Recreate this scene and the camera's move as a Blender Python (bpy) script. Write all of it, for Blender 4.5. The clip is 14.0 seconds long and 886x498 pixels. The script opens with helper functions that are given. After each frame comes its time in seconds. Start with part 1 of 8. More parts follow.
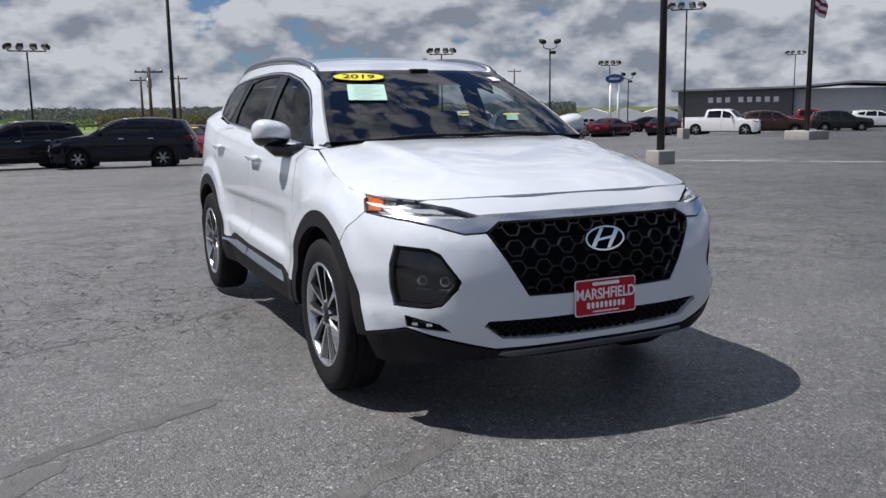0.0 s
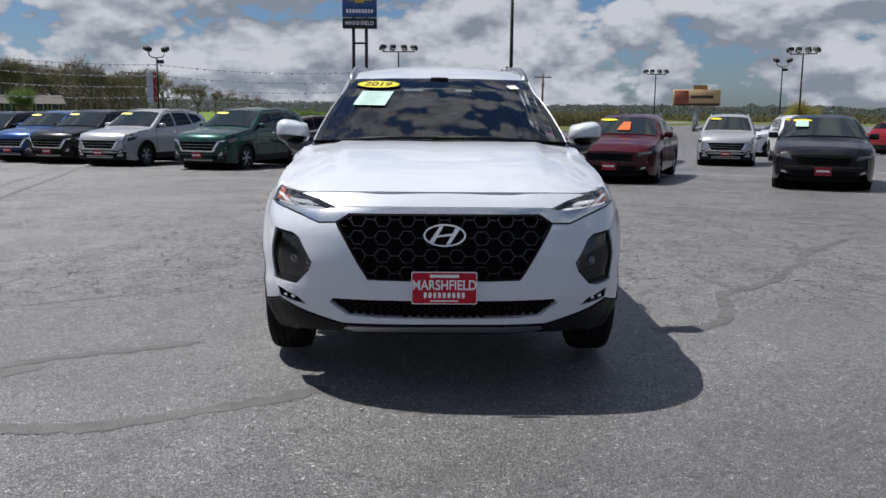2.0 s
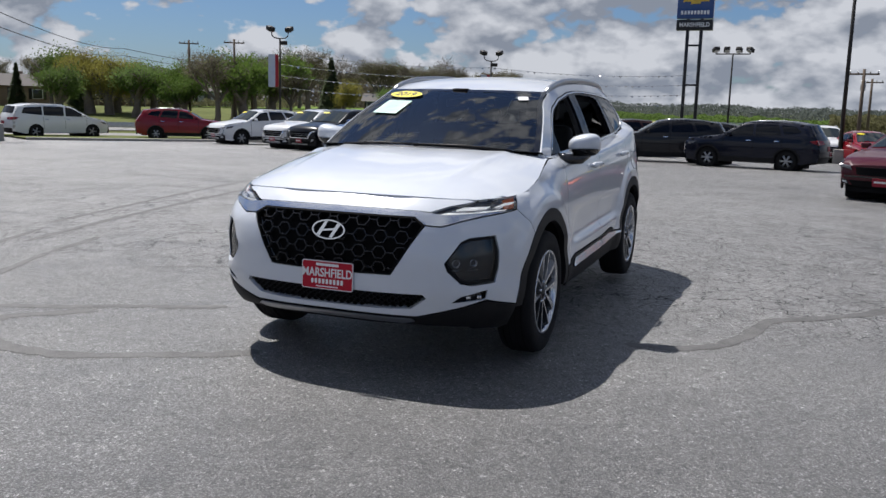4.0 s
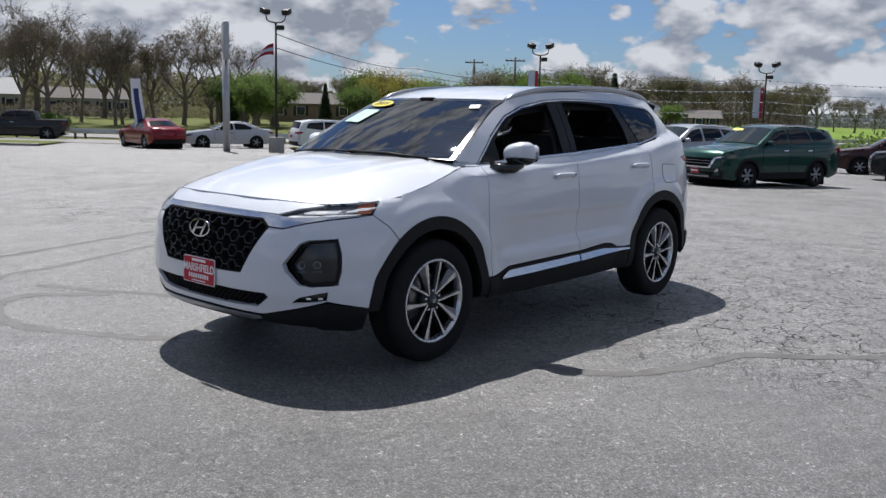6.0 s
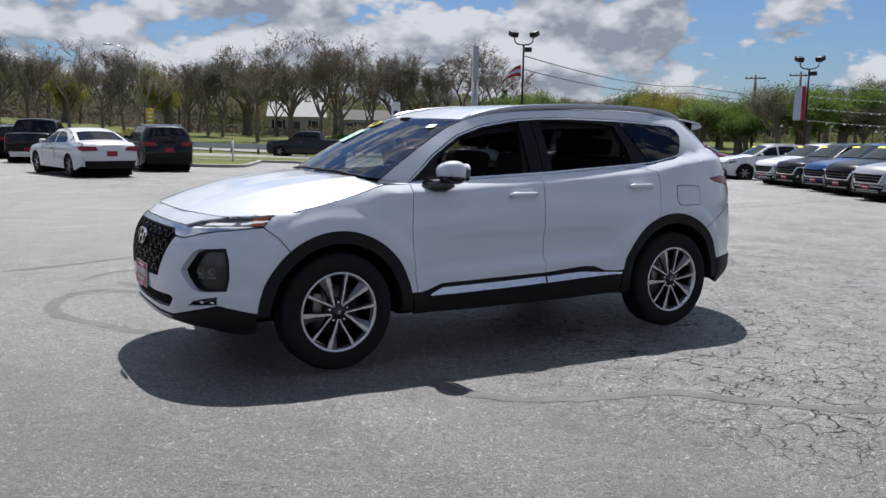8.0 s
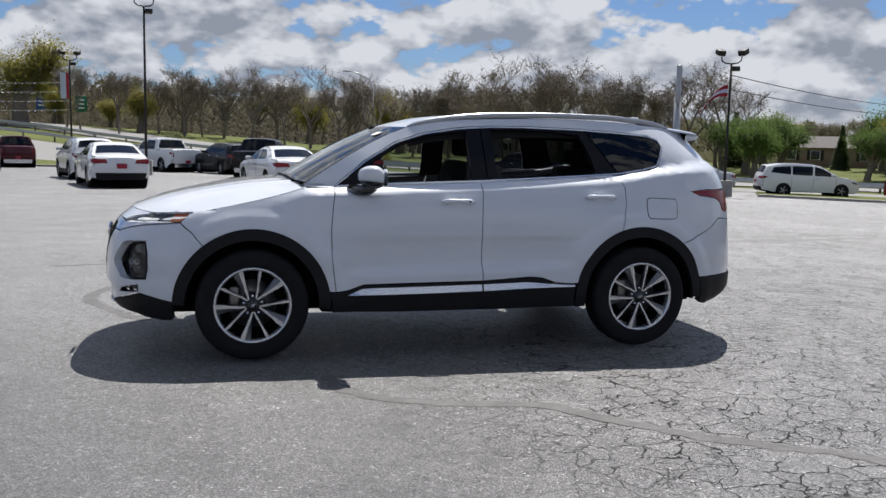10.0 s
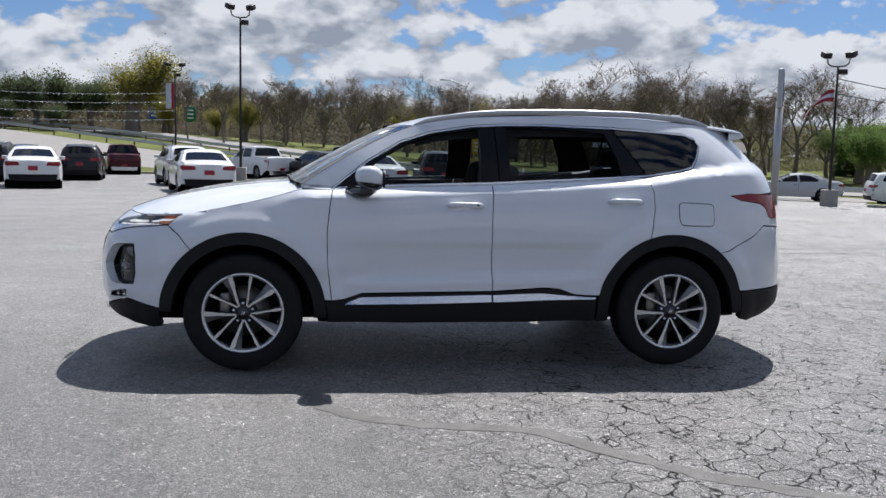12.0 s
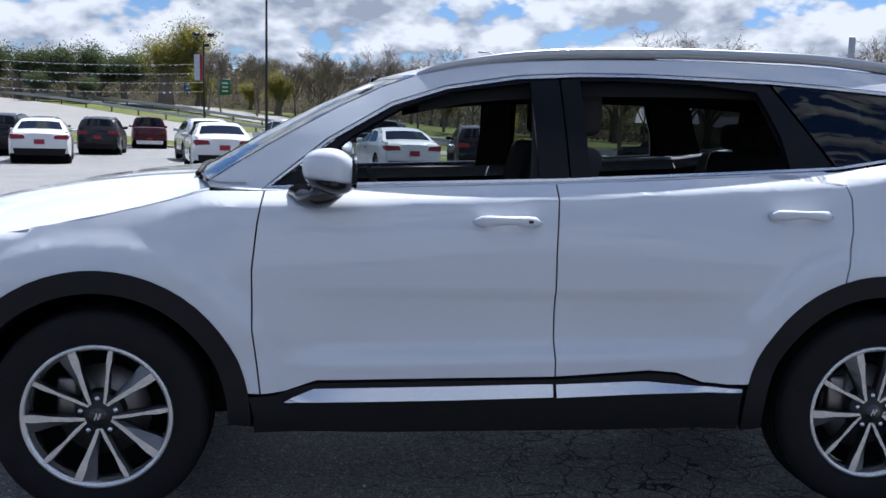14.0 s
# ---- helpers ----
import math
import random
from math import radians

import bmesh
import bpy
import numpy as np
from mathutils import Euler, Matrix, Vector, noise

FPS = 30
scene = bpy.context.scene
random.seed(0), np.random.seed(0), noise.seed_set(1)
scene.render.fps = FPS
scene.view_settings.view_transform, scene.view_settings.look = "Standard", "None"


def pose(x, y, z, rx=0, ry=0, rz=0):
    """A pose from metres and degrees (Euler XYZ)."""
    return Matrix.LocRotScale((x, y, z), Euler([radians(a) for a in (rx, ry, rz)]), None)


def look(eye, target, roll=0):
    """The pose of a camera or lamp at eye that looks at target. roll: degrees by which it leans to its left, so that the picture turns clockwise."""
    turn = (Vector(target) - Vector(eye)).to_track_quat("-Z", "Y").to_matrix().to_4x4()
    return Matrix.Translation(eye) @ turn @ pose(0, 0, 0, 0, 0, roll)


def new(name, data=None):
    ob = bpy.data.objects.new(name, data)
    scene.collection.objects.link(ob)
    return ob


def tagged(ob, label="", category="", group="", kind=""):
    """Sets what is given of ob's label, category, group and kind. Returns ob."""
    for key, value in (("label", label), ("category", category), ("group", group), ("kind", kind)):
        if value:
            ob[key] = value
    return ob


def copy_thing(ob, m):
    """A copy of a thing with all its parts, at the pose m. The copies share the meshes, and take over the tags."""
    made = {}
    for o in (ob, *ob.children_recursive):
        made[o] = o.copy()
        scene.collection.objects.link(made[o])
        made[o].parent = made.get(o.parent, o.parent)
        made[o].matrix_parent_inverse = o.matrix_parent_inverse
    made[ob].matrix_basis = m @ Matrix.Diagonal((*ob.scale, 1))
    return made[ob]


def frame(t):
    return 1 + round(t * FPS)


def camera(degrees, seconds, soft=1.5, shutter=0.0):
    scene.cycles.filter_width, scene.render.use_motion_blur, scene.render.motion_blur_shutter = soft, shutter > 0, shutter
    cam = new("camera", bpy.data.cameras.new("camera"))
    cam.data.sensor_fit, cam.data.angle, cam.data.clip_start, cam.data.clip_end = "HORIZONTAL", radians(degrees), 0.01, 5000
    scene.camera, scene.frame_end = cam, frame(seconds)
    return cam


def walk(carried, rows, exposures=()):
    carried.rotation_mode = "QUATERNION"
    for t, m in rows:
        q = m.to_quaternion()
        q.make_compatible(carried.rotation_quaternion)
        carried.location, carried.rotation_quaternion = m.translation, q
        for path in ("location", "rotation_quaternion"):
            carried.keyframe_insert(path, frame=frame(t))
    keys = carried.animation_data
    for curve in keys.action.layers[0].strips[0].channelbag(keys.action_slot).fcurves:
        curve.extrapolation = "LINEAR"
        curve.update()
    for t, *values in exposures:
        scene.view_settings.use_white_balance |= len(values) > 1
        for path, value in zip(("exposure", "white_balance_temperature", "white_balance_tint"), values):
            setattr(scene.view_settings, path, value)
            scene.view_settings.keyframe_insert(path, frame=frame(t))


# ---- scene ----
cam = camera(53.7, 14.0)

PATH = [
    (0, (-5.321, 2.138, 1.322), (-3.533, 1.301, 1.006), -0.9),
    (0.5, (-5.69, 1.672, 1.308), (-3.828, 1.012, 0.999), -0.7),
    (1, (-5.992, 1.142, 1.333), (-4.071, 0.679, 1.025), -0.5),
    (1.5, (-6.214, 0.641, 1.364), (-4.254, 0.386, 1.054), -0.1),
    (2, (-6.321, 0.094, 1.355), (-4.346, 0.051, 1.039), 0.5),
    (2.5, (-6.459, -0.466, 1.387), (-4.493, -0.3, 1.063), 1.0),
    (3, (-6.411, -1.039, 1.406), (-4.473, -0.674, 1.077), 1.4),
    (3.5, (-6.419, -1.651, 1.442), (-4.525, -1.097, 1.113), 1.5),
    (6, (-5.145, -4.249, 1.448), (-3.652, -2.955, 1.142), 1.3),
    (6.5, (-4.759, -4.692, 1.46), (-3.376, -3.28, 1.158), 1.1),
    (7, (-4.353, -5.092, 1.478), (-3.095, -3.566, 1.178), 1.1),
    (7.5, (-3.912, -5.425, 1.503), (-2.782, -3.8, 1.215), 1.0),
    (8, (-3.486, -5.769, 1.49), (-2.486, -4.059, 1.215), 0.9),
    (10.5, (-1.311, -6.703, 1.413), (-0.885, -4.762, 1.187), 1.5),
    (11, (-1.107, -6.689, 1.422), (-0.741, -4.735, 1.201), 1.6),
    (11.5, (-1.007, -6.649, 1.414), (-0.684, -4.687, 1.196), 1.5),
    (12, (-0.94, -6.364, 1.37), (-0.653, -4.397, 1.152), 1.3),
    (12.5, (-0.849, -5.821, 1.359), (-0.588, -3.851, 1.135), 1.1),
    (13, (-0.726, -5.215, 1.345), (-0.484, -3.244, 1.108), 1.2),
    (13.5, (-0.65, -4.53, 1.356), (-0.426, -2.559, 1.1), 1.3),
    (14, (-0.534, -3.865, 1.36), (-0.33, -1.895, 1.084), 1.6),
]
walk(cam, [(t, look(eye, target, roll)) for t, eye, target, roll in PATH],
     exposures=[(0, -0.26, 6300, 11), (3.5, -0.14, 6320, 11), (6, -0.02, 6310, 11), (8, 0.03, 6310, 11), (10.5, 0.08, 6400, 11), (12, 0.17, 6280, 11), (13, 0.35, 6080, 11), (14, 0.44, 5900, 11)])

# ---- light ----
SUN_DIR = Vector((0.27, 0.50, 1.0)).normalized()


def build_sky():
    w = bpy.data.worlds.new("sky")
    scene.world = w
    w.use_nodes = True
    nt = w.node_tree
    nt.nodes.clear()
    N, L = nt.nodes.new, nt.links.new

    def math_node(op, a, b=None, c=None, clamp=False):
        n = N("ShaderNodeMath")
        n.operation, n.use_clamp = op, clamp
        for i, v in enumerate((a, b, c)):
            if v is None:
                continue
            if isinstance(v, (int, float)):
                n.inputs[i].default_value = v
            else:
                L(v, n.inputs[i])
        return n.outputs[0]

    out, bg = N("ShaderNodeOutputWorld"), N("ShaderNodeBackground")
    sky = N("ShaderNodeTexSky")
    sky.sky_type, sky.sun_disc = "NISHITA", False
    sky.sun_elevation = math.asin(SUN_DIR.z)
    sky.sun_rotation = math.atan2(SUN_DIR.x, SUN_DIR.y)
    sky.air_density, sky.dust_density, sky.ozone_density = 1.0, 0.6, 2.0
    tc = N("ShaderNodeTexCoord")
    sep = N("ShaderNodeSeparateXYZ")
    L(tc.outputs["Generated"], sep.inputs[0])
    up = math_node("MAXIMUM", sep.outputs[2], 0.0)

    def noise_at(vec, scale, detail, rough):
        n = N("ShaderNodeTexNoise")
        n.inputs["Scale"].default_value, n.inputs["Detail"].default_value = scale, detail
        n.inputs["Roughness"].default_value, n.inputs["Distortion"].default_value = rough, 0.15
        L(vec, n.inputs["Vector"])
        return n.outputs["Fac"]

    def lifted(lift):
        """The view direction, squeezed upwards so that heaps lie flatter, raised by lift."""
        comb = N("ShaderNodeCombineXYZ")
        L(sep.outputs[0], comb.inputs[0])
        L(sep.outputs[1], comb.inputs[1])
        L(math_node("MULTIPLY", math_node("ADD", up, lift), 1.8), comb.inputs[2])
        return comb.outputs[0]

    def heaps(lift, fine):
        """Billowing cloud density by direction: broad fields, heaped cells, ragged edges."""
        vec = lifted(lift)
        broad = noise_at(vec, 3.6, 2, 0.5)
        ragged = noise_at(vec, 9.0, 8 if fine else 4, 0.62)
        v = N("ShaderNodeTexVoronoi")
        v.inputs["Scale"].default_value = 11.0
        v.inputs["Detail"].default_value, v.inputs["Roughness"].default_value = 3.0 if fine else 1.5, 0.6
        v.feature = "SMOOTH_F1"
        v.inputs["Smoothness"].default_value = 0.6
        L(vec, v.inputs["Vector"])
        d = math_node("ADD", math_node("MULTIPLY", broad, 0.75), math_node("MULTIPLY", ragged, 0.55))
        return math_node("SUBTRACT", d, math_node("MULTIPLY", v.outputs["Distance"], 0.30))

    def ranged(v, a, b, smooth=False):
        n = N("ShaderNodeMapRange")
        if smooth:
            n.interpolation_type = "SMOOTHSTEP"
        n.inputs["From Min"].default_value, n.inputs["From Max"].default_value = a, b
        L(v, n.inputs["Value"])
        return n.outputs[0]

    dens = heaps(0.0, True)
    above = heaps(0.022, True)
    low = math_node("MULTIPLY", math_node("MAXIMUM", math_node("SUBTRACT", 0.30, up), 0.0), 0.30)
    cover = ranged(math_node("ADD", dens, low), 0.308, 0.370, True)
    # tops that catch the sun against flat grey bases, over broad fields of thinner and thicker cloud
    rim = math_node("SUBTRACT", dens, above)
    thick = noise_at(lifted(0.05), 5.2, 4, 0.55)
    puff = math_node("MULTIPLY", math_node("SUBTRACT", noise_at(lifted(0.0), 21.0, 6, 0.6), 0.5), 0.7)
    lit = math_node("SUBTRACT", math_node("ADD", math_node("ADD", math_node("MULTIPLY", rim, 4.6), puff), 0.50), math_node("MULTIPLY", math_node("SUBTRACT", thick, 0.5), 1.7), None, True)
    shade = N("ShaderNodeMix")
    shade.data_type = "RGBA"
    shade.inputs["A"].default_value, shade.inputs["B"].default_value = (5.9, 6.6, 7.9, 1), (14.6, 15.0, 15.8, 1)
    L(ranged(lit, 0.0, 1.0), shade.inputs["Factor"])
    tint = N("ShaderNodeMix")
    tint.data_type, tint.blend_type = "RGBA", "MULTIPLY"
    tint.inputs["Factor"].default_value = 1.0
    tint.inputs["B"].default_value = (1.02, 1.30, 1.74, 1)
    L(sky.outputs[0], tint.inputs["A"])
    mix = N("ShaderNodeMix")
    mix.data_type = "RGBA"
    L(cover, mix.inputs["Factor"])
    L(tint.outputs["Result"], mix.inputs["A"])
    L(shade.outputs["Result"], mix.inputs["B"])
    L(mix.outputs["Result"], bg.inputs["Color"])
    bg.inputs["Strength"].default_value = 0.0445
    L(bg.outputs[0], out.inputs[0])


build_sky()
sun = new("sun", bpy.data.lights.new("sun", "SUN"))
sun.data.energy, sun.data.angle, sun.data.color = 6.8, radians(0.53), (1.0, 0.955, 0.89)
sun.matrix_world = look(SUN_DIR * 60, (0, 0, 0))

# ---- materials ----
MATS = {}


def mat(name, color=(0.5, 0.5, 0.5), rough=0.5, metal=0.0, coat=0.0, spec=0.5, trans=0.0, ior=1.45, emit=None, estr=0.0,
        var=0.0, vscale=8.0, bump=0.0, bscale=60.0, obj_var=0.0):
    """A procedural surface: base colour with variation at two scales, fine relief, optional clear coat."""
    if name in MATS:
        return MATS[name]
    m = bpy.data.materials.new(name)
    m.use_nodes = True
    nt = m.node_tree
    b = nt.nodes["Principled BSDF"]
    b.inputs["Base Color"].default_value = (*color, 1)
    b.inputs["Roughness"].default_value, b.inputs["Metallic"].default_value = rough, metal
    b.inputs["Coat Weight"].default_value, b.inputs["Coat Roughness"].default_value = coat, 0.03
    b.inputs["Specular IOR Level"].default_value, b.inputs["IOR"].default_value = spec, ior
    b.inputs["Transmission Weight"].default_value = trans
    if emit:
        b.inputs["Emission Color"].default_value, b.inputs["Emission Strength"].default_value = (*emit, 1), estr
    N, L = nt.nodes.new, nt.links.new
    tc = None
    if var or bump:
        tc = N("ShaderNodeTexCoord")
    if var:
        n1, n2 = N("ShaderNodeTexNoise"), N("ShaderNodeTexNoise")
        n1.inputs["Scale"].default_value, n1.inputs["Detail"].default_value = vscale, 4
        n2.inputs["Scale"].default_value, n2.inputs["Detail"].default_value = vscale * 9, 6
        L(tc.outputs["Object"], n1.inputs["Vector"]), L(tc.outputs["Object"], n2.inputs["Vector"])
        add = N("ShaderNodeMath")
        add.operation = "ADD"
        L(n1.outputs["Fac"], add.inputs[0]), L(n2.outputs["Fac"], add.inputs[1])
        mr = N("ShaderNodeMapRange")
        mr.inputs["From Min"].default_value, mr.inputs["From Max"].default_value = 0.6, 1.4
        mr.inputs["To Min"].default_value, mr.inputs["To Max"].default_value = 1 - var, 1 + var
        L(add.outputs[0], mr.inputs["Value"])
        hsv = N("ShaderNodeHueSaturation")
        hsv.inputs["Color"].default_value = (*color, 1)
        L(mr.outputs[0], hsv.inputs["Value"])
        if obj_var:
            oi, m2, mul = N("ShaderNodeObjectInfo"), N("ShaderNodeMapRange"), N("ShaderNodeMath")
            m2.inputs["To Min"].default_value, m2.inputs["To Max"].default_value = 1 - obj_var, 1 + obj_var
            L(oi.outputs["Random"], m2.inputs["Value"])
            mul.operation = "MULTIPLY"
            L(mr.outputs[0], mul.inputs[0]), L(m2.outputs[0], mul.inputs[1])
            L(mul.outputs[0], hsv.inputs["Value"])
        L(hsv.outputs[0], b.inputs["Base Color"])
    if bump:
        n3, bp = N("ShaderNodeTexNoise"), N("ShaderNodeBump")
        n3.inputs["Scale"].default_value, n3.inputs["Detail"].default_value = bscale, 6
        L(tc.outputs["Object"], n3.inputs["Vector"])
        bp.inputs["Strength"].default_value, bp.inputs["Distance"].default_value = bump, 0.01
        L(n3.outputs["Fac"], bp.inputs["Height"])
        L(bp.outputs[0], b.inputs["Normal"])
    MATS[name] = m
    return m


def asphalt_material():
    m = bpy.data.materials.new("asphalt")
    m.use_nodes = True
    nt = m.node_tree
    b = nt.nodes["Principled BSDF"]
    N, L = nt.nodes.new, nt.links.new
    tc = N("ShaderNodeTexCoord")

    def noise_tex(scale, detail=5, rough=0.55):
        n = N("ShaderNodeTexNoise")
        n.inputs["Scale"].default_value, n.inputs["Detail"].default_value, n.inputs["Roughness"].default_value = scale, detail, rough
        L(tc.outputs["Object"], n.inputs["Vector"])
        return n.outputs["Fac"]

    def rng(v, a, b_, c, d):
        n = N("ShaderNodeMapRange")
        for k, x in zip(("From Min", "From Max", "To Min", "To Max"), (a, b_, c, d)):
            n.inputs[k].default_value = x
        L(v, n.inputs["Value"])
        return n.outputs[0]

    def mth(op, a, c):
        n = N("ShaderNodeMath")
        n.operation = op
        for i, v in enumerate((a, c)):
            if isinstance(v, (int, float)):
                n.inputs[i].default_value = v
            else:
                L(v, n.inputs[i])
        return n.outputs[0]

    def vor(scale, feature="F1", vec=None):
        n = N("ShaderNodeTexVoronoi")
        n.feature = feature
        n.inputs["Scale"].default_value = scale
        L(vec or tc.outputs["Object"], n.inputs["Vector"])
        return n

    sep = N("ShaderNodeSeparateXYZ")
    L(tc.outputs["Object"], sep.inputs[0])
    # broad tone: worn wheel tracks and older and newer sealing
    big = rng(noise_tex(0.16, 4), 0.3, 0.7, 0.72, 1.28)
    mid = rng(noise_tex(1.7, 7, 0.65), 0.3, 0.7, 0.76, 1.24)
    blot = rng(noise_tex(9, 5, 0.7), 0.35, 0.68, 0.84, 1.18)
    grit = rng(noise_tex(120, 3, 0.8), 0.36, 0.66, 0.25, 1.75)
    stone = vor(95)
    chips = rng(stone.outputs["Distance"], 0.0, 0.6, 1.7, 0.30)
    tones = N("ShaderNodeSeparateColor")
    L(vor(60).outputs["Color"], tones.inputs[0])
    pale = rng(tones.outputs[0], 0.90, 0.97, 1.0, 2.2)
    pits = rng(tones.outputs[1], 0.03, 0.10, 0.22, 1.0)
    v = mth("MULTIPLY", mth("MULTIPLY", mth("MULTIPLY", big, mid), mth("MULTIPLY", grit, chips)), mth("MULTIPLY", blot, mth("MULTIPLY", pale, pits)))
    # alligator cracks in worn patches: a coarse web and a finer one inside it, broken up
    warp = N("ShaderNodeTexNoise")
    warp.inputs["Scale"].default_value = 6
    L(tc.outputs["Object"], warp.inputs["Vector"])
    vm = N("ShaderNodeVectorMath")
    vm.operation = "MULTIPLY_ADD"
    L(warp.outputs["Color"], vm.inputs[0])
    vm.inputs[1].default_value = (0.16, 0.16, 0.16)
    L(tc.outputs["Object"], vm.inputs[2])
    line = rng(vor(5.2, "DISTANCE_TO_EDGE", vm.outputs[0]).outputs["Distance"], 0.007, 0.030, 1.0, 0.0)
    fine = rng(vor(11.5, "DISTANCE_TO_EDGE", vm.outputs[0]).outputs["Distance"], 0.010, 0.045, 1.0, 0.0)
    broken = rng(noise_tex(3.1, 3, 0.6), 0.34, 0.46, 0.0, 1.0)
    shattered = rng(noise_tex(2.3, 3, 0.6), 0.47, 0.58, 0.0, 0.85)
    web = mth("MAXIMUM", mth("MULTIPLY", line, broken), mth("MULTIPLY", fine, shattered))
    patch = mth("MULTIPLY", rng(noise_tex(0.35, 3), 0.34, 0.46, 0.25, 1.0), rng(sep.outputs[0], -1.1, 0.5, 0.04, 1.0))
    crack = mth("MULTIPLY", web, patch)
    v = mth("MULTIPLY", v, rng(crack, 0, 1, 1, 0.04))
    # sun sheen painted into the tone: dark in one corner, paler away from it
    corner = mth("MULTIPLY", mth("ADD", sep.outputs[0], sep.outputs[1]), 0.7)
    v = mth("MULTIPLY", v, rng(mth("ADD", corner, mth("MULTIPLY", noise_tex(0.5, 3), 2.0)), -4.3, -0.4, 0.62, 1.18))
    ramp = N("ShaderNodeMix")
    ramp.data_type = "RGBA"
    ramp.inputs["A"].default_value, ramp.inputs["B"].default_value = (0.0, 0.0, 0.0, 1), (0.160, 0.157, 0.155, 1)
    ramp.clamp_factor = False
    L(v, ramp.inputs["Factor"])
    L(ramp.outputs["Result"], b.inputs["Base Color"])
    L(rng(mth("MULTIPLY", noise_tex(0.9, 5, 0.65), mth("ADD", tones.outputs[2], 0.6)), 0.3, 0.75, 0.42, 0.62), b.inputs["Roughness"])
    b.inputs["IOR"].default_value = 1.6
    L(rng(crack, 0, 1, 1.0, 0.1), b.inputs["Specular IOR Level"])
    bp = N("ShaderNodeBump")
    bp.inputs["Strength"].default_value, bp.inputs["Distance"].default_value = 0.9, 0.0026
    L(mth("SUBTRACT", mth("SUBTRACT", mth("ADD", pale, grit), stone.outputs["Distance"]), mth("MULTIPLY", crack, 3.0)), bp.inputs["Height"])
    L(bp.outputs[0], b.inputs["Normal"])
    return m


ASPHALT = asphalt_material()

# ---- ground ----
def soft(v, k):
    return k * math.log1p(math.exp(max(-40.0, min(40.0, v / k))))


FAR_LEVEL = [(-180, -1.0), (-45, -1.2), (-30, -1.0), (0, -0.7), (20, 0.1), (32, 0.3), (41, 0.15), (60, -0.05), (72, 0.0), (80, 0.8), (88, 2.0), (95, 2.7), (101, 3.2), (125, 3.6), (180, 0.0)]


def ground_z(x, y):
    """The lot falls off gently away from the white car; past it the land levels out and rises towards the woods."""
    z = -0.022 * soft(x - 4, 3) - 0.010 * soft(y - 8, 4)
    r = math.hypot(x, y)
    if r > 62:
        hd = math.degrees(math.atan2(y, x))
        far = FAR_LEVEL[-1][1]
        for (a0, f0), (a1, f1) in zip(FAR_LEVEL, FAR_LEVEL[1:]):
            if a0 <= hd <= a1:
                far = f0 + (f1 - f0) * (hd - a0) / (a1 - a0)
        t = min(1.0, (r - 62) / 50)
        t = t * t * (3 - 2 * t)
        z = z * (1 - t) + far * t
    return z


def link_mesh(name, bm, material, parent=None, smooth=False):
    me = bpy.data.meshes.new(name)
    bm.normal_update()
    bm.to_mesh(me)
    bm.free()
    if smooth:
        me.shade_smooth()
    if material:
        me.materials.append(material)
    ob = new(name, me)
    if parent:
        ob.parent = parent
    return ob

# ---- building helpers ----
def knots(x, pts):
    """Smooth reading of a curve given by a few (place, value) knots."""
    if x <= pts[0][0]:
        return pts[0][1]
    for (a, fa), (b, fb) in zip(pts, pts[1:]):
        if x <= b:
            t = (x - a) / (b - a)
            return fa + (fb - fa) * t
    return pts[-1][1]


def spline(x, pts):
    """Monotone cubic through the knots."""
    n = len(pts)
    if x <= pts[0][0]:
        return pts[0][1]
    if x >= pts[-1][0]:
        return pts[-1][1]
    i = max(k for k in range(n - 1) if pts[k][0] <= x)
    d = [(pts[k + 1][1] - pts[k][1]) / (pts[k + 1][0] - pts[k][0]) for k in range(n - 1)]

    def slope(k):
        if k == 0:
            return d[0]
        if k == n - 1:
            return d[-1]
        return 0.0 if d[k - 1] * d[k] <= 0 else 2 * d[k - 1] * d[k] / (d[k - 1] + d[k])

    h = pts[i + 1][0] - pts[i][0]
    t = (x - pts[i][0]) / h
    return ((2 * t ** 3 - 3 * t * t + 1) * pts[i][1] + (t ** 3 - 2 * t * t + t) * h * slope(i)
            + (3 * t * t - 2 * t ** 3) * pts[i + 1][1] + (t ** 3 - t * t) * h * slope(i + 1))


def part(name, bm, material, parent, label="", smooth=True):
    ob = link_mesh(name, bm, material, parent, smooth)
    if label:
        ob["label"] = label
    return ob


def thing(name, label, category, m=None, group="", kind=""):
    e = new(name)
    e.empty_display_size = 0.2
    if m is not None:
        e.matrix_basis = m
    return tagged(e, label, category, group, kind)


def fill2d(outline, holes=()):
    """A flat triangulated sheet in the (a, b) plane."""
    bm = bmesh.new()
    edges = []
    for loop in (outline, *holes):
        vs = [bm.verts.new((a, b, 0)) for a, b in loop]
        edges += [bm.edges.new((p, q)) for p, q in zip(vs, vs[1:] + vs[:1])]
    bmesh.ops.triangle_fill(bm, use_beauty=True, use_dissolve=False, edges=edges)
    return bm


def slice2d(bm, step_a, step_b):
    co = [v.co for v in bm.verts]
    for axis, step in ((0, step_a), (1, step_b)):
        if not step:
            continue
        lo, hi = min(c[axis] for c in co), max(c[axis] for c in co)
        k = math.floor(lo / step) + 1
        while k * step < hi:
            no, at = [0, 0, 0], [0, 0, 0]
            no[axis], at[axis] = 1, k * step
            bmesh.ops.bisect_plane(bm, geom=bm.verts[:] + bm.edges[:] + bm.faces[:], dist=1e-5, plane_co=at, plane_no=no)
            k += 1


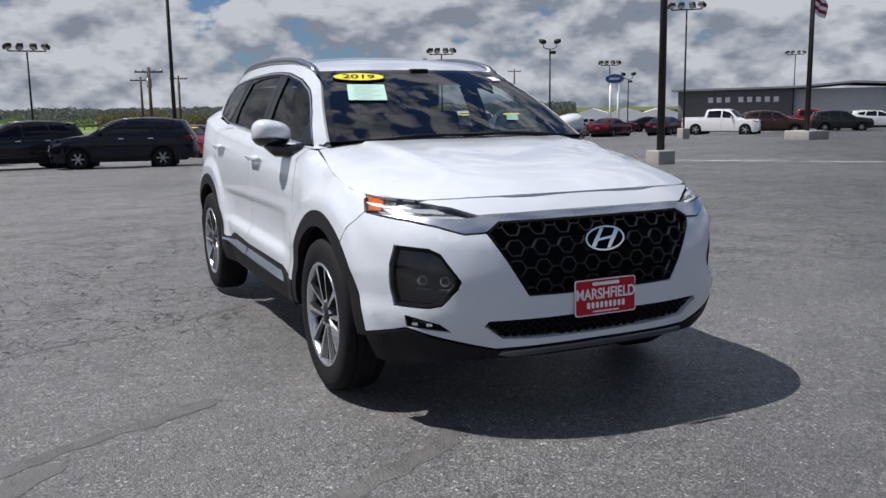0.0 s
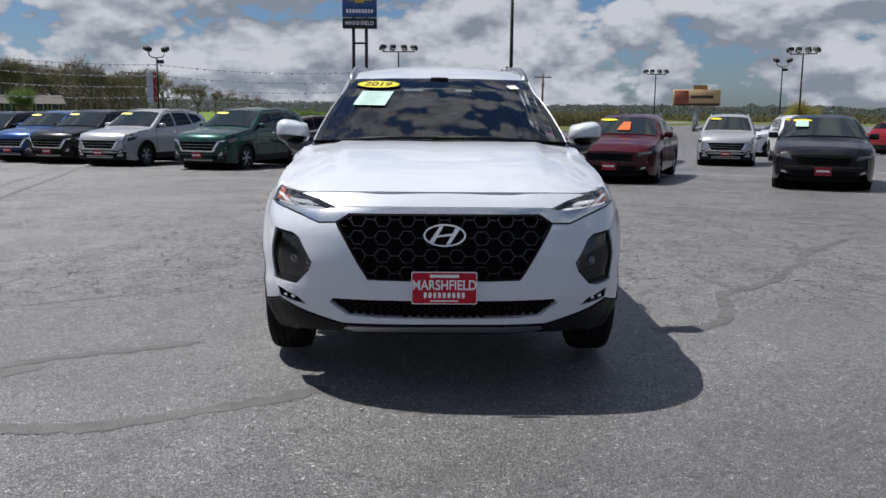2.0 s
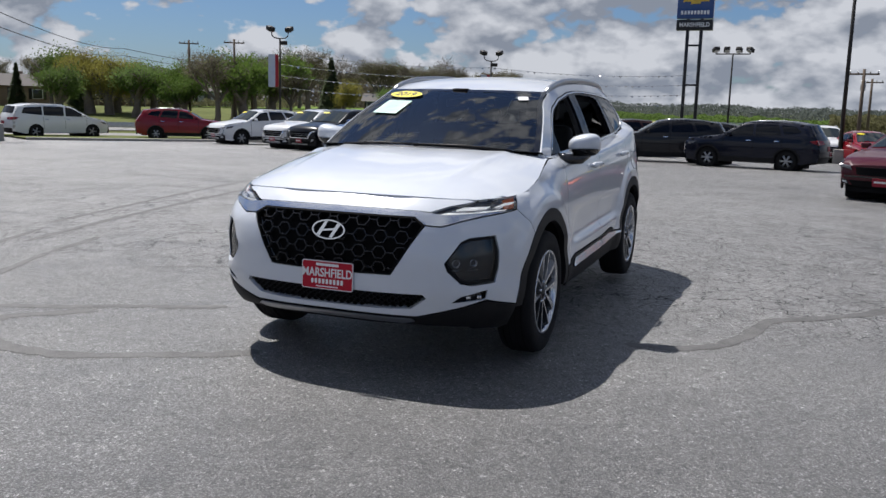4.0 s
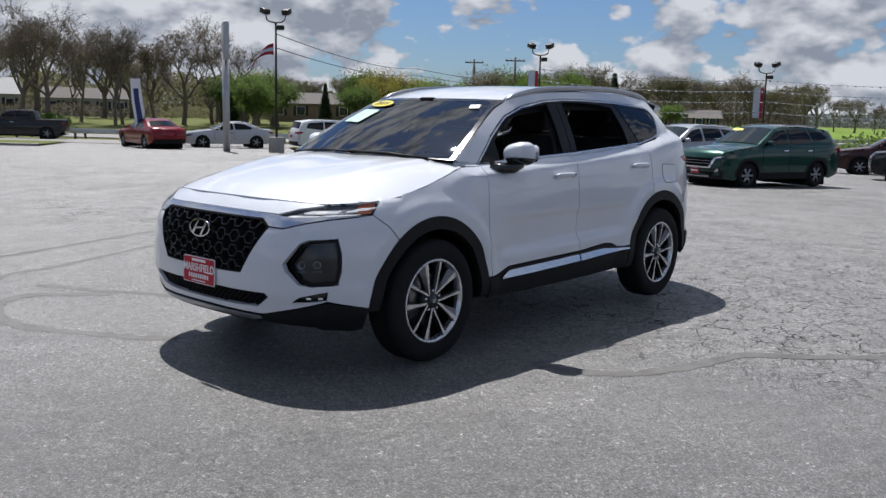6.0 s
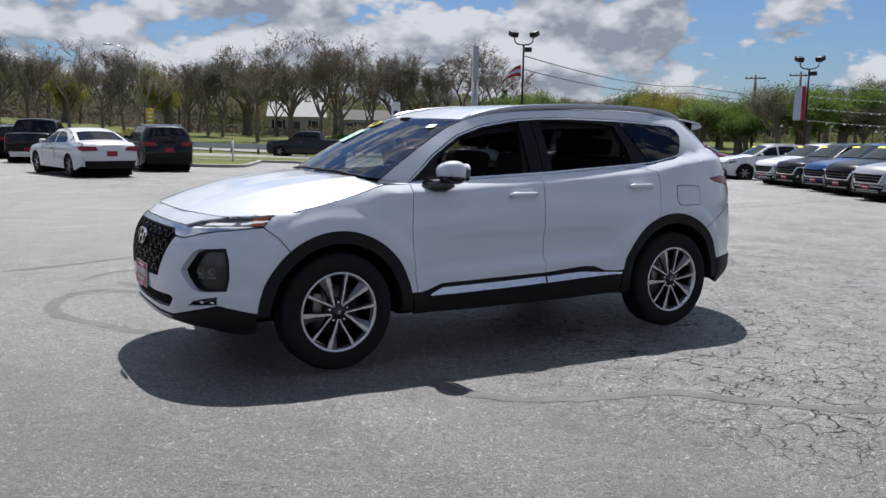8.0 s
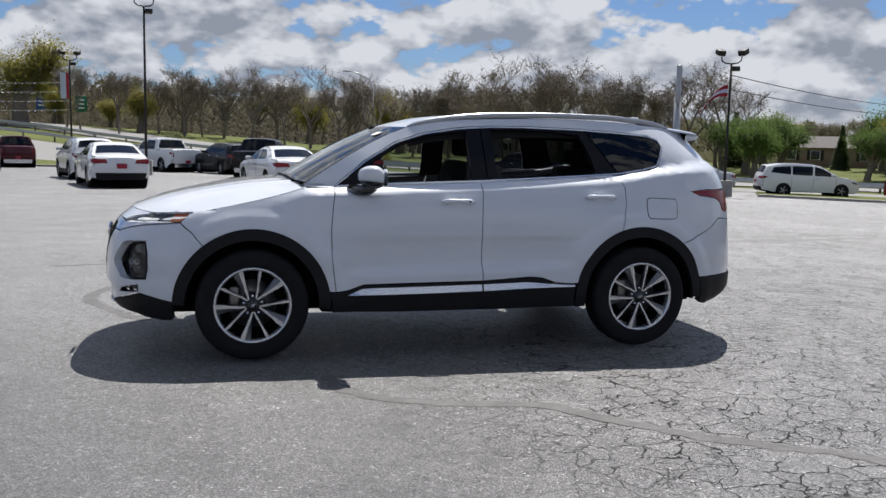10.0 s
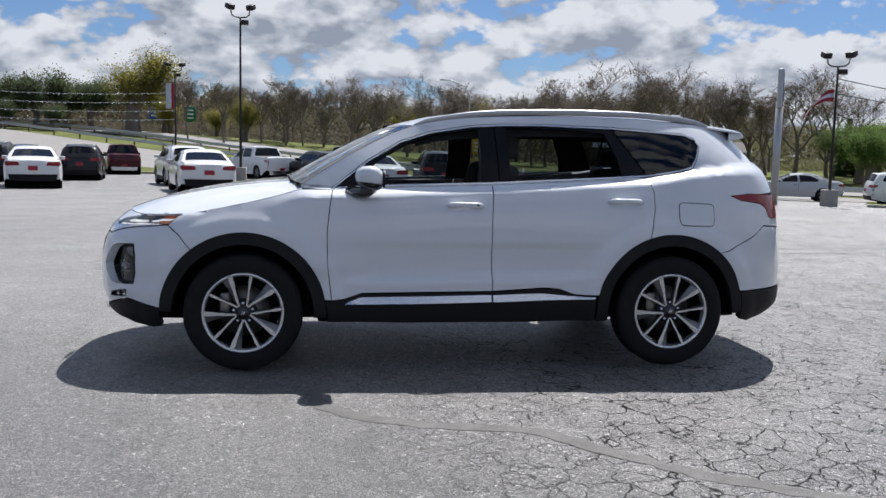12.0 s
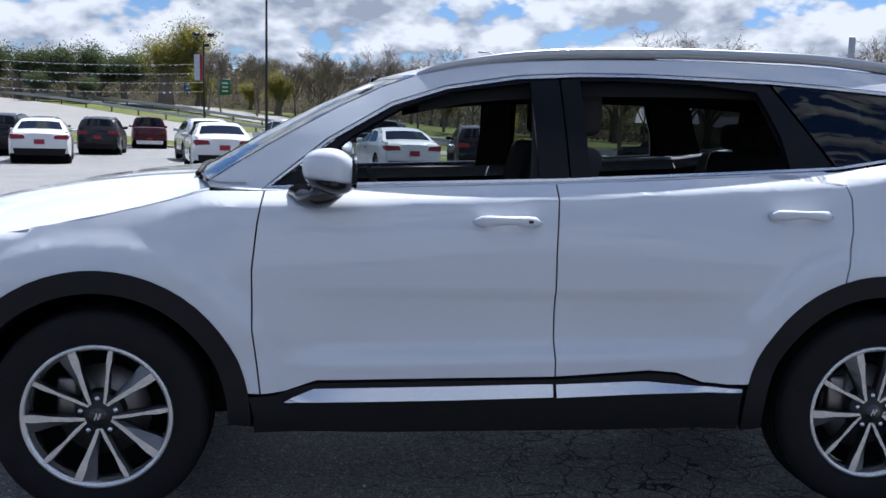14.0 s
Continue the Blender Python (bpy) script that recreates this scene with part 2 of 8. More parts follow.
def rim_in(bm, depth, centre):
    """Turns a sheet outward from centre and folds its border inward by depth."""
    bm.normal_update()
    score = sum((f.calc_center_median() - centre(f.calc_center_median())).dot(f.normal) * f.calc_area() for f in bm.faces)
    if score < 0:
        bmesh.ops.reverse_faces(bm, faces=bm.faces[:])
    bm.normal_update()
    if not depth:
        return
    border = [e for e in bm.edges if e.is_boundary]
    for e in border:
        e.smooth = False
    way = {v: v.normal.copy() for e in border for v in e.verts}
    got = bmesh.ops.extrude_edge_only(bm, edges=border)["geom"]
    fresh = [g for g in got if isinstance(g, bmesh.types.BMVert)]
    bm.verts.ensure_lookup_table()
    for v in fresh:
        for e in v.link_edges:
            o = e.other_vert(v)
            if o in way:
                v.co = o.co - way[o] * depth
                break


def inset(loop, d):
    """The loop moved inward by d (outward when negative)."""
    area = sum(a[0] * b[1] - b[0] * a[1] for a, b in zip(loop, loop[1:] + loop[:1]))
    sg = 1 if area > 0 else -1
    out = []
    n = len(loop)
    for i in range(n):
        p, c, q = Vector(loop[i - 1]), Vector(loop[i]), Vector(loop[(i + 1) % n])
        e1, e2 = (c - p).normalized(), (q - c).normalized()
        n1, n2 = Vector((-e1.y, e1.x)) * sg, Vector((-e2.y, e2.x)) * sg
        m = n1 + n2
        m = n1 if m.length < 1e-6 else m.normalized()
        k = d / max(0.45, m.dot(n1))
        out.append((c.x + m.x * k, c.y + m.y * k))
    return out


def rounded(loop, r, seg=4):
    """The loop with its corners rounded by about r."""
    out = []
    n = len(loop)
    for i in range(n):
        p, c, q = Vector(loop[i - 1]), Vector(loop[i]), Vector(loop[(i + 1) % n])
        a = c + (p - c).normalized() * min(r, (p - c).length * 0.45)
        b = c + (q - c).normalized() * min(r, (q - c).length * 0.45)
        for k in range(seg + 1):
            t = k / seg
            out.append(tuple(a * (1 - t) ** 2 + c * 2 * t * (1 - t) + b * t * t))
    return out


def arc(cx, cz, r, a0, a1, n=14):
    return [(cx + r * math.cos(radians(a0 + (a1 - a0) * k / n)), cz + r * math.sin(radians(a0 + (a1 - a0) * k / n))) for k in range(n + 1)]


def add_box(bm, c, s, m=None):
    r = bmesh.ops.create_cube(bm, size=1)
    for v in r["verts"]:
        v.co = Vector((c[0] + v.co.x * s[0], c[1] + v.co.y * s[1], c[2] + v.co.z * s[2]))
        if m is not None:
            v.co = m @ v.co
    return r["verts"]


def soft_box(c, s, r=0.01, seg=2, m=None):
    bm = bmesh.new()
    add_box(bm, c, s, m)
    bmesh.ops.bevel(bm, geom=bm.edges[:], offset=r, segments=seg, affect="EDGES", profile=0.6)
    return bm


def tube(points, radii, n=10, caps=True, bm=None, flat=1.0):
    """A tapered tube along the points."""
    bm = bm or bmesh.new()
    rings = []
    for i, p in enumerate(points):
        p = Vector(p)
        d = (Vector(points[min(i + 1, len(points) - 1)]) - Vector(points[max(i - 1, 0)])).normalized()
        a = d.orthogonal().normalized() if abs(d.z) > 0.9 else d.cross(Vector((0, 0, 1))).normalized()
        b = d.cross(a)
        r = radii[i] if isinstance(radii, (list, tuple)) else radii
        rings.append([bm.verts.new(p + a * r * math.cos(2 * math.pi * k / n) + b * r * flat * math.sin(2 * math.pi * k / n)) for k in range(n)])
    for r1, r2 in zip(rings, rings[1:]):
        for k in range(n):
            bm.faces.new((r1[k], r1[(k + 1) % n], r2[(k + 1) % n], r2[k]))
    if caps:
        bm.faces.new(rings[0][::-1])
        bm.faces.new(rings[-1])
    return bm


def lathe(profile, n=48, bm=None, closed=False):
    """Turns (radius, y) pairs round the y axis."""
    bm = bm or bmesh.new()
    rings = [[bm.verts.new((r * math.cos(2 * math.pi * k / n), y, r * math.sin(2 * math.pi * k / n))) for k in range(n)] for r, y in profile]
    pairs = list(zip(rings, rings[1:])) + ([(rings[-1], rings[0])] if closed else [])
    for r1, r2 in pairs:
        for k in range(n):
            bm.faces.new((r1[k], r1[(k + 1) % n], r2[(k + 1) % n], r2[k]))
    bmesh.ops.recalc_face_normals(bm, faces=bm.faces[:])
    return bm


def text_mesh(body, size, depth=0.002):
    cu = bpy.data.curves.new("lettering", "FONT")
    cu.body, cu.size, cu.extrude, cu.align_x, cu.align_y = body, size, depth, "CENTER", "CENTER"
    cu.offset = size * 0.018
    ob = bpy.data.objects.new("lettering", cu)
    scene.collection.objects.link(ob)
    bpy.context.view_layer.update()
    me = bpy.data.meshes.new_from_object(ob.evaluated_get(bpy.context.evaluated_depsgraph_get()))
    bpy.data.objects.remove(ob)
    return me


def lettering(name, body, size, material, parent, m, depth=0.002, stretch=1.0):
    me = text_mesh(body, size, depth)
    me.transform(m @ Matrix.Diagonal((stretch, 1, 1, 1)))
    me.materials.append(material)
    ob = new(name, me)
    ob.parent = parent
    return ob


def glass_material(name, tint, gloss=1.0, ior=1.55):
    m = bpy.data.materials.new(name)
    m.use_nodes = True
    nt = m.node_tree
    nt.nodes.remove(nt.nodes["Principled BSDF"])
    N, L = nt.nodes.new, nt.links.new
    fr, tr, gl, mx = N("ShaderNodeFresnel"), N("ShaderNodeBsdfTransparent"), N("ShaderNodeBsdfGlossy"), N("ShaderNodeMixShader")
    fr.inputs["IOR"].default_value = ior
    tr.inputs["Color"].default_value = (*tint, 1)
    gl.inputs["Roughness"].default_value = 0.01
    gl.inputs["Color"].default_value = (gloss, gloss, gloss, 1)
    L(fr.outputs[0], mx.inputs[0]), L(tr.outputs[0], mx.inputs[1]), L(gl.outputs[0], mx.inputs[2])
    L(mx.outputs[0], nt.nodes["Material Output"].inputs[0])
    return m


PAINT = mat("white_paint", (0.610, 0.640, 0.690), rough=0.32, coat=1.0, var=0.012, vscale=2.0)
BLACK = mat("black_plastic", (0.011, 0.011, 0.0125), rough=0.55, spec=0.22, var=0.15, vscale=30, bump=0.06, bscale=400)
GLOSSBLACK = mat("gloss_black", (0.008, 0.008, 0.009), rough=0.12, coat=0.6)
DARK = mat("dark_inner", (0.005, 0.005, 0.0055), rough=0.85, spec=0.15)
PILLAR = mat("pillar_black", (0.007, 0.008, 0.011), rough=0.22, spec=0.16)
POLISHED = mat("polished_chrome", (0.70, 0.72, 0.75), rough=0.07, metal=1.0)
CHROME = mat("chrome", (0.66, 0.68, 0.72), rough=0.2, metal=1.0)
SATIN = mat("satin_silver", (0.42, 0.43, 0.45), rough=0.28, metal=1.0)
ALLOY = mat("machined_alloy", (0.60, 0.61, 0.63), rough=0.24, metal=0.9, var=0.05, vscale=20)
POCKET = mat("grey_alloy", (0.020, 0.021, 0.023), rough=0.4, metal=0.3)
SPOKEGREY = mat("spoke_grey", (0.17, 0.175, 0.185), rough=0.38, metal=0.6)
RUBBER = mat("tyre_rubber", (0.012, 0.012, 0.0135), rough=0.8, spec=0.2, var=0.25, vscale=12, bump=0.25, bscale=220)
STEEL = mat("brake_steel", (0.24, 0.23, 0.22), rough=0.4, metal=0.9, var=0.2, vscale=30)
CLEAR = glass_material("lamp_glass", (0.82, 0.84, 0.86))
SMOKED = glass_material("smoked_lens", (0.72, 0.73, 0.75))
LAMPGREY = mat("lamp_inner_grey", (0.045, 0.046, 0.05), rough=0.3, metal=0.3)
LAMPPALE = mat("lamp_inner_grey_deep", (0.12, 0.122, 0.128), rough=0.25, metal=0.4)
LIGHTBAR = mat("light_guide_white", (0.86, 0.87, 0.88), rough=0.2, coat=0.5, emit=(1.0, 0.98, 0.95), estr=0.55)
SCREEN = glass_material("windscreen_glass", (0.58, 0.64, 0.62), 1.0, 1.85)
SIDEGLASS = glass_material("side_glass", (0.52, 0.57, 0.58), 0.5)
PRIVACY = glass_material("privacy_glass", (0.26, 0.29, 0.31), 0.5)
PRIVACYDARK = glass_material("dark_privacy_glass", (0.05, 0.06, 0.075), 0.8)
AMBER = mat("amber_lens", (0.75, 0.16, 0.02), rough=0.15, coat=0.8)
REDLENS = mat("red_lens", (0.22, 0.004, 0.008), rough=0.2, coat=0.15)
REFLECTOR = mat("lamp_reflector", (0.72, 0.74, 0.77), rough=0.18, metal=0.9)
CLOTH = mat("seat_cloth", (0.035, 0.034, 0.034), rough=0.9, var=0.2, vscale=60, bump=0.2, bscale=500)
TRIMDARK = mat("cabin_trim", (0.028, 0.028, 0.03), rough=0.7, var=0.15, vscale=20)
HEADLINER = mat("headliner", (0.022, 0.022, 0.023), rough=0.95, spec=0.1)
PLATERED = mat("plate_red", (0.44, 0.006, 0.024), rough=0.45, spec=0.3, coat=0.08, var=0.05, vscale=30)
PLATEWHITE = mat("plate_white", (0.82, 0.82, 0.82), rough=0.4)

# ---- the white car: its body as closed-form curves ----
X0, X1 = -1.45, 1.50
WHEEL_F, WHEEL_R, HUB_Z = -1.3825, 1.3825, 0.362


def nose_x(z):
    return spline(z, [(0.20, -2.14), (0.30, -2.285), (0.345, -2.315), (0.40, -2.325), (0.50, -2.345), (0.62, -2.345), (0.77, -2.325), (0.86, -2.28), (0.90, -2.245), (0.965, -2.165), (1.10, -1.95)])


def tail_x(z):
    return spline(z, [(0.20, 2.10), (0.30, 2.32), (0.40, 2.41), (0.52, 2.42), (0.80, 2.40), (1.05, 2.36), (1.20, 2.31), (1.37, 2.19), (1.50, 2.08), (1.62, 2.02)])


def corner_n(z):
    return knots(z, [(0.3, 2.9), (0.5, 3.3), (0.8, 3.1), (0.97, 2.6)])


TOP = [(-2.4, 0.955), (-2.0, 0.960), (-1.75, 0.975), (-1.41, 1.032), (-1.16, 1.092), (-1.03, 1.128), (-0.84, 1.131), (0.21, 1.176), (0.89, 1.216), (1.24, 1.240), (1.54, 1.291), (1.9, 1.33), (2.3, 1.36)]
TOP_Y = [(-2.4, 0.90), (-1.75, 0.875), (-1.41, 0.86), (-1.1, 0.815), (-0.84, 0.803), (0.5, 0.80), (2.2, 0.79)]
ROOF_EDGE = [(-0.5, 1.49), (-0.3, 1.545), (-0.12, 1.585), (0.15, 1.612), (0.43, 1.625), (0.78, 1.632), (1.14, 1.629), (1.5, 1.609), (1.8, 1.58), (2.06, 1.548)]


def half_width(x, z):
    """Half the car's width at a place, before its ends are rounded off."""
    top = spline(x, TOP)
    if z <= 0.8:
        y = spline(z, [(0.18, 0.85), (0.29, 0.895), (0.40, 0.922), (0.46, 0.922), (0.545, 0.916), (0.60, 0.922), (0.66, 0.930), (0.80, 0.925)])
        # between the arches a shelf stands out over the sill, the door hollow above it
        f = min(1.0, max(0.0, (x + 0.86) / 0.30)) * min(1.0, max(0.0, (0.98 - x) / 0.34))
        if f > 0:
            rise = 0.035 * (x + 0.8) / 1.7
            yd = knots(z - rise, [(0.18, 0.85), (0.29, 0.895), (0.40, 0.922), (0.46, 0.926), (0.538, 0.932), (0.545, 0.930), (0.592, 0.900), (0.602, 0.8975), (0.66, 0.899), (0.74, 0.909), (0.80, 0.920), (0.86, 0.925)])
            y += (yd - y) * f * f * (3 - 2 * f)
    elif z <= top:
        v = (z - 0.8) / max(0.05, top - 0.8)
        yt = knots(x, TOP_Y)
        y = yt + (0.925 - yt) * (1 - v ** 2.3)
        # a sharp shoulder under the windows
        f = min(1.0, max(0.0, (x + 1.25) / 0.35))
        d = top - z
        ys = yt + 0.074 * d / 0.05 if d < 0.05 else yt + 0.074 + (0.925 - yt - 0.074) * (1 - max(0.0, (z - 0.8) / max(0.05, top - 0.85)) ** 1.8)
        y += (ys - y) * f * f * (3 - 2 * f)
    else:
        re = spline(x, ROOF_EDGE) if x > -0.5 else 1.49
        q = min(1.2, (z - top) / max(0.1, re - top))
        yt = knots(x, TOP_Y)
        y = yt - 0.165 * q - 0.03 * q * q + 0.02 * 4 * q * (1 - q) * 0.5
        y -= 0.045 * max(0.0, (-0.3 - x) / 0.8) ** 2 * (1 - 0.3 * q) + 0.045 * max(0.0, (x - 0.9) / 1.1) ** 2
    for cx in (WHEEL_F, WHEEL_R):
        r = math.hypot(x - cx, (z - HUB_Z) * 1.0)
        if z > 0.2:
            q = min(1.0, max(0.0, (0.635 - r) / 0.06))
            y += 0.018 * q * q * (3 - 2 * q) * min(1.0, r / 0.4) * (1 if z < 0.9 else math.exp(-((z - 0.9) / 0.09) ** 2))
    # the doors draw in a little between the arches
    y -= 0.012 * math.exp(-((x - 0.0) / 0.75) ** 2) * math.exp(-((z - 0.80) / 0.16) ** 2)
    return y


def wrap(s, z, off=0.0):
    """A point of the body's skin: s runs from the nose's middle (0) round the corner and along the side; its sign picks the side."""
    def at(a, zz):
        n = corner_n(zz)
        if a < math.pi / 2:
            sn, cs = max(1e-9, math.sin(a)), max(1e-9, math.cos(a))
            r = (sn ** n + cs ** n) ** (-1 / n)
            x = X0 - (X0 - nose_x(zz)) * r * cs
            return Vector((x, half_width(x, zz) * r * sn, zz))
        if a < math.pi / 2 + X1 - X0:
            x = X0 + a - math.pi / 2
            return Vector((x, half_width(x, zz), zz))
        b = min(math.pi / 2, a - math.pi / 2 - (X1 - X0))
        sn, cs = max(1e-9, math.sin(b)), max(1e-9, math.cos(b))
        r = (sn ** 2.8 + cs ** 2.8) ** (-1 / 2.8)
        x = X1 + (tail_x(zz) - X1) * r * sn
        return Vector((x, half_width(x, zz) * r * cs, zz))
    a = abs(s)
    p = at(a, z)
    if off:
        e = 0.004
        da = at(a + e, z) - at(max(0, a - e), z)
        dz = at(a, z + e) - at(a, z - e)
        n = da.cross(dz)
        if n.length > 1e-9:
            n.normalize()
            if n.dot(p - Vector((max(-1.2, min(1.5, p.x)), 0, z))) < 0:
                n = -n
            p = p + n * off
    p.y *= -1 if s >= 0 else 1
    return p


def s_of(kind, v, z):
    """The skin's s at a place given from the front ('y') or from the side ('x')."""
    lo, hi = 0.0, (math.pi / 2 if kind == "y" else math.pi + X1 - X0)
    for _ in range(40):
        mid = (lo + hi) / 2
        p = wrap(mid, z)
        if (abs(p.y) if kind == "y" else p.x) < v:
            lo = mid
        else:
            hi = mid
    return (lo + hi) / 2


def skin_loop(pts):
    """Outline points ('y', y, z) or ('x', x, z), or plain (x, z), as (s, z)."""
    out = []
    for p in pts:
        if len(p) == 2:
            p = ("x", *p)
        out.append((s_of(*p), p[2]))
    return out


def mirrored(half):
    """A loop over both sides from its left half, which starts and ends on the middle line."""
    return half + [(-s, z) for s, z in half[::-1] if abs(s) > 1e-4]


def skin(name, loop, material, parent, holes=(), sign=1, off=0.0, depth=0.012, gap=0.0029, step=(0.045, 0.045), label=""):
    lp = inset(loop, gap) if gap else loop
    bm = fill2d(lp, [inset(h, -gap) if gap else h for h in holes])
    slice2d(bm, *step)
    for v in bm.verts:
        v.co = wrap(v.co.x * sign, v.co.y, off(v.co.x, v.co.y) if callable(off) else off)
    rim_in(bm, depth, lambda c: Vector((max(-1.3, min(1.4, c.x)), 0, min(c.z, 1.0))))
    return part(name, bm, material, parent, label)


CAR = thing("suv_car", "glossy white SUV with red dealer plate parked on asphalt", "car")

GRILLE = [("y", 0, 0.868), ("y", 0.2, 0.868), ("y", 0.445, 0.866), ("y", 0.503, 0.828), ("y", 0.43, 0.70), ("y", 0.352, 0.575), ("y", 0.18, 0.570), ("y", 0, 0.569)]
HEAD = [("y", 0.52, 0.888), ("y", 0.60, 0.918), ("y", 0.70, 0.940), ("x", -2.0, 0.953), ("x", -1.88, 0.966), ("x", -1.747, 0.979), ("x", -1.79, 0.935), ("x", -1.832, 0.900), ("x", -2.0, 0.893), ("y", 0.70, 0.888), ("y", 0.60, 0.881)]
FOG = [("y", 0.625, 0.640), ("y", 0.690, 0.748), ("y", 0.725, 0.768), ("x", -2.045, 0.776), ("x", -2.035, 0.70), ("x", -2.035, 0.60), ("x", -2.05, 0.530), ("y", 0.745, 0.524), ("y", 0.70, 0.535), ("y", 0.640, 0.600)]
INTAKE = [("y", 0, 0.470), ("y", 0.3, 0.471), ("y", 0.52, 0.473), ("y", 0.535, 0.455), ("y", 0.455, 0.395), ("y", 0.3, 0.386), ("y", 0, 0.384)]
SLOT = [("y", 0.66, 0.432), ("y", 0.70, 0.462), ("y", 0.78, 0.486), ("x", -2.10, 0.492), ("x", -2.10, 0.448), ("y", 0.78, 0.444)]
head_loop, fog_loop, slot_loop = skin_loop(HEAD), skin_loop(FOG), skin_loop(SLOT)
grille_loop, intake_loop = mirrored(skin_loop(GRILLE)), mirrored(skin_loop(INTAKE))


def flip(loop):
    return [(-s, z) for s, z in loop]


CHROME_LOW = [("y", 0.508, 0.828), ("y", 0.59, 0.823), ("y", 0.68, 0.852), ("x", -2.06, 0.872), ("x", -1.93, 0.886)]
front_arc = arc(WHEEL_F, 0.355, 0.505, 128, 176, 8)
LIP = [("x", -2.03, 0.422), ("y", 0.80, 0.440), ("y", 0.72, 0.412), ("y", 0.60, 0.380), ("y", 0.48, 0.350), ("y", 0.25, 0.351), ("y", 0, 0.352)]
bumper_half = skin_loop([("y", 0, 0.567), ("y", 0.18, 0.568), ("y", 0.355, 0.572), ("y", 0.433, 0.70)] + CHROME_LOW + [("x", -1.832, 0.896), ("x", -1.76, 0.835)] + front_arc + LIP)
skin("front_bumper", mirrored(bumper_half), PAINT, CAR, holes=(fog_loop, flip(fog_loop), intake_loop, slot_loop, flip(slot_loop)), depth=0.05, step=(0.04, 0.04), label="white moulded front bumper")
nose_half = skin_loop([("y", 0, 0.900), ("y", 0.25, 0.899), ("y", 0.46, 0.895), ("y", 0.515, 0.892), ("y", 0.60, 0.921), ("y", 0.70, 0.943), ("y", 0.66, 0.952), ("y", 0.5, 0.958), ("y", 0.25, 0.962), ("y", 0, 0.963)])
skin("nose_panel", mirrored(nose_half), PAINT, CAR, depth=0.02, step=(0.05, 0.03))
bar_half = skin_loop([("y", 0, 0.870), ("y", 0.2, 0.870), ("y", 0.447, 0.868), ("y", 0.506, 0.831)] + [(k, v, z + 0.003) for k, v, z in CHROME_LOW[1:]] + [("x", -1.86, 0.893), ("x", -2.0, 0.890), ("y", 0.70, 0.885), ("y", 0.60, 0.878), ("y", 0.515, 0.886), ("y", 0.46, 0.892), ("y", 0.25, 0.896), ("y", 0, 0.897)])
skin("chrome_bar", mirrored(bar_half), CHROME, CAR, off=0.004, gap=0.0, step=(0.05, 0.02), label="chrome bar over the grille")
lip_half = skin_loop([(k, v, z - 0.004) for k, v, z in LIP[::-1]] + arc(WHEEL_F, 0.355, 0.505, 176, 190, 3) + [("x", -1.93, 0.258), ("x", -2.06, 0.268), ("y", 0.70, 0.285), ("y", 0.45, 0.305), ("y", 0.25, 0.300), ("y", 0, 0.300)])
skin("lower_lip", mirrored(lip_half), BLACK, CAR, off=0.004, depth=0.04, step=(0.05, 0.03), label="black plastic chin spoiler")
skid = skin_loop([("y", 0, 0.343), ("y", 0.25, 0.342), ("y", 0.455, 0.340), ("y", 0.47, 0.330), ("y", 0.41, 0.318), ("y", 0.2, 0.322), ("y", 0, 0.322)])
skin("skid_strip", mirrored(skid), SATIN, CAR, off=0.012, gap=0, step=(0.06, 0), label="silver skid strip")


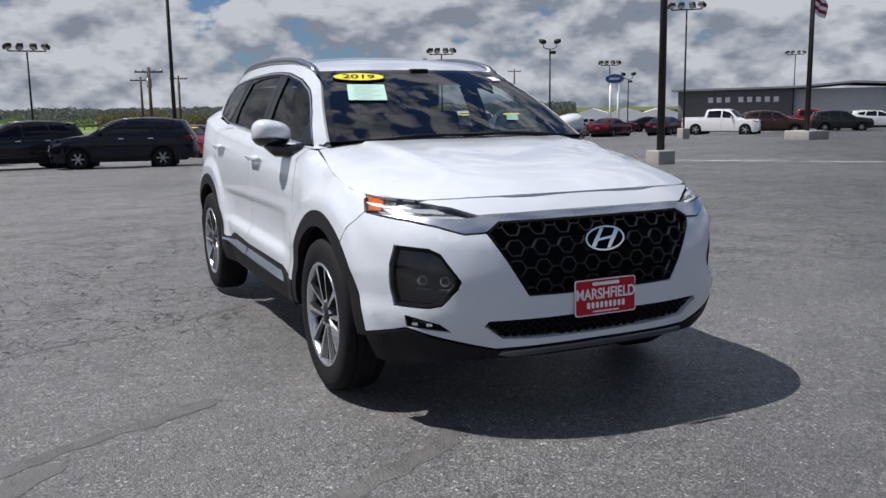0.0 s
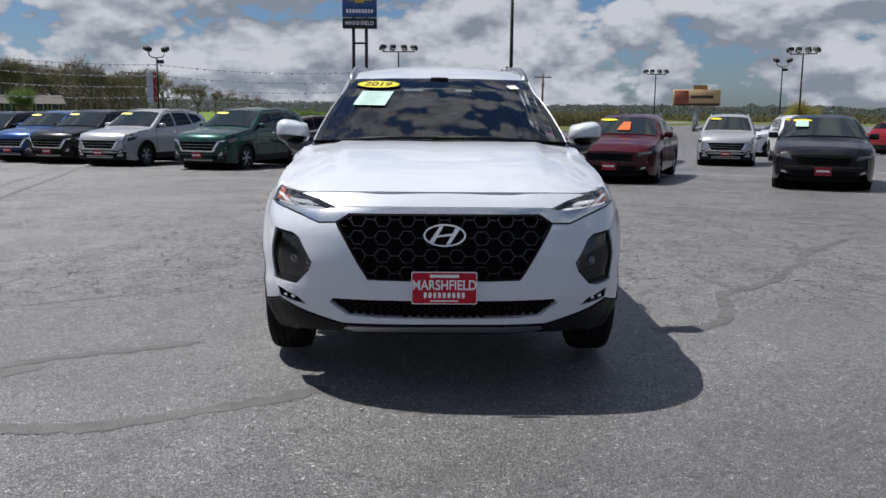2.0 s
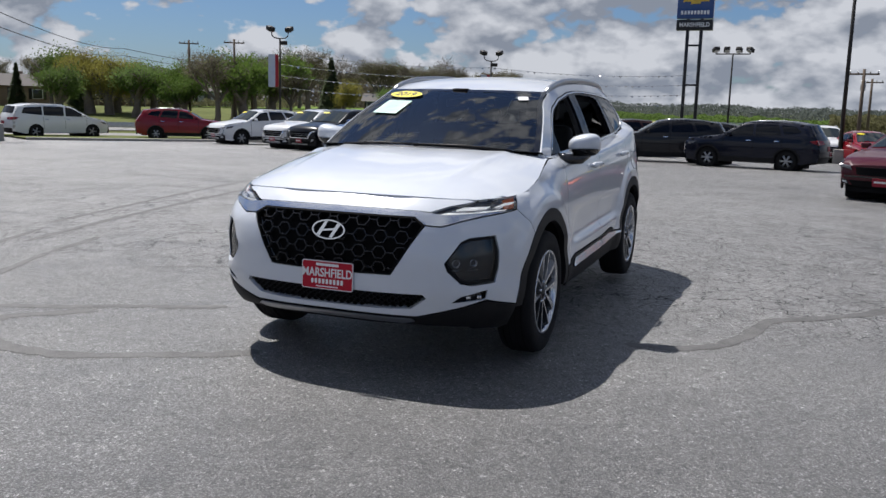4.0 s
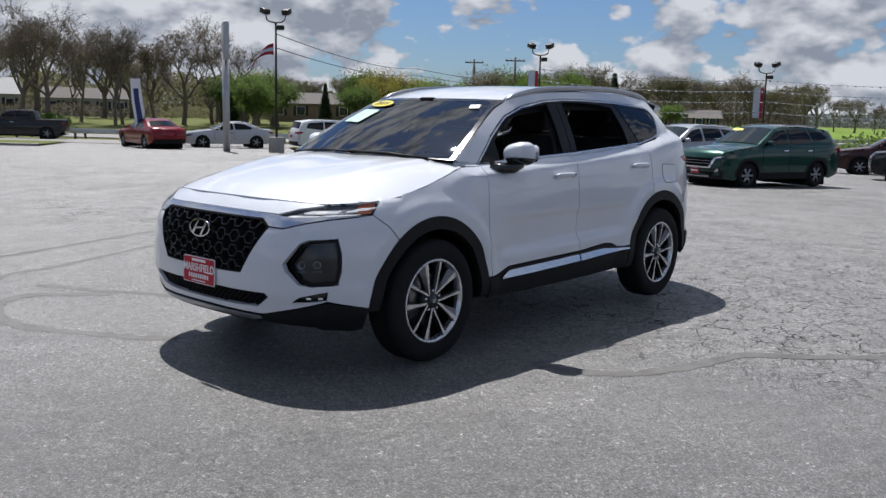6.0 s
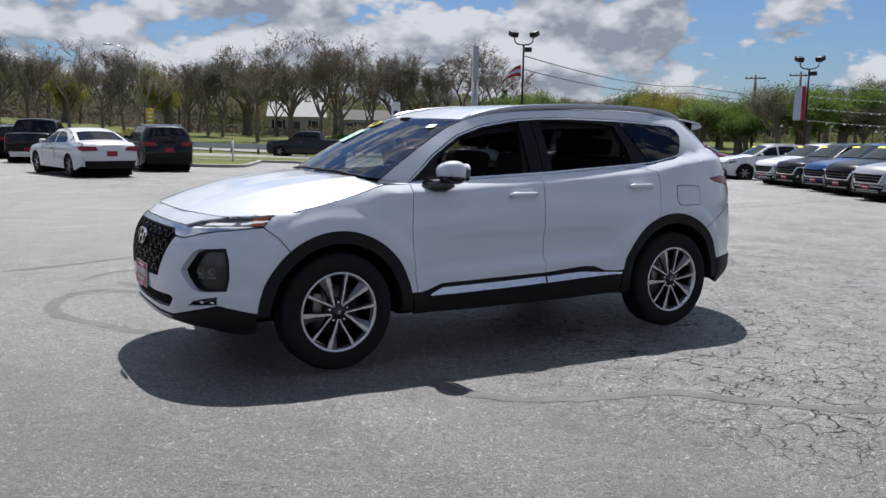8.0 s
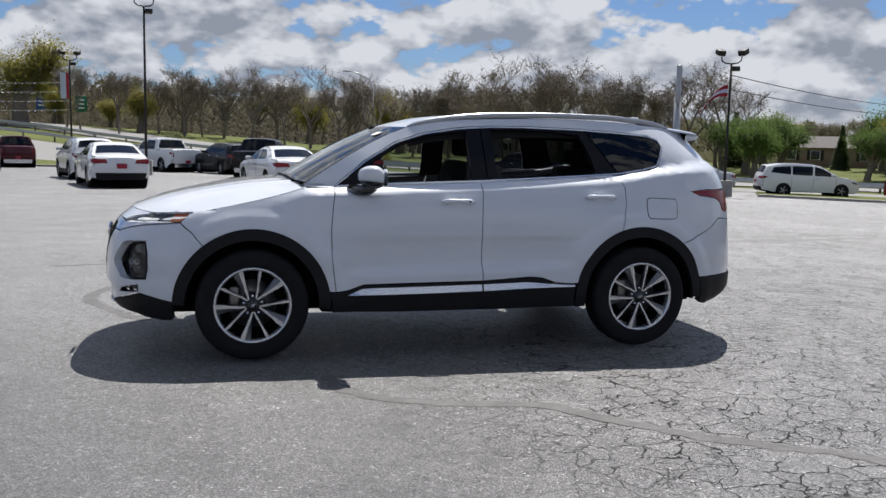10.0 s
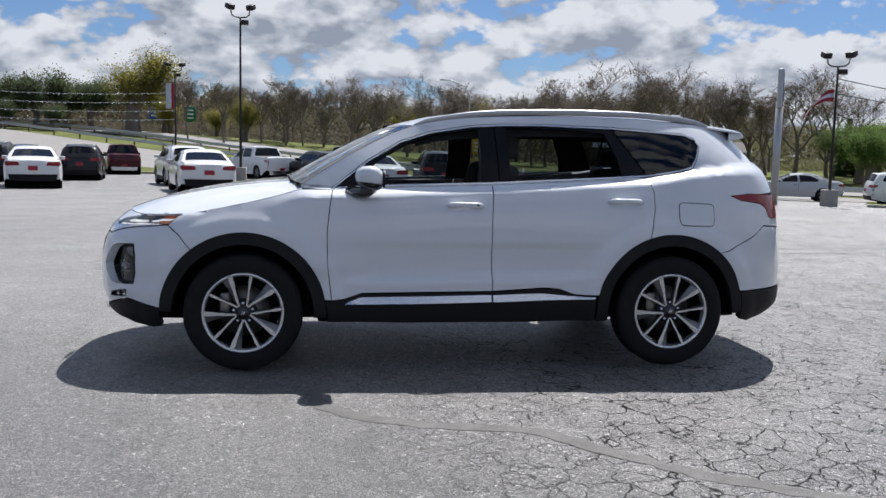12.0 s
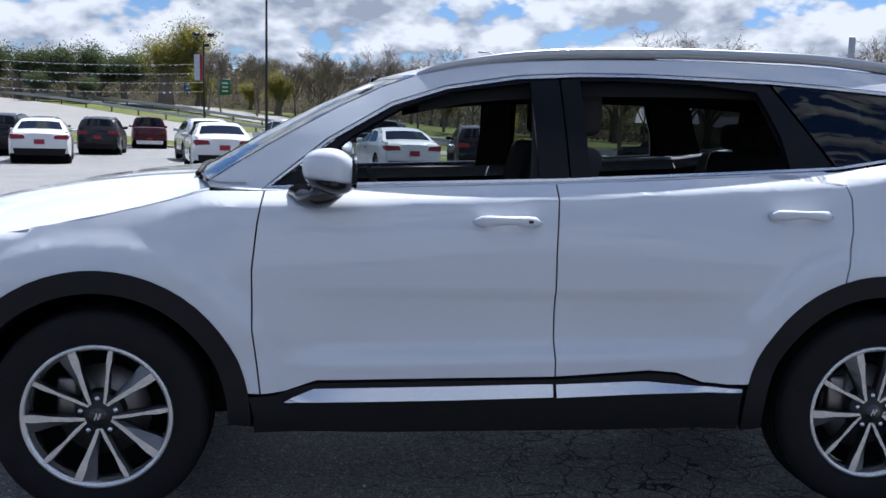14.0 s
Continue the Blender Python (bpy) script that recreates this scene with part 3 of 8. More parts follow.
# the grille: a dark back wall behind a net of six-sided cells
def hex_net(name, loop, cell_w, cell_h, bar, off, material, parent, back, step):
    bm = fill2d(inset(loop, -0.01))
    slice2d(bm, 0.05, 0.05)
    for v in bm.verts:
        v.co = wrap(v.co.x, v.co.y, back)
    rim_in(bm, 0, lambda c: Vector((-1.2, 0, 0.7)))
    wall = part(name + "_backing", bm, DARK, parent)
    zs = [z for _, z in loop]
    ys = [abs(wrap(s, z).y) for s, z in loop]
    poly = [(wrap(s, z).y, z) for s, z in loop]

    def inside(y, z):
        hit = False
        for (a, b), (c, d) in zip(poly, poly[1:] + poly[:1]):
            if (b > z) != (d > z) and y < (c - a) * (z - b) / (d - b) + a:
                hit = not hit
        return hit

    segs = set()
    cols = int(max(ys) / cell_w) + 2
    rows = int((max(zs) - min(zs)) / cell_h) + 2
    w, h, flat = cell_w * 0.33, cell_h * 0.375, cell_w * 0.165

    def seg(a, b):
        segs.add(tuple(sorted(((round(a[0], 4), round(a[1], 4)), (round(b[0], 4), round(b[1], 4))))))

    for c in range(-cols, cols + 1):
        for r in range(-1, rows):
            yc, zc = (c + 0.5) * cell_w, min(zs) + (r + 0.42) * cell_h
            ring = [(yc + dy, zc + dz) for dy, dz in ((-flat, h), (flat, h), (w, 0.0), (flat, -h), (-flat, -h), (-w, 0.0))]
            for a, b in zip(ring, ring[1:] + ring[:1]):
                seg(a, b)
            seg((yc + w, zc), (yc + cell_w - w, zc))
    net = bmesh.new()
    for a, b in sorted(segs):
        if not (inside(*a) or inside(*b)):
            continue
        ends = []
        for y, z in (a, b):
            k = 0
            oy, oz = (b if (y, z) == a else a)
            while not inside(y, z) and k < 6:
                y, z, k = (y + oy) / 2, (z + oz) / 2, k + 1
            s = s_of("y", abs(y), z) * (1 if y < 0 else -1)
            ends.append((wrap(s, z, off), wrap(s, z, off - 0.022)))
        (p, pb), (q, qb) = ends
        d = (q - p)
        if d.length < 0.006:
            continue
        out = (p - pb).normalized()
        side = d.cross(out).normalized() * bar
        f = [net.verts.new(v) for v in (p - side * 0.6, p + side * 0.6, q + side * 0.6, q - side * 0.6, pb - side, pb + side, qb + side, qb - side)]
        for i in ((0, 1, 2, 3), (4, 5, 1, 0), (5, 6, 2, 1), (6, 7, 3, 2), (7, 4, 0, 3)):
            net.faces.new([f[j] for j in i])
    bmesh.ops.recalc_face_normals(net, faces=net.faces[:])
    part(name, net, material, wall, label="black honeycomb mesh", smooth=False)
    return wall


NETMAT = mat("grille_net", (0.030, 0.030, 0.033), rough=0.24, metal=0.4)
hex_net("grille_net", grille_loop, 0.115, 0.081, 0.0042, 0.000, NETMAT, CAR, -0.05, 0.05)
hex_net("intake_net", intake_loop, 0.040, 0.028, 0.0022, -0.016, BLACK, CAR, -0.05, 0.05)
frame_loop = inset(grille_loop, -0.001)
skin("grille_frame", frame_loop, DARK, CAR, holes=(inset(grille_loop, 0.006),), off=0.003, gap=0, depth=0.03, step=(0.06, 0.06))

# badge: an oval ring with a slanted emblem
badge_c = wrap(0, 0.777, 0.012)
bm = bmesh.new()
ring_o = [(0.098 * math.cos(a), 0.052 * math.sin(a)) for a in [2 * math.pi * k / 40 for k in range(40)]]
ring_i = [(0.089 * math.cos(a), 0.045 * math.sin(a)) for a in [2 * math.pi * k / 40 for k in range(40)]]
bm = fill2d(ring_o, [ring_i])
tilt = Matrix.Translation(badge_c) @ pose(0, 0, 0, 82, 0, -90)


def stand(bm, depth):
    got = bmesh.ops.extrude_face_region(bm, geom=bm.faces[:])["geom"]
    bmesh.ops.translate(bm, verts=[g for g in got if isinstance(g, bmesh.types.BMVert)], vec=(0, 0, depth))
    bmesh.ops.recalc_face_normals(bm, faces=bm.faces[:])


stand(bm, 0.012)
bm.transform(tilt)
badge = part("badge", bm, POLISHED, CAR, "chrome oval emblem", smooth=False)
bm = bmesh.new()
for pts in ([(-0.070, -0.028), (-0.050, -0.036), (-0.006, 0.042), (-0.024, 0.041)], [(0.006, -0.042), (0.024, -0.041), (0.070, 0.028), (0.050, 0.036)], [(-0.036, -0.010), (0.030, -0.002), (0.035, 0.009), (-0.030, 0.001)]):
    b2 = fill2d(pts)
    stand(b2, 0.012)
    tmp = bpy.data.meshes.new("stroke")
    b2.to_mesh(tmp)
    b2.free()
    bm.from_mesh(tmp)
    bpy.data.meshes.remove(tmp)
bm.transform(tilt)
part("emblem", bm, POLISHED, badge, smooth=False)
bm = fill2d(ring_i)
bm.transform(tilt)
part("emblem_backing", bm, DARK, badge, smooth=False)

# dealer plate
PLATE_M = Matrix.Translation((-2.352, 0, 0.537)) @ pose(0, 0, 0, 88, 0, -90)
bm = fill2d(rounded([(-0.1525, -0.076), (0.1525, -0.076), (0.1525, 0.076), (-0.1525, 0.076)], 0.012))
stand(bm, 0.004)
bm.transform(PLATE_M)
plate = part("dealer_plate", bm, PLATEWHITE, CAR, "red dealer plate with white lettering", smooth=False)
bm = fill2d(rounded([(-0.148, -0.0715), (0.148, -0.0715), (0.148, 0.0715), (-0.148, 0.0715)], 0.010))
stand(bm, 0.0015)
bm.transform(PLATE_M @ Matrix.Translation((0, 0, 0.004)))
part("plate_field", bm, PLATERED, plate, smooth=False)
lettering("plate_lettering", "MARSHFIELD", 0.064, PLATEWHITE, plate, PLATE_M @ Matrix.Translation((0, 0.012, 0.006)), 0.001, 0.82)


def bar_mark(w, h, x, y, material, parent, m, z=0.006, name="plain_bar"):
    bm = fill2d(rounded([(-w / 2, -h / 2), (w / 2, -h / 2), (w / 2, h / 2), (-w / 2, h / 2)], h * 0.2, 2))
    stand(bm, 0.001)
    bm.transform(m @ Matrix.Translation((x, y, z)))
    return part(name, bm, material, parent, smooth=False)


for k in range(9):
    bar_mark(0.014, 0.027, -0.088 + k * 0.022, -0.033, PLATEWHITE, plate, PLATE_M)
bar_mark(0.135, 0.014, 0, 0.056, PLATEWHITE, plate, PLATE_M)
bar_mark(0.13, 0.006, 0, -0.060, PLATEWHITE, plate, PLATE_M)

# lamps, both sides
fog_s = [s for s, _ in fog_loop]


def deep(s, z):
    """The lower lamps sit deeper towards the grille."""
    t = (max(fog_s) - s) / (max(fog_s) - min(fog_s))
    return -0.075 * min(1.0, max(0.0, t)) ** 1.2


for sg in (1, -1):
    bm = fill2d(inset(head_loop, 0.001))
    slice2d(bm, 0.04, 0.03)
    for v in bm.verts:
        v.co = wrap(v.co.x * sg, v.co.y, -0.024)
    rim_in(bm, -0.021, lambda c: Vector((-1.2, 0, 0.8)))
    housing = part("headlight", bm, LAMPPALE, CAR, "slim wraparound headlight")
    skin("lens", head_loop, CLEAR, housing, sign=sg, off=0.001, depth=0.0, gap=0.002, step=(0.04, 0.03))
    for a, b, c, d in ((0.555, 0.70, 0.888, 0.899), (0.63, 0.76, 0.912, 0.926), (0.72, 0.83, 0.893, 0.906), (0.79, 0.845, 0.922, 0.940)):
        strip = skin_loop([("y", a, c), ("y", b, c + 0.006), ("y", b + 0.01, d), ("y", a + 0.03, d - 0.002)])
        skin("lamp_strip", strip, LIGHTBAR, housing, sign=sg, off=-0.012, gap=0, depth=0.014, step=(0.05, 0))
    for module in ([("y", 0.545, 0.887), ("y", 0.665, 0.893), ("y", 0.695, 0.926), ("y", 0.62, 0.912)], [("y", 0.705, 0.896), ("y", 0.80, 0.902), ("y", 0.835, 0.938), ("y", 0.735, 0.932)]):
        skin("lamp_module", skin_loop(module), REFLECTOR, housing, sign=sg, off=-0.018, gap=0, depth=0.004, step=(0.05, 0))
    amber = skin_loop([(-1.90, 0.912), (-1.875, 0.950), (-1.775, 0.970), (-1.835, 0.908)])
    skin("indicator", amber, AMBER, housing, sign=sg, off=-0.014, gap=0, depth=0.01, step=(0.04, 0), label="amber indicator")
    # lower main lamp in its deep pocket
    bm = fill2d(inset(fog_loop, 0.001))
    slice2d(bm, 0.04, 0.04)
    for v in bm.verts:
        v.co = wrap(v.co.x * sg, v.co.y, -0.040 + deep(v.co.x, v.co.y))
    rim_in(bm, 0, lambda c: Vector((-1.2, 0, 0.65)))
    pocket = part("lamp_pocket", bm, LAMPGREY, CAR, "smoked lower lamp cluster")
    skin("pocket_frame", fog_loop, BLACK, pocket, holes=(inset(fog_loop, 0.018),), sign=sg, off=lambda s, z: -0.004 + deep(s, z), gap=0.003, depth=0.03, step=(0.05, 0.05))
    skin("smoked_lens", inset(fog_loop, 0.016), SMOKED, pocket, sign=sg, off=lambda s, z: -0.012 + deep(s, z), gap=0, depth=0.0, step=(0.05, 0.05))
    for yy, zz, rr in ((0.695, 0.622, 0.021), (0.772, 0.628, 0.021)):
        s = s_of("y", yy, zz)
        c, o = wrap(s * sg, zz, -0.040 + deep(s, zz)), wrap(s * sg, zz, -0.016 + deep(s, zz))
        way = (o - c).normalized()
        bm = lathe([(0.001, -0.006), (rr * 0.5, -0.004), (rr * 0.8, 0.006), (rr, 0.014), (rr * 1.05, 0.004)], 24)
        bm.transform(Matrix.Translation(c) @ way.to_track_quat("Y", "Z").to_matrix().to_4x4())
        proj = part("projector", bm, REFLECTOR, pocket)
        bm = lathe([(0.001, -0.016), (rr * 0.3, -0.012), (rr * 0.42, 0.0)], 16)
        bm.transform(Matrix.Translation(c) @ way.to_track_quat("Y", "Z").to_matrix().to_4x4())
        part("projector_lens", bm, REFLECTOR, proj)
        bm = soft_box((0, 0, 0), (0.06, 0.012, 0.008), 0.003)
        bm.transform(Matrix.Translation(wrap(s * sg, zz - 0.035, -0.034 + deep(s, zz))) @ way.to_track_quat("Y", "Z").to_matrix().to_4x4())
        part("lamp_shelf", bm, SATIN, pocket)
    bm = fill2d(inset(slot_loop, 0.001))
    slice2d(bm, 0.05, 0.03)
    for v in bm.verts:
        v.co = wrap(v.co.x * sg, v.co.y, -0.025)
    rim_in(bm, -0.022, lambda c: Vector((-1.2, 0, 0.45)))
    slot = part("fog_lamp", bm, GLOSSBLACK, CAR, "small clear fog lamp")
    for yy in (0.735, 0.78):
        bm = soft_box((0, 0, 0), (0.026, 0.01, 0.016), 0.003)
        bm.transform(Matrix.Translation(wrap(s_of("y", yy, 0.452) * sg, 0.452, -0.016)) @ pose(0, 0, 0, 0, 0, 40 * sg - 90))
        part("fog_bulb", bm, REFLECTOR, slot)

# ---- the white car: sides, roof, glass ----
ARCH_F, ARCH_R = (WHEEL_F, 0.355), (WHEEL_R, 0.365)
DOOR_CUT_F = [(-0.840, 1.128), (-0.857, 1.022), (-0.873, 0.864), (-0.870, 0.673), (-0.842, 0.44)]
B_CUT = [(0.181, 1.173), (0.172, 0.936), (0.174, 0.70), (0.180, 0.497)]
R_CUT = [(1.185, 1.234), (1.232, 1.19), (1.251, 1.143), (1.254, 1.027), (1.221, 0.842)]
REAR_ARC_DOOR = [p for p in arc(*ARCH_R, 0.505, 110, 168, 10)]
DLO = [(-0.842, 1.133), (-0.496, 1.151), (0.213, 1.180), (0.89, 1.220), (1.242, 1.243), (1.46, 1.280), (1.55, 1.305), (1.592, 1.37), (1.625, 1.455), (1.602, 1.502), (1.529, 1.530), (1.26, 1.549), (1.014, 1.562), (0.53, 1.571), (0.292, 1.566), (0.058, 1.550), (-0.206, 1.505), (-0.402, 1.440), (-0.627, 1.307)]
WS_EDGE = [(-1.045, 1.150), (-0.915, 1.235), (-0.76, 1.330), (-0.60, 1.420), (-0.44, 1.500), (-0.31, 1.548)]


def loop_xz(pts):
    return skin_loop(pts)


fender = loop_xz([(-1.832, 0.897), (-1.79, 0.937), (-1.747, 0.981), (-1.58, 0.999), (-1.41, 1.027), (-1.28, 1.058), (-1.16, 1.088), (-1.06, 1.118), (-1.03, 1.126)] + DOOR_CUT_F + arc(*ARCH_F, 0.505, 10, 128, 18) + [(-1.76, 0.835)])
front_door = loop_xz(DOOR_CUT_F[::-1] + [(-0.6, 1.142), (-0.2, 1.158)] + B_CUT + [(-0.2, 0.492), (-0.655, 0.485), (-0.76, 0.447)])
rear_door = loop_xz(B_CUT[::-1] + [(0.55, 1.193), (0.89, 1.214)] + R_CUT + REAR_ARC_DOOR + [(0.80, 0.470), (0.72, 0.475), (0.62, 0.512), (0.52, 0.52)])
TAIL = [(1.785, 1.130), (1.93, 1.143), (2.04, 1.140), (2.20, 1.135), (2.27, 1.120), (2.28, 0.985), (2.16, 0.972), (2.12, 0.985), (2.085, 1.048), (2.03, 1.078), (1.86, 1.100)]
roof_pts = [(x, spline(x, ROOF_EDGE)) for x in (-0.2, -0.05, 0.1, 0.3, 0.55, 0.8, 1.05, 1.3, 1.5, 1.7, 1.9, 2.0)]
side_loop = loop_xz([(-1.03, 1.130)] + WS_EDGE + roof_pts + [(2.005, 1.505), (2.09, 1.39), (2.175, 1.27), (2.235, 1.15)] + TAIL[2::-1] + TAIL[:5:-1] + [(2.266, 0.980), (2.266, 0.909), (2.06, 0.93), (1.97, 0.862), (1.77, 0.770)] + arc(*ARCH_R, 0.505, 50, 110, 10)[0:] + R_CUT[::-1] + [(0.89, 1.216), (0.55, 1.195), (0.181, 1.176), (-0.2, 1.160), (-0.6, 1.143), (-0.842, 1.131)])
dlo_loop = loop_xz(DLO)
rear_bumper = loop_xz([(1.77, 0.766), (1.97, 0.858), (2.06, 0.926), (2.30, 0.90), (2.395, 0.88), (2.40, 0.70), (2.40, 0.51), (2.2, 0.502), (1.87, 0.498)] + arc(*ARCH_R, 0.505, 16, 50, 7))
rear_skirt = loop_xz([(1.872, 0.494), (2.2, 0.498), (2.40, 0.506), (2.39, 0.455), (2.27, 0.375), (2.12, 0.315), (1.96, 0.285)] + arc(*ARCH_R, 0.506, -7, 15, 5))
rocker = loop_xz([(-0.885, 0.436), (-0.80, 0.438), (-0.657, 0.481), (-0.2, 0.488), (0.18, 0.493), (0.52, 0.516), (0.62, 0.508), (0.72, 0.471), (0.872, 0.464), (0.862, 0.40), (0.868, 0.30), (0.4, 0.290), (-0.4, 0.290), (-0.868, 0.30), (-0.868, 0.38)])
chrome_f = loop_xz([(-0.775, 0.418), (-0.66, 0.461), (-0.2, 0.467), (0.172, 0.474), (0.172, 0.432), (-0.2, 0.424)])
chrome_r = loop_xz([(0.183, 0.432), (0.183, 0.474), (0.50, 0.484), (0.70, 0.468), (0.855, 0.461), (0.855, 0.450), (0.5, 0.443)])
fuel = loop_xz(rounded([(1.419, 1.079), (1.655, 1.070), (1.659, 0.930), (1.425, 0.935)], 0.03))

for sg in (1, -1):
    skin("fender", fender, PAINT, CAR, sign=sg, step=(0.045, 0.025))
    fd = skin("front_door", front_door, PAINT, CAR, sign=sg, step=(0.045, 0.02), label="white door with its window open" if sg == 1 else "")
    rd = skin("rear_door", rear_door, PAINT, CAR, sign=sg, step=(0.045, 0.02), label="white door with its window open" if sg == 1 else "")
    skin("body_side", side_loop, PAINT, CAR, holes=(inset(dlo_loop, -0.004),), sign=sg, depth=0.016, step=(0.05, 0.02))
    skin("rear_bumper", rear_bumper, PAINT, CAR, sign=sg, gap=0.001, step=(0.03, 0.02))
    skin("rear_skirt", rear_skirt, BLACK, CAR, sign=sg, off=0.008, depth=0.04)
    skin("sill_cladding", rocker, BLACK, CAR, sign=sg, off=0.006, depth=0.05, step=(0.08, 0.03))
    skin("sill_strip", chrome_f, CHROME, fd, sign=sg, off=lambda s, z: 0.030 - 0.5 * (z - 0.425), gap=0, depth=0.012, step=(0.08, 0.012), label="chrome sill strip")
    skin("sill_strip", chrome_r, CHROME, rd, sign=sg, off=lambda s, z: 0.030 - 0.5 * (z - 0.435), gap=0, depth=0.012, step=(0.08, 0.012), label="chrome sill strip")
    if sg == 1:
        skin("flap_seam", inset(fuel, -0.005), BLACK, CAR, sign=sg, off=0.0012, gap=0, depth=0.002)
        skin("fuel_flap", fuel, PAINT, CAR, sign=sg, off=0.0025, gap=0, depth=0.006)
    for cx, cz, a0, a1, nm in ((*ARCH_F, -3, 178, "arch_trim"), (*ARCH_R, -2, 188, "arch_trim")):
        outer = arc(cx, cz, 0.507, a0, a1, 34)
        inner = arc(cx, cz, 0.432, a1, a0, 34)
        lp = skin_loop(outer + inner)
        skin(nm, lp, BLACK, CAR, sign=sg, off=0.004, gap=0, depth=0.035, step=(0.06, 0.06), label="black plastic wheel-arch trim")
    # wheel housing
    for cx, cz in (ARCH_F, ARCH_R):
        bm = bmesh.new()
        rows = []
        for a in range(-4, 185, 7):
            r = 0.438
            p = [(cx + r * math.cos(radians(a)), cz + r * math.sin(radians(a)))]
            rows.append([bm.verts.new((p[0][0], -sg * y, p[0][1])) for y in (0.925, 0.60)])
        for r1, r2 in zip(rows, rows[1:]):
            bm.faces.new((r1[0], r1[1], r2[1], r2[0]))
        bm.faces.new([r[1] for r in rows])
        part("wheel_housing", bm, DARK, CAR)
    # glass
    skin("window_strip", dlo_loop, CHROME, CAR, holes=(inset(dlo_loop, 0.010),), sign=sg, off=0.003, gap=0, depth=0.008, step=(0.08, 0.08), label="chrome window surround")
    g_f = loop_xz([(-0.60, 1.153), (-0.2, 1.170), (0.125, 1.185), (0.105, 1.535), (-0.19, 1.490), (-0.37, 1.428), (-0.54, 1.325), (-0.60, 1.275)])
    f_frame = loop_xz([(-0.80, 1.146), (-0.496, 1.161), (0.232, 1.192), (0.212, 1.549), (0.058, 1.540), (-0.206, 1.495), (-0.402, 1.430), (-0.622, 1.298)])
    skin("door_frame", f_frame, PILLAR, fd, holes=(inset(g_f, 0.001),), sign=sg, off=-0.006, gap=0.001, depth=0.02, step=(0.08, 0.08), label="black window frame")
    if sg == -1:
        skin("window_pane", g_f, SIDEGLASS, fd, sign=sg, off=-0.014, gap=0, depth=0, step=(0.08, 0.08))
    g_r = loop_xz([(0.308, 1.200), (0.6, 1.213), (0.89, 1.230), (1.06, 1.240), (1.035, 1.36), (0.965, 1.525), (0.75, 1.545), (0.45, 1.551), (0.290, 1.546)])
    r_frame = loop_xz([(0.238, 1.192), (0.89, 1.232), (1.225, 1.254), (1.13, 1.39), (1.018, 1.551), (0.53, 1.561), (0.292, 1.556), (0.218, 1.549)])
    skin("door_frame", r_frame, PILLAR, rd, holes=(inset(g_r, 0.001),), sign=sg, off=-0.006, gap=0.001, depth=0.02, step=(0.08, 0.08), label="black window frame")
    if sg == -1:
        skin("window_pane", g_r, PRIVACY, rd, sign=sg, off=-0.014, gap=0, depth=0, step=(0.08, 0.08), label="dark tinted window")
    g_q = loop_xz([(1.235, 1.255), (1.45, 1.290), (1.54, 1.312), (1.582, 1.372), (1.612, 1.455), (1.592, 1.495), (1.522, 1.520), (1.26, 1.539), (1.026, 1.551), (1.136, 1.39)])
    skin("quarter_pane", g_q, PRIVACYDARK, CAR, sign=sg, off=-0.004, gap=0.002, depth=0.01, step=(0.08, 0.08), label="dark tinted quarter window")
    # door handles
    for x, z, dr in ((-0.005, 1.038, fd), (1.052, 1.076, rd)):
        cup = skin_loop([(x + 0.145 * math.cos(a), z - 0.002 + 0.033 * math.sin(a)) for a in [2 * math.pi * k / 20 for k in range(20)]])
        skin("handle_cup", cup, PAINT, dr, sign=sg, off=0.0012, gap=0, depth=0.004, step=(0, 0))
        pts, rad = [], []
        for k in range(9):
            t = k / 8
            xx = x - 0.118 + 0.236 * t
            pts.append(wrap(s_of("x", xx, z) * sg, z + 0.004 * (1 - abs(2 * t - 1)), 0.006 + 0.030 * (1 - abs(2 * t - 1) ** 3)))
            rad.append(0.011 + 0.006 * abs(math.cos(math.pi * t)) if 0 < k < 8 else 0.006)
        handle = part("door_handle", tube(pts, rad, 10, flat=1.25), PAINT, dr)
        if dr is fd:
            bm = soft_box((0, 0, 0), (0.016, 0.004, 0.010), 0.001)
            bm.transform(Matrix.Translation(wrap(s_of("x", x + 0.075, z) * sg, z, 0.048)))
            ob = part("lock_mark", bm, GLOSSBLACK, dr)
    # door mirror
    bm = bmesh.new()
    bmesh.ops.create_icosphere(bm, subdivisions=4, radius=1)
    for v in bm.verts:
        x, y, z = v.co
        ex = abs(y) ** 0.75 * (1 if y > 0 else -1)
        ez = abs(z) ** 0.8 * (1 if z > 0 else -1)
        back = x > 0.35
        v.co = Vector((-0.60 + (0.075 if x > 0 else 0.105) * min(x, 0.8), -sg * (0.945 + 0.106 * ex), 1.205 + 0.072 * ez * (1 + 0.12 * ex) + 0.010 * ex - (0.01 * x)))
    mirror = part("door_mirror", bm, PAINT, fd, "white door mirror on black foot")
    bm = tube([(-0.72, -sg * 0.80, 1.120), (-0.685, -sg * 0.86, 1.110), (-0.645, -sg * 0.92, 1.115), (-0.61, -sg * 0.945, 1.150)], [0.050, 0.052, 0.056, 0.062], 14, flat=0.7)
    part("mirror_foot", bm, GLOSSBLACK, fd)
    bm = bmesh.new()
    bmesh.ops.create_icosphere(bm, subdivisions=4, radius=1)
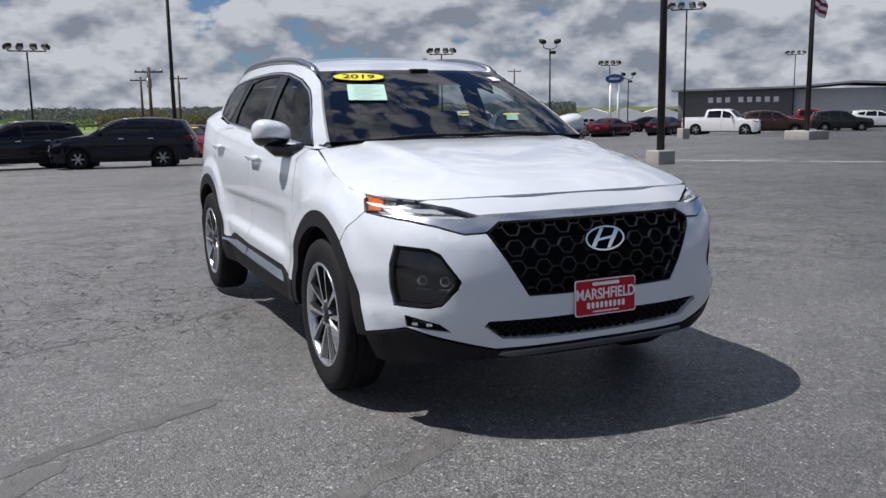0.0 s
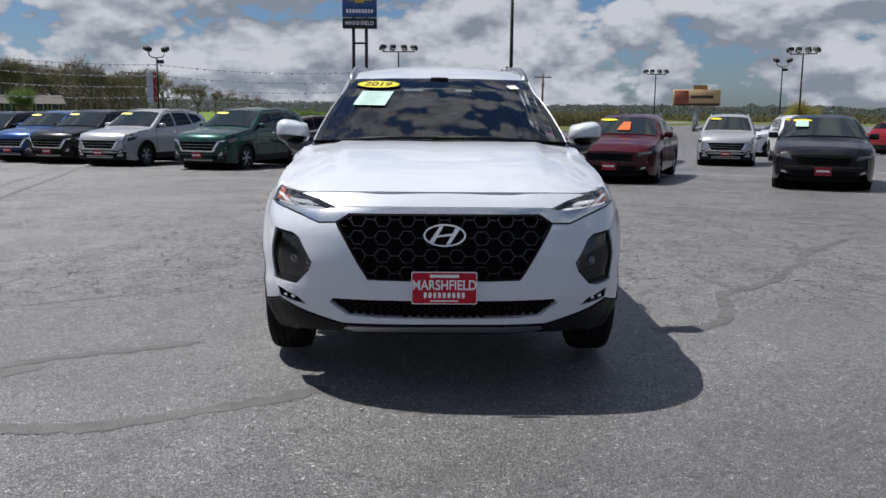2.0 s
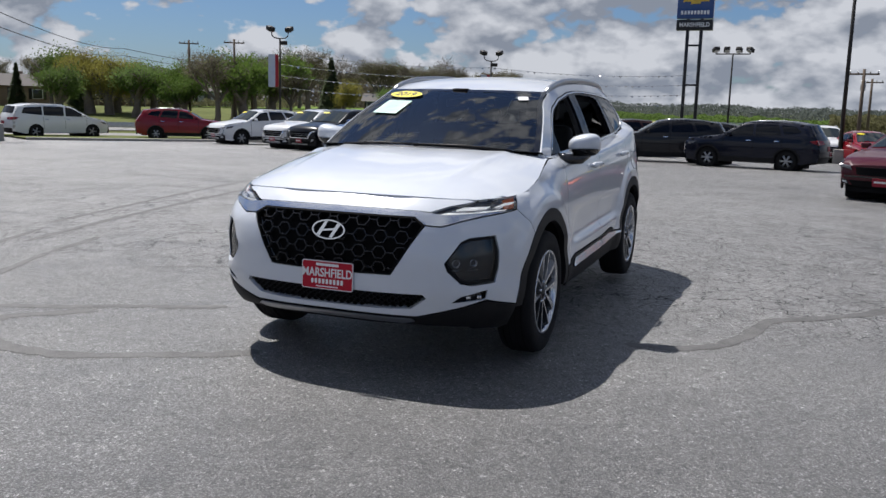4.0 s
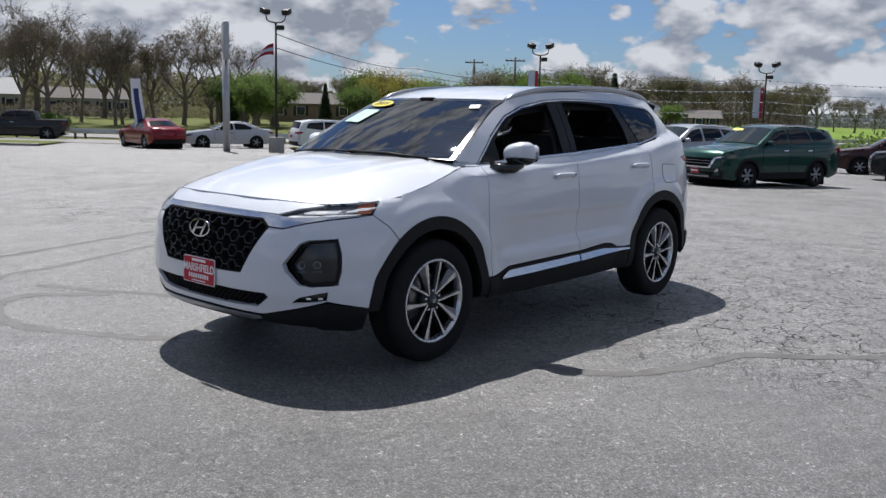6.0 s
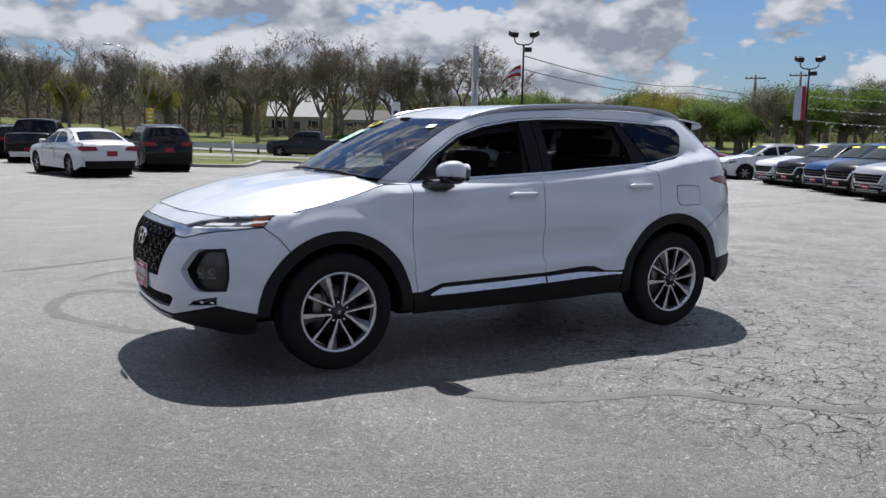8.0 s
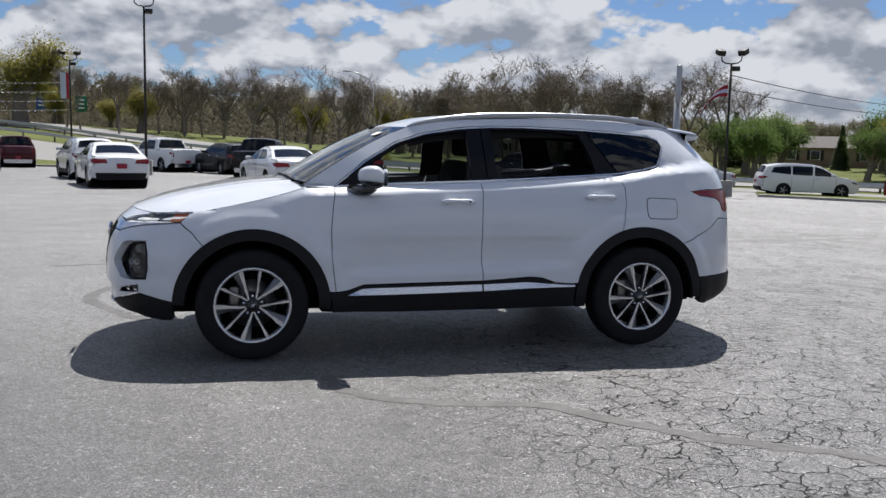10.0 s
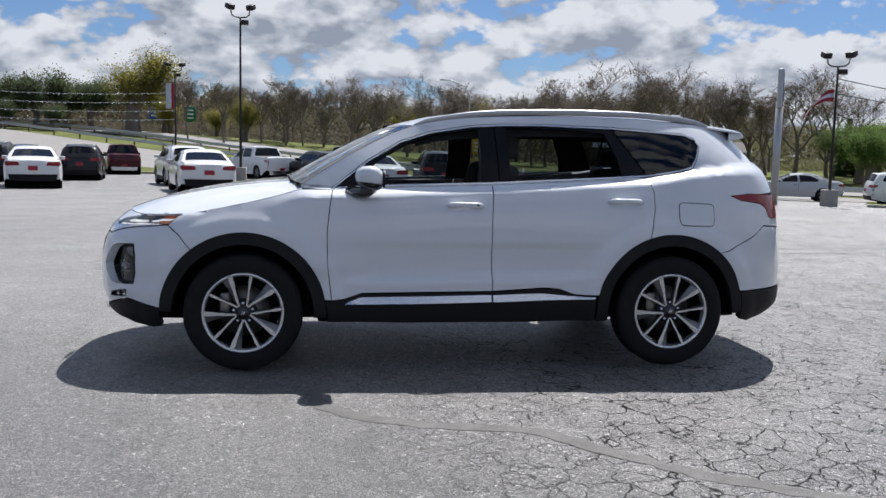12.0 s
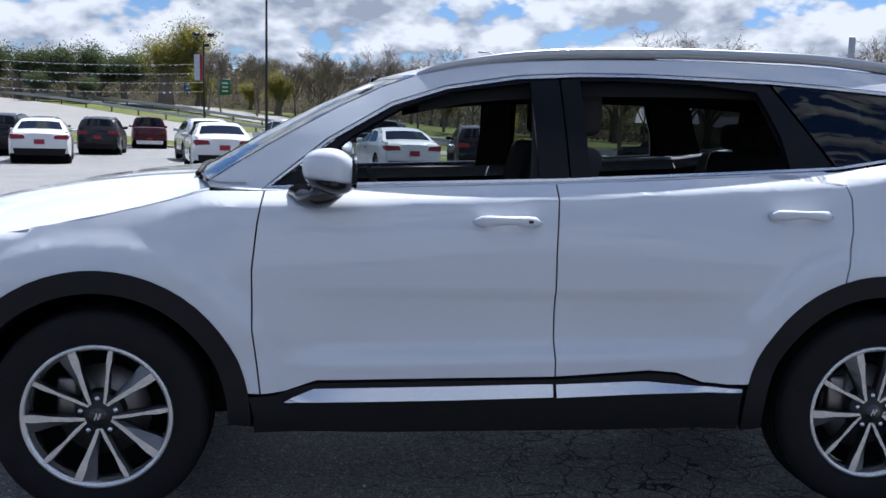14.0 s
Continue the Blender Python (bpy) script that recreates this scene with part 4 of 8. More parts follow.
    for v in bm.verts:
        x, y, z = v.co
        z = min(z, -0.34)
        ex = abs(y) ** 0.75 * (1 if y > 0 else -1)
        ez = -abs(z) ** 0.8
        v.co = Vector((-0.60 + (0.078 if x > 0 else 0.107) * min(x, 0.82), -sg * (0.945 + 0.108 * ex), 1.204 + 0.075 * ez * (1 + 0.12 * ex) + 0.010 * ex - (0.01 * x)))
    part("mirror_base", bm, GLOSSBLACK, fd)
    bm = fill2d(rounded([(-0.092, -0.056), (0.092, -0.056), (0.092, 0.056), (-0.092, 0.056)], 0.04))
    bm.transform(Matrix.Translation((-0.537, -sg * 0.945, 1.207)) @ pose(0, 0, 0, 90, 0, 90 + 8 * sg))
    part("mirror_glass", bm, CHROME, fd, smooth=False)
    # roof rail
    pts = [(x, spline(x, [(-0.31, 1.556), (-0.25, 1.585), (-0.12, 1.616), (0.15, 1.655), (0.43, 1.671), (0.78, 1.680), (1.14, 1.678), (1.5, 1.657), (1.66, 1.632), (1.74, 1.604)])) for x in [-0.31 + 2.05 * k / 26 for k in range(27)]]
    rail = bmesh.new()
    rings = []
    for x, z in pts:
        yb = half_width(x, spline(x, ROOF_EDGE)) - 0.022 - 0.02 * max(0, x - 1.3)
        base = spline(x, ROOF_EDGE) + 0.004
        zt = max(z, base + 0.006)
        lift = base + max(0.0, zt - base - 0.030)
        rings.append([rail.verts.new((x, -sg * (yb + dy), zz)) for dy, zz in ((0.018, lift - 0.01), (0.019, zt - 0.008), (0.012, zt - 0.001), (-0.010, zt), (-0.020, zt - 0.010), (-0.020, lift - 0.01))])
    for r1, r2 in zip(rings, rings[1:]):
        for k in range(6):
            rail.faces.new((r1[k], r1[(k + 1) % 6], r2[(k + 1) % 6], r2[k]))
    rail.faces.new(rings[0])
    rail.faces.new(rings[-1])
    bmesh.ops.recalc_face_normals(rail, faces=rail.faces[:])
    part("roof_rail", rail, SATIN, CAR, "satin silver roof rail")
    # tail lamp
    skin("tail_lamp", loop_xz(TAIL), REDLENS, CAR, sign=sg, off=0.004, depth=0.03, step=(0.05, 0.04), label="red wraparound tail lamp")
    # inner skin that closes the body below the windows
    inner = skin_loop([(-0.90, 0.33), (-0.92, 0.50), (-1.0, 0.70), (-1.10, 0.80), (-1.05, 1.08), (-0.84, 1.105), (0.2, 1.15), (1.2, 1.21), (1.18, 0.84), (1.0, 0.72), (0.90, 0.52), (0.89, 0.33)])
    skin("door_lining", inner, TRIMDARK, CAR, sign=sg, off=-0.05, gap=0, depth=0, step=(0.1, 0.1))
    quarter_in = skin_loop([(1.2, 0.87), (1.2, 1.21), (1.55, 1.27), (1.9, 1.30), (1.95, 1.10), (1.86, 0.80), (1.72, 0.82), (1.55, 0.87), (1.38, 0.885)])
    skin("quarter_lining", quarter_in, TRIMDARK, CAR, sign=sg, off=-0.05, gap=0, depth=0, step=(0.1, 0.1))
    # pillar linings seen through the glass
    for pts in ([(0.10, 1.18), (0.12, 1.55), (0.25, 1.555), (0.28, 1.19)], [(1.09, 1.25), (0.98, 1.54), (1.20, 1.53), (1.32, 1.28)], [(1.50, 1.28), (1.48, 1.53), (1.80, 1.50), (1.90, 1.30)]):
        skin("pillar_lining", skin_loop(pts), TRIMDARK, CAR, sign=sg, off=-0.06, gap=0, depth=0, step=(0.1, 0.1))

# hood
HOOD_Z = [(-2.17, 0.966), (-2.10, 0.992), (-2.02, 1.022), (-1.92, 1.052), (-1.76, 1.090), (-1.6, 1.120), (-1.44, 1.146), (-1.28, 1.165), (-1.0, 1.182)]


def hood_edge(x):
    z = spline(x, TOP) - 0.001
    if x < -1.75:
        z = min(z, knots(x, [(-2.08, 0.946), (-2.0, 0.9555), (-1.88, 0.9675), (-1.75, 0.9745)]))
    low = 0.007 * min(1.0, max(0.0, (-1.45 - x) / 0.2))
    return abs(wrap(s_of("x", x, z), z).y) + 0.6 * low, z - low


bm = bmesh.new()
rows = []


def hood_front(y):
    return wrap(s_of("y", abs(y), 0.957), 0.957).x + 0.004


front_mid, front_end = hood_front(0.0), hood_front(0.70)
for i in range(31):
    t = i / 30
    xe = front_end + (-1.03 - front_end) * t ** 1.4
    xc = front_mid + (-1.03 - front_mid) * t ** 1.4
    yl, zl = hood_edge(xe)
    zc = max(zl, spline(xc, HOOD_Z))
    row = []
    for j in range(65):
        v = -1 + j / 32
        u = math.copysign(abs(v) ** 0.8, v)
        y, q = yl * u, abs(u)
        g = (hood_front(0.70 * u) - front_mid) / (front_end - front_mid)
        x = xc + (xe - xc) * g
        z = zl + (zc - zl) * (1 - q ** 3.2)
        z += 0.021 * max(0.0, 1 - abs(abs(y) - 0.45 - 0.13 * t) / (0.05 if abs(y) > 0.45 + 0.13 * t else 0.16)) ** 1.3 * min(1, max(0, t - 0.24) * 2.2) * (1 - 0.45 * t)
        z -= 0.006 * math.exp(-(y / 0.30) ** 2) * min(1, max(0, t - 0.12) * 2.5)
        row.append(bm.verts.new((x, y, z)))
    rows.append(row)
for r1, r2 in zip(rows, rows[1:]):
    for a, b, c, d in zip(r1, r1[1:], r2[1:], r2):
        bm.faces.new((a, b, c, d))
bmesh.ops.remove_doubles(bm, verts=bm.verts[:], dist=1e-4)
rim_in(bm, 0.014, lambda c: Vector((c.x, c.y, 0.5)))
part("hood", bm, PAINT, CAR, "white creased hood")
# cowl between hood and windscreen
bm = bmesh.new()
rows = []
for x, z in ((-1.045, 1.165), (-1.0, 1.150), (-0.90, 1.150)):
    rows.append([bm.verts.new((x - 0.10 * (1 - (y / 0.8) ** 2), y, z + 0.012 * (1 - (y / 0.8) ** 2))) for y in [-0.78 + 1.56 * k / 12 for k in range(13)]])
for r1, r2 in zip(rows, rows[1:]):
    for a, b, c, d in zip(r1, r1[1:], r2[1:], r2):
        bm.faces.new((a, b, c, d))
part("cowl", bm, BLACK, CAR)


# windscreen and roof
def roof_front(y, ye):
    return -0.31 - 0.13 * (1 - (y / ye) ** 2)


def roof_z(x, y):
    re = spline(max(x, -0.5), ROOF_EDGE)
    ye = half_width(max(x, -0.31), spline(max(x, -0.31), ROOF_EDGE))
    return re + 0.046 * (1 - min(1, abs(y) / ye) ** 2.4)


def screen(inset_by=0.0, off=0.0, t0=0.0, t1=1.0, v0=-1.0, v1=1.0, nt_=16, nv=24):
    bm = bmesh.new()
    rows = []
    for i in range(nt_ + 1):
        t = t0 + (t1 - t0) * i / nt_
        xe = knots(t, [(k / 5, p[0]) for k, p in enumerate(WS_EDGE)])
        ze = knots(t, [(k / 5, p[1]) for k, p in enumerate(WS_EDGE)])
        ye = half_width(xe, ze) - inset_by
        xc = -1.185 + (-0.44 + 1.185) * t
        zc = 1.158 + (roof_z(-0.44, 0) - 1.158) * t + 0.018 * 4 * t * (1 - t)
        row = []
        for j in range(nv + 1):
            v = v0 + (v1 - v0) * j / nv
            q = abs(v) ** 2.2
            row.append(bm.verts.new((xe * q + xc * (1 - q) - off * 0.6, ye * v, ze * q + zc * (1 - q) + off * 0.8)))
        rows.append(row)
    for r1, r2 in zip(rows, rows[1:]):
        for a, b, c, d in zip(r1, r1[1:], r2[1:], r2):
            bm.faces.new((a, b, c, d))
    rim_in(bm, 0.0, lambda c: Vector((c.x + 1, 0, 0.8)))
    return bm


ws = part("windscreen", screen(0.012), SCREEN, CAR, "tinted windscreen")
for v0, v1, t0, t1 in ((-1, -0.955, 0, 1), (0.955, 1, 0, 1), (-0.96, 0.96, 0.945, 1.0), (-0.96, 0.96, 0, 0.04)):
    part("screen_border", screen(0.010, 0.001, t0, t1, v0, v1), GLOSSBLACK, ws)
bm = bmesh.new()
rows = []
for i in range(29):
    t = i / 28
    row = []
    for j in range(25):
        v = -1 + j / 12
        x_here = roof_front(v, 1.0) + (2.0 - roof_front(v, 1.0)) * t
        xe = -0.31 + 2.31 * t
        ye = half_width(xe, spline(xe, ROOF_EDGE)) - 0.002
        row.append(bm.verts.new((x_here, ye * v, roof_z(x_here if abs(v) < 0.98 else xe, ye * v))))
    rows.append(row)
for r1, r2 in zip(rows, rows[1:]):
    for a, b, c, d in zip(r1, r1[1:], r2[1:], r2):
        bm.faces.new((a, b, c, d))
rim_in(bm, 0.012, lambda c: Vector((c.x, 0, 0.8)))
part("roof", bm, PAINT, CAR)
bm = bmesh.new()
rows = []
for i in range(15):
    x = -0.30 + 2.2 * i / 14
    ye = half_width(x, spline(x, ROOF_EDGE)) - 0.03
    crown = [bm.verts.new((x, ye * v, roof_z(x, ye * v) - 0.065)) for v in [-1 + k / 6 for k in range(13)]]
    edge = spline(x, ROOF_EDGE) - 0.135
    rows.append([bm.verts.new((x, -ye - 0.012, edge))] + crown + [bm.verts.new((x, ye + 0.012, edge))])
for r1, r2 in zip(rows, rows[1:]):
    for a, b, c, d in zip(r1, r1[1:], r2[1:], r2):
        bm.faces.new((a, b, c, d))
part("roof_lining", bm, HEADLINER, CAR)
# rear spoiler and tailgate
bm = bmesh.new()
rows = []
for x, dz in ((1.97, 0.002), (2.03, -0.006), (2.075, -0.020), (2.078, -0.034), (2.04, -0.050), (1.96, -0.060)):
    rows.append([bm.verts.new((x - 0.06 * abs(v) ** 3, 0.545 * v, roof_z(1.99, 0.545 * v) + dz)) for v in [-1 + k / 8 for k in range(17)]])
bm.faces.new([r[0] for r in rows])
bm.faces.new([r[-1] for r in rows])
for r1, r2 in zip(rows, rows[1:]):
    for a, b, c, d in zip(r1, r1[1:], r2[1:], r2):
        bm.faces.new((a, b, c, d))
bmesh.ops.recalc_face_normals(bm, faces=bm.faces[:])
part("rear_spoiler", bm, PAINT, CAR)
for nm, z0, z1, mt in (("rear_window", 1.20, 1.52, PRIVACYDARK), ("tailgate", 0.88, 1.20, PAINT), ("rear_bumper_middle", 0.50, 0.88, PAINT), ("rear_valance", 0.28, 0.50, BLACK)):
    bm = bmesh.new()
    rows = []
    for i in range(7):
        z = z0 + (z1 - z0) * i / 6
        end = s_of("x", tail_x(z) - 0.002, z)
        start = s_of("x", min(2.27 if z < 1.2 else 2.20 - (z - 1.2) * 0.62, tail_x(z) - 0.05), z)
        rows.append([bm.verts.new(wrap(start + (end - start) * k / 8, z)) for k in range(9)] + [bm.verts.new(wrap(-(start + (end - start) * k / 8), z)) for k in range(7, -1, -1)])
    for r1, r2 in zip(rows, rows[1:]):
        for a, b, c, d in zip(r1, r1[1:], r2[1:], r2):
            bm.faces.new((a, b, c, d))
    bmesh.ops.recalc_face_normals(bm, faces=bm.faces[:])
    part(nm, bm, mt, CAR)
# underside and engine bay walls that keep light out
part("floor_pan", soft_box((0.02, 0, 0.30), (3.9, 1.22, 0.06), 0.02), DARK, CAR)
part("floor_pan", soft_box((0.0, 0, 0.31), (1.86, 1.66, 0.05), 0.02), DARK, CAR)
part("engine_block", soft_box((-1.55, 0, 0.64), (1.0, 1.10, 0.62), 0.05), DARK, CAR)
part("bulkhead", soft_box((-1.0, 0, 0.70), (0.06, 1.60, 0.74), 0.02), DARK, CAR)
part("load_floor", soft_box((1.75, 0, 0.72), (0.9, 1.2, 0.30), 0.05), TRIMDARK, CAR)
for sgn in (-1, 1):
    part("suspension_arm", soft_box((1.30, sgn * 0.5, 0.30), (0.5, 0.30, 0.06), 0.02), DARK, CAR)

# cabin
part("dashboard", soft_box((-0.78, 0, 1.00), (0.46, 1.46, 0.24), 0.07, 4), TRIMDARK, CAR)
part("instrument_hood", soft_box((-0.66, -0.36, 1.13), (0.20, 0.38, 0.09), 0.035, 4), TRIMDARK, CAR)
part("display", soft_box((-0.62, 0.0, 1.14), (0.03, 0.24, 0.13), 0.01), GLOSSBLACK, CAR)
bm = lathe([(0.182 + 0.015 * math.cos(a), 0.015 * math.sin(a)) for a in [2 * math.pi * k / 8 for k in range(8)]], 32, closed=True)
bm.transform(Matrix.Translation((-0.40, -0.37, 1.02)) @ pose(0, 0, 0, 0, -25, 0) @ pose(0, 0, 0, 0, 0, 90))
wheel_ob = part("steering_wheel", bm, TRIMDARK, CAR)
bm = soft_box((-0.42, -0.37, 1.01), (0.05, 0.15, 0.12), 0.02)
part("wheel_hub", bm, TRIMDARK, wheel_ob)
bm = soft_box((-0.42, -0.37, 1.02), (0.025, 0.34, 0.035), 0.01)
part("wheel_spoke", bm, TRIMDARK, wheel_ob)


def seat(x, y, w, back, rec=14):
    cushion = part("seat_cushion", soft_box((x - 0.18, y, 0.70), (0.52, w, 0.20), 0.06, 4), CLOTH, CAR)
    m = Matrix.Translation((x + 0.10, y, 0.72)) @ pose(0, 0, 0, 0, rec, 0)
    part("backrest", soft_box((0, 0, back / 2), (0.15, w, back), 0.06, 4, m=None), CLOTH, cushion).matrix_local = m
    n = 1 if w < 0.7 else 3
    for k in range(n):
        dy = 0 if n == 1 else (k - 1) * 0.42
        hd = part("headrest", soft_box((0, 0, 0), (0.11, 0.25, 0.19 if n == 1 else 0.13), 0.045, 4), CLOTH, cushion)
        hd.matrix_local = Matrix.Translation((x + 0.10 + (back + 0.11) * math.sin(radians(rec)), y + dy, 0.72 + back + (0.115 if n == 1 else 0.05)))


seat(0.10, -0.38, 0.50, 0.60)
seat(0.10, 0.38, 0.50, 0.60)
seat(1.06, 0.0, 1.26, 0.58, 20)
part("rear_view_mirror", soft_box((-0.44, 0.0, 1.455), (0.03, 0.22, 0.06), 0.012), GLOSSBLACK, CAR)
part("sensor_box", soft_box((-0.40, 0.0, 1.535), (0.14, 0.12, 0.05), 0.015), DARK, CAR)
for a, b in (((-1.10, -0.60, 1.168), (-1.15, 0.05, 1.190)), ((-1.14, 0.02, 1.182), (-1.10, 0.58, 1.172))):
    part("wiper", tube([a, tuple((p + q) / 2 + (0.008 if i == 2 else 0) for i, (p, q) in enumerate(zip(a, b))), b], [0.010, 0.012, 0.006], 6), BLACK, CAR)
# antenna fin
bm = soft_box((1.72, 0, 1.665), (0.17, 0.045, 0.055), 0.014, 3)
for v in bm.verts:
    if v.co.z > 1.67:
        v.co.x = 1.74 + (v.co.x - 1.72) * 0.45
        v.co.y *= 0.4
part("antenna_fin", bm, PAINT, CAR)


# year sticker and price sheet inside the windscreen
def on_screen(v, t, off=0.004):
    xe, ze = knots(t, [(k / 5, p[0]) for k, p in enumerate(WS_EDGE)]), knots(t, [(k / 5, p[1]) for k, p in enumerate(WS_EDGE)])
    ye, xc = half_width(xe, ze) - 0.012, -1.185 + (-0.44 + 1.185) * t
    zc = 1.158 + (roof_z(-0.44, 0) - 1.158) * t + 0.018 * 4 * t * (1 - t)
    q = abs(v) ** 2.2
    return Vector((xe * q + xc * (1 - q) - off * 0.6, ye * v, ze * q + zc * (1 - q) + off * 0.8))


YELLOW = mat("sticker_yellow", (0.86, 0.72, 0.02), rough=0.35, coat=0.4)
INK = mat("sticker_black", (0.01, 0.01, 0.01), rough=0.4)
SHEET = mat("paper_mint", (0.42, 0.62, 0.54), rough=0.6, var=0.04, vscale=20)


def screen_frame(v, t):
    """A pose that lies on the windscreen at a place, its x across the car and its y up the glass."""
    p, a, b = on_screen(v, t, 0.006), on_screen(v - 0.02, t, 0.006), on_screen(v, t + 0.02, 0.006)
    ex = (a - p).normalized()
    ey = (b - p)
    ey = (ey - ex * ey.dot(ex)).normalized()
    ez = ex.cross(ey)
    return Matrix(((ex.x, ey.x, ez.x, p.x), (ex.y, ey.y, ez.y, p.y), (ex.z, ey.z, ez.z, p.z), (0, 0, 0, 1)))


sm = screen_frame(0.665, 0.845)
for k, (w, h, mt, d) in enumerate(((0.150, 0.058, INK, 0.0), (0.144, 0.053, YELLOW, 0.001))):
    bm = fill2d([(w * math.cos(2 * math.pi * i / 40), h * math.sin(2 * math.pi * i / 40)) for i in range(40)])
    stand(bm, 0.001)
    bm.transform(sm @ Matrix.Translation((0, 0, d)))
    part("year_sticker", bm, mt, ws, "yellow oval year sticker" if k else "", smooth=False)
lettering("year_lettering", "2019", 0.082, INK, ws, sm @ Matrix.Translation((0, -0.002, 0.003)), 0.0005, 1.15)
pm = screen_frame(0.655, 0.60)
bm = fill2d([(-0.105, -0.10), (0.105, -0.10), (0.105, 0.10), (-0.105, 0.10)])
stand(bm, 0.0008)
bm.transform(pm)
part("price_sheet", bm, SHEET, ws, "mint green paper sheet", smooth=False)
for k in range(9):
    bar_mark(0.15 - 0.03 * (k % 3), 0.004, -0.01 * (k % 3), 0.078 - 0.02 * k, mat("print_grey", (0.35, 0.45, 0.41), rough=0.6), ws, pm, 0.001, "print_line")
im = screen_frame(-0.80, 0.80)
bm = fill2d([(-0.035, -0.03), (0.035, -0.03), (0.035, 0.03), (-0.035, 0.03)])
stand(bm, 0.0008)
bm.transform(im)
part("inspection_sticker", bm, PLATEWHITE, ws, smooth=False)


# wheels
def build_wheel(parent, x, sg):
    """One alloy wheel, its outer face towards the side that sg picks."""
    root_m = Matrix.Translation((x, -sg * 0.835, HUB_Z)) @ (pose(0, 0, 0) if sg == 1 else pose(0, 0, 0, 0, 0, 180))
    tyre = lathe([(0.235, -0.085), (0.250, -0.098), (0.290, -0.108), (0.330, -0.106), (0.350, -0.098), (0.360, -0.082), (0.364, -0.05), (0.365, 0), (0.364, 0.05), (0.360, 0.082), (0.350, 0.098), (0.33, 0.106), (0.28, 0.108), (0.235, 0.085)], 72)
    wheel = part("wheel", tyre, RUBBER, parent, "alloy wheel with black tyre")
    wheel.matrix_local = root_m
    for yy in (-0.055, -0.02, 0.02, 0.055):
        part("tread_groove", lathe([(0.3665, yy - 0.004), (0.360, yy), (0.3665, yy + 0.004)], 72), DARK, wheel)
    rim = lathe([(0.247, -0.093), (0.252, -0.099), (0.247, -0.103), (0.238, -0.102), (0.231, -0.094), (0.224, -0.07), (0.218, 0.06), (0.235, 0.085)], 64)
    part("rim", rim, ALLOY, wheel, "machined alloy rim")
    part("rim_well", lathe([(0.001, 0.02), (0.12, 0.02), (0.215, 0.03), (0.217, -0.06)], 48), DARK, wheel)
    part("brake_disc", lathe([(0.001, -0.012), (0.08, -0.014), (0.085, -0.004), (0.160, -0.004), (0.160, 0.008)], 40), STEEL, wheel)
    part("caliper", soft_box((-0.115, -0.012, 0.045), (0.07, 0.05, 0.15), 0.015), STEEL, wheel)
    for k in range(10):
        wide = k % 2 == 0
        ang = math.pi / 2 + radians(20 - 36 * k) if wide else math.pi / 2 + radians(20 - 36 * k + 3)
        w0, w1, w2 = (0.0055, 0.0085, 0.0135) if wide else (0.0045, 0.0050, 0.0075)
        rs = [0.045, 0.09, 0.15, 0.20, 0.236]
        ws_ = [w0, w0 + 0.002, w1, (w1 + w2) / 2 + 0.003, w2]
        sw = [0.30, 0.12, 0.02, -0.01, -0.02]
        yf = [-0.082, -0.086, -0.092, -0.096, -0.098]
        bm = bmesh.new()
        rows = []
        for r, w, t, y in zip(rs, ws_, sw, yf):
            a = ang + t * (1 if wide else -1) * 0.8
            c, e = Vector((math.cos(a) * r, 0, math.sin(a) * r)), Vector((-math.sin(a), 0, math.cos(a)))
            rows.append([bm.verts.new(v) for v in (c - e * w * 1.0 + Vector((0, y + 0.035, 0)), c - e * w + Vector((0, y, 0)), c + e * w + Vector((0, y, 0)), c + e * (w + (0.004 + 0.24 * max(0, r - 0.07) if wide else 0.004)) + Vector((0, y + (0.020 if wide else 0.02), 0)), c + e * (w + 0.004 + (0.24 * max(0, r - 0.07) if wide else 0)) + Vector((0, y + 0.045, 0)))])
        for r1, r2 in zip(rows, rows[1:]):
            for q in range(4):
                f = bm.faces.new((r1[q], r1[q + 1], r2[q + 1], r2[q]))
                f.material_index = 0 if q == 1 else 2 if q == 2 else 1
        bm.faces.new([r for r in rows[0]])
        bmesh.ops.recalc_face_normals(bm, faces=bm.faces[:])
        sp = part("spoke", bm, ALLOY, wheel, smooth=False)
        sp.data.materials.append(POCKET)
        sp.data.materials.append(SPOKEGREY)
    part("hub", lathe([(0.001, -0.088), (0.040, -0.088), (0.046, -0.080), (0.075, -0.072), (0.082, -0.06), (0.085, -0.03)], 32), POCKET, wheel)
    part("centre_cap", lathe([(0.001, -0.0935), (0.026, -0.0925), (0.031, -0.086)], 24), GLOSSBLACK, wheel)
    for dx, rot in ((-0.006, 20), (0.006, 20), (0.0, -70)):
        bm = soft_box((0, 0, 0), (0.005 if rot == 20 else 0.016, 0.003, 0.026 if rot == 20 else 0.005), 0.001)
        bm.transform(Matrix.Translation((dx, -0.0945, 0)) @ pose(0, 0, 0, 0, 22, 0))
        part("cap_mark", bm, ALLOY, wheel)
    for k in range(5):
        a = math.pi / 2 + radians(2 + 72 * k)
        nut = lathe([(0.001, -0.088), (0.008, -0.087), (0.010, -0.082), (0.011, -0.06)], 8)
        nut.transform(Matrix.Translation((math.cos(a) * 0.060, 0, math.sin(a) * 0.060)))
        part("lug_nut", nut, CHROME, wheel)


for wx in (WHEEL_F, WHEEL_R):
    for sg in (1, -1):
        build_wheel(CAR, wx, sg)

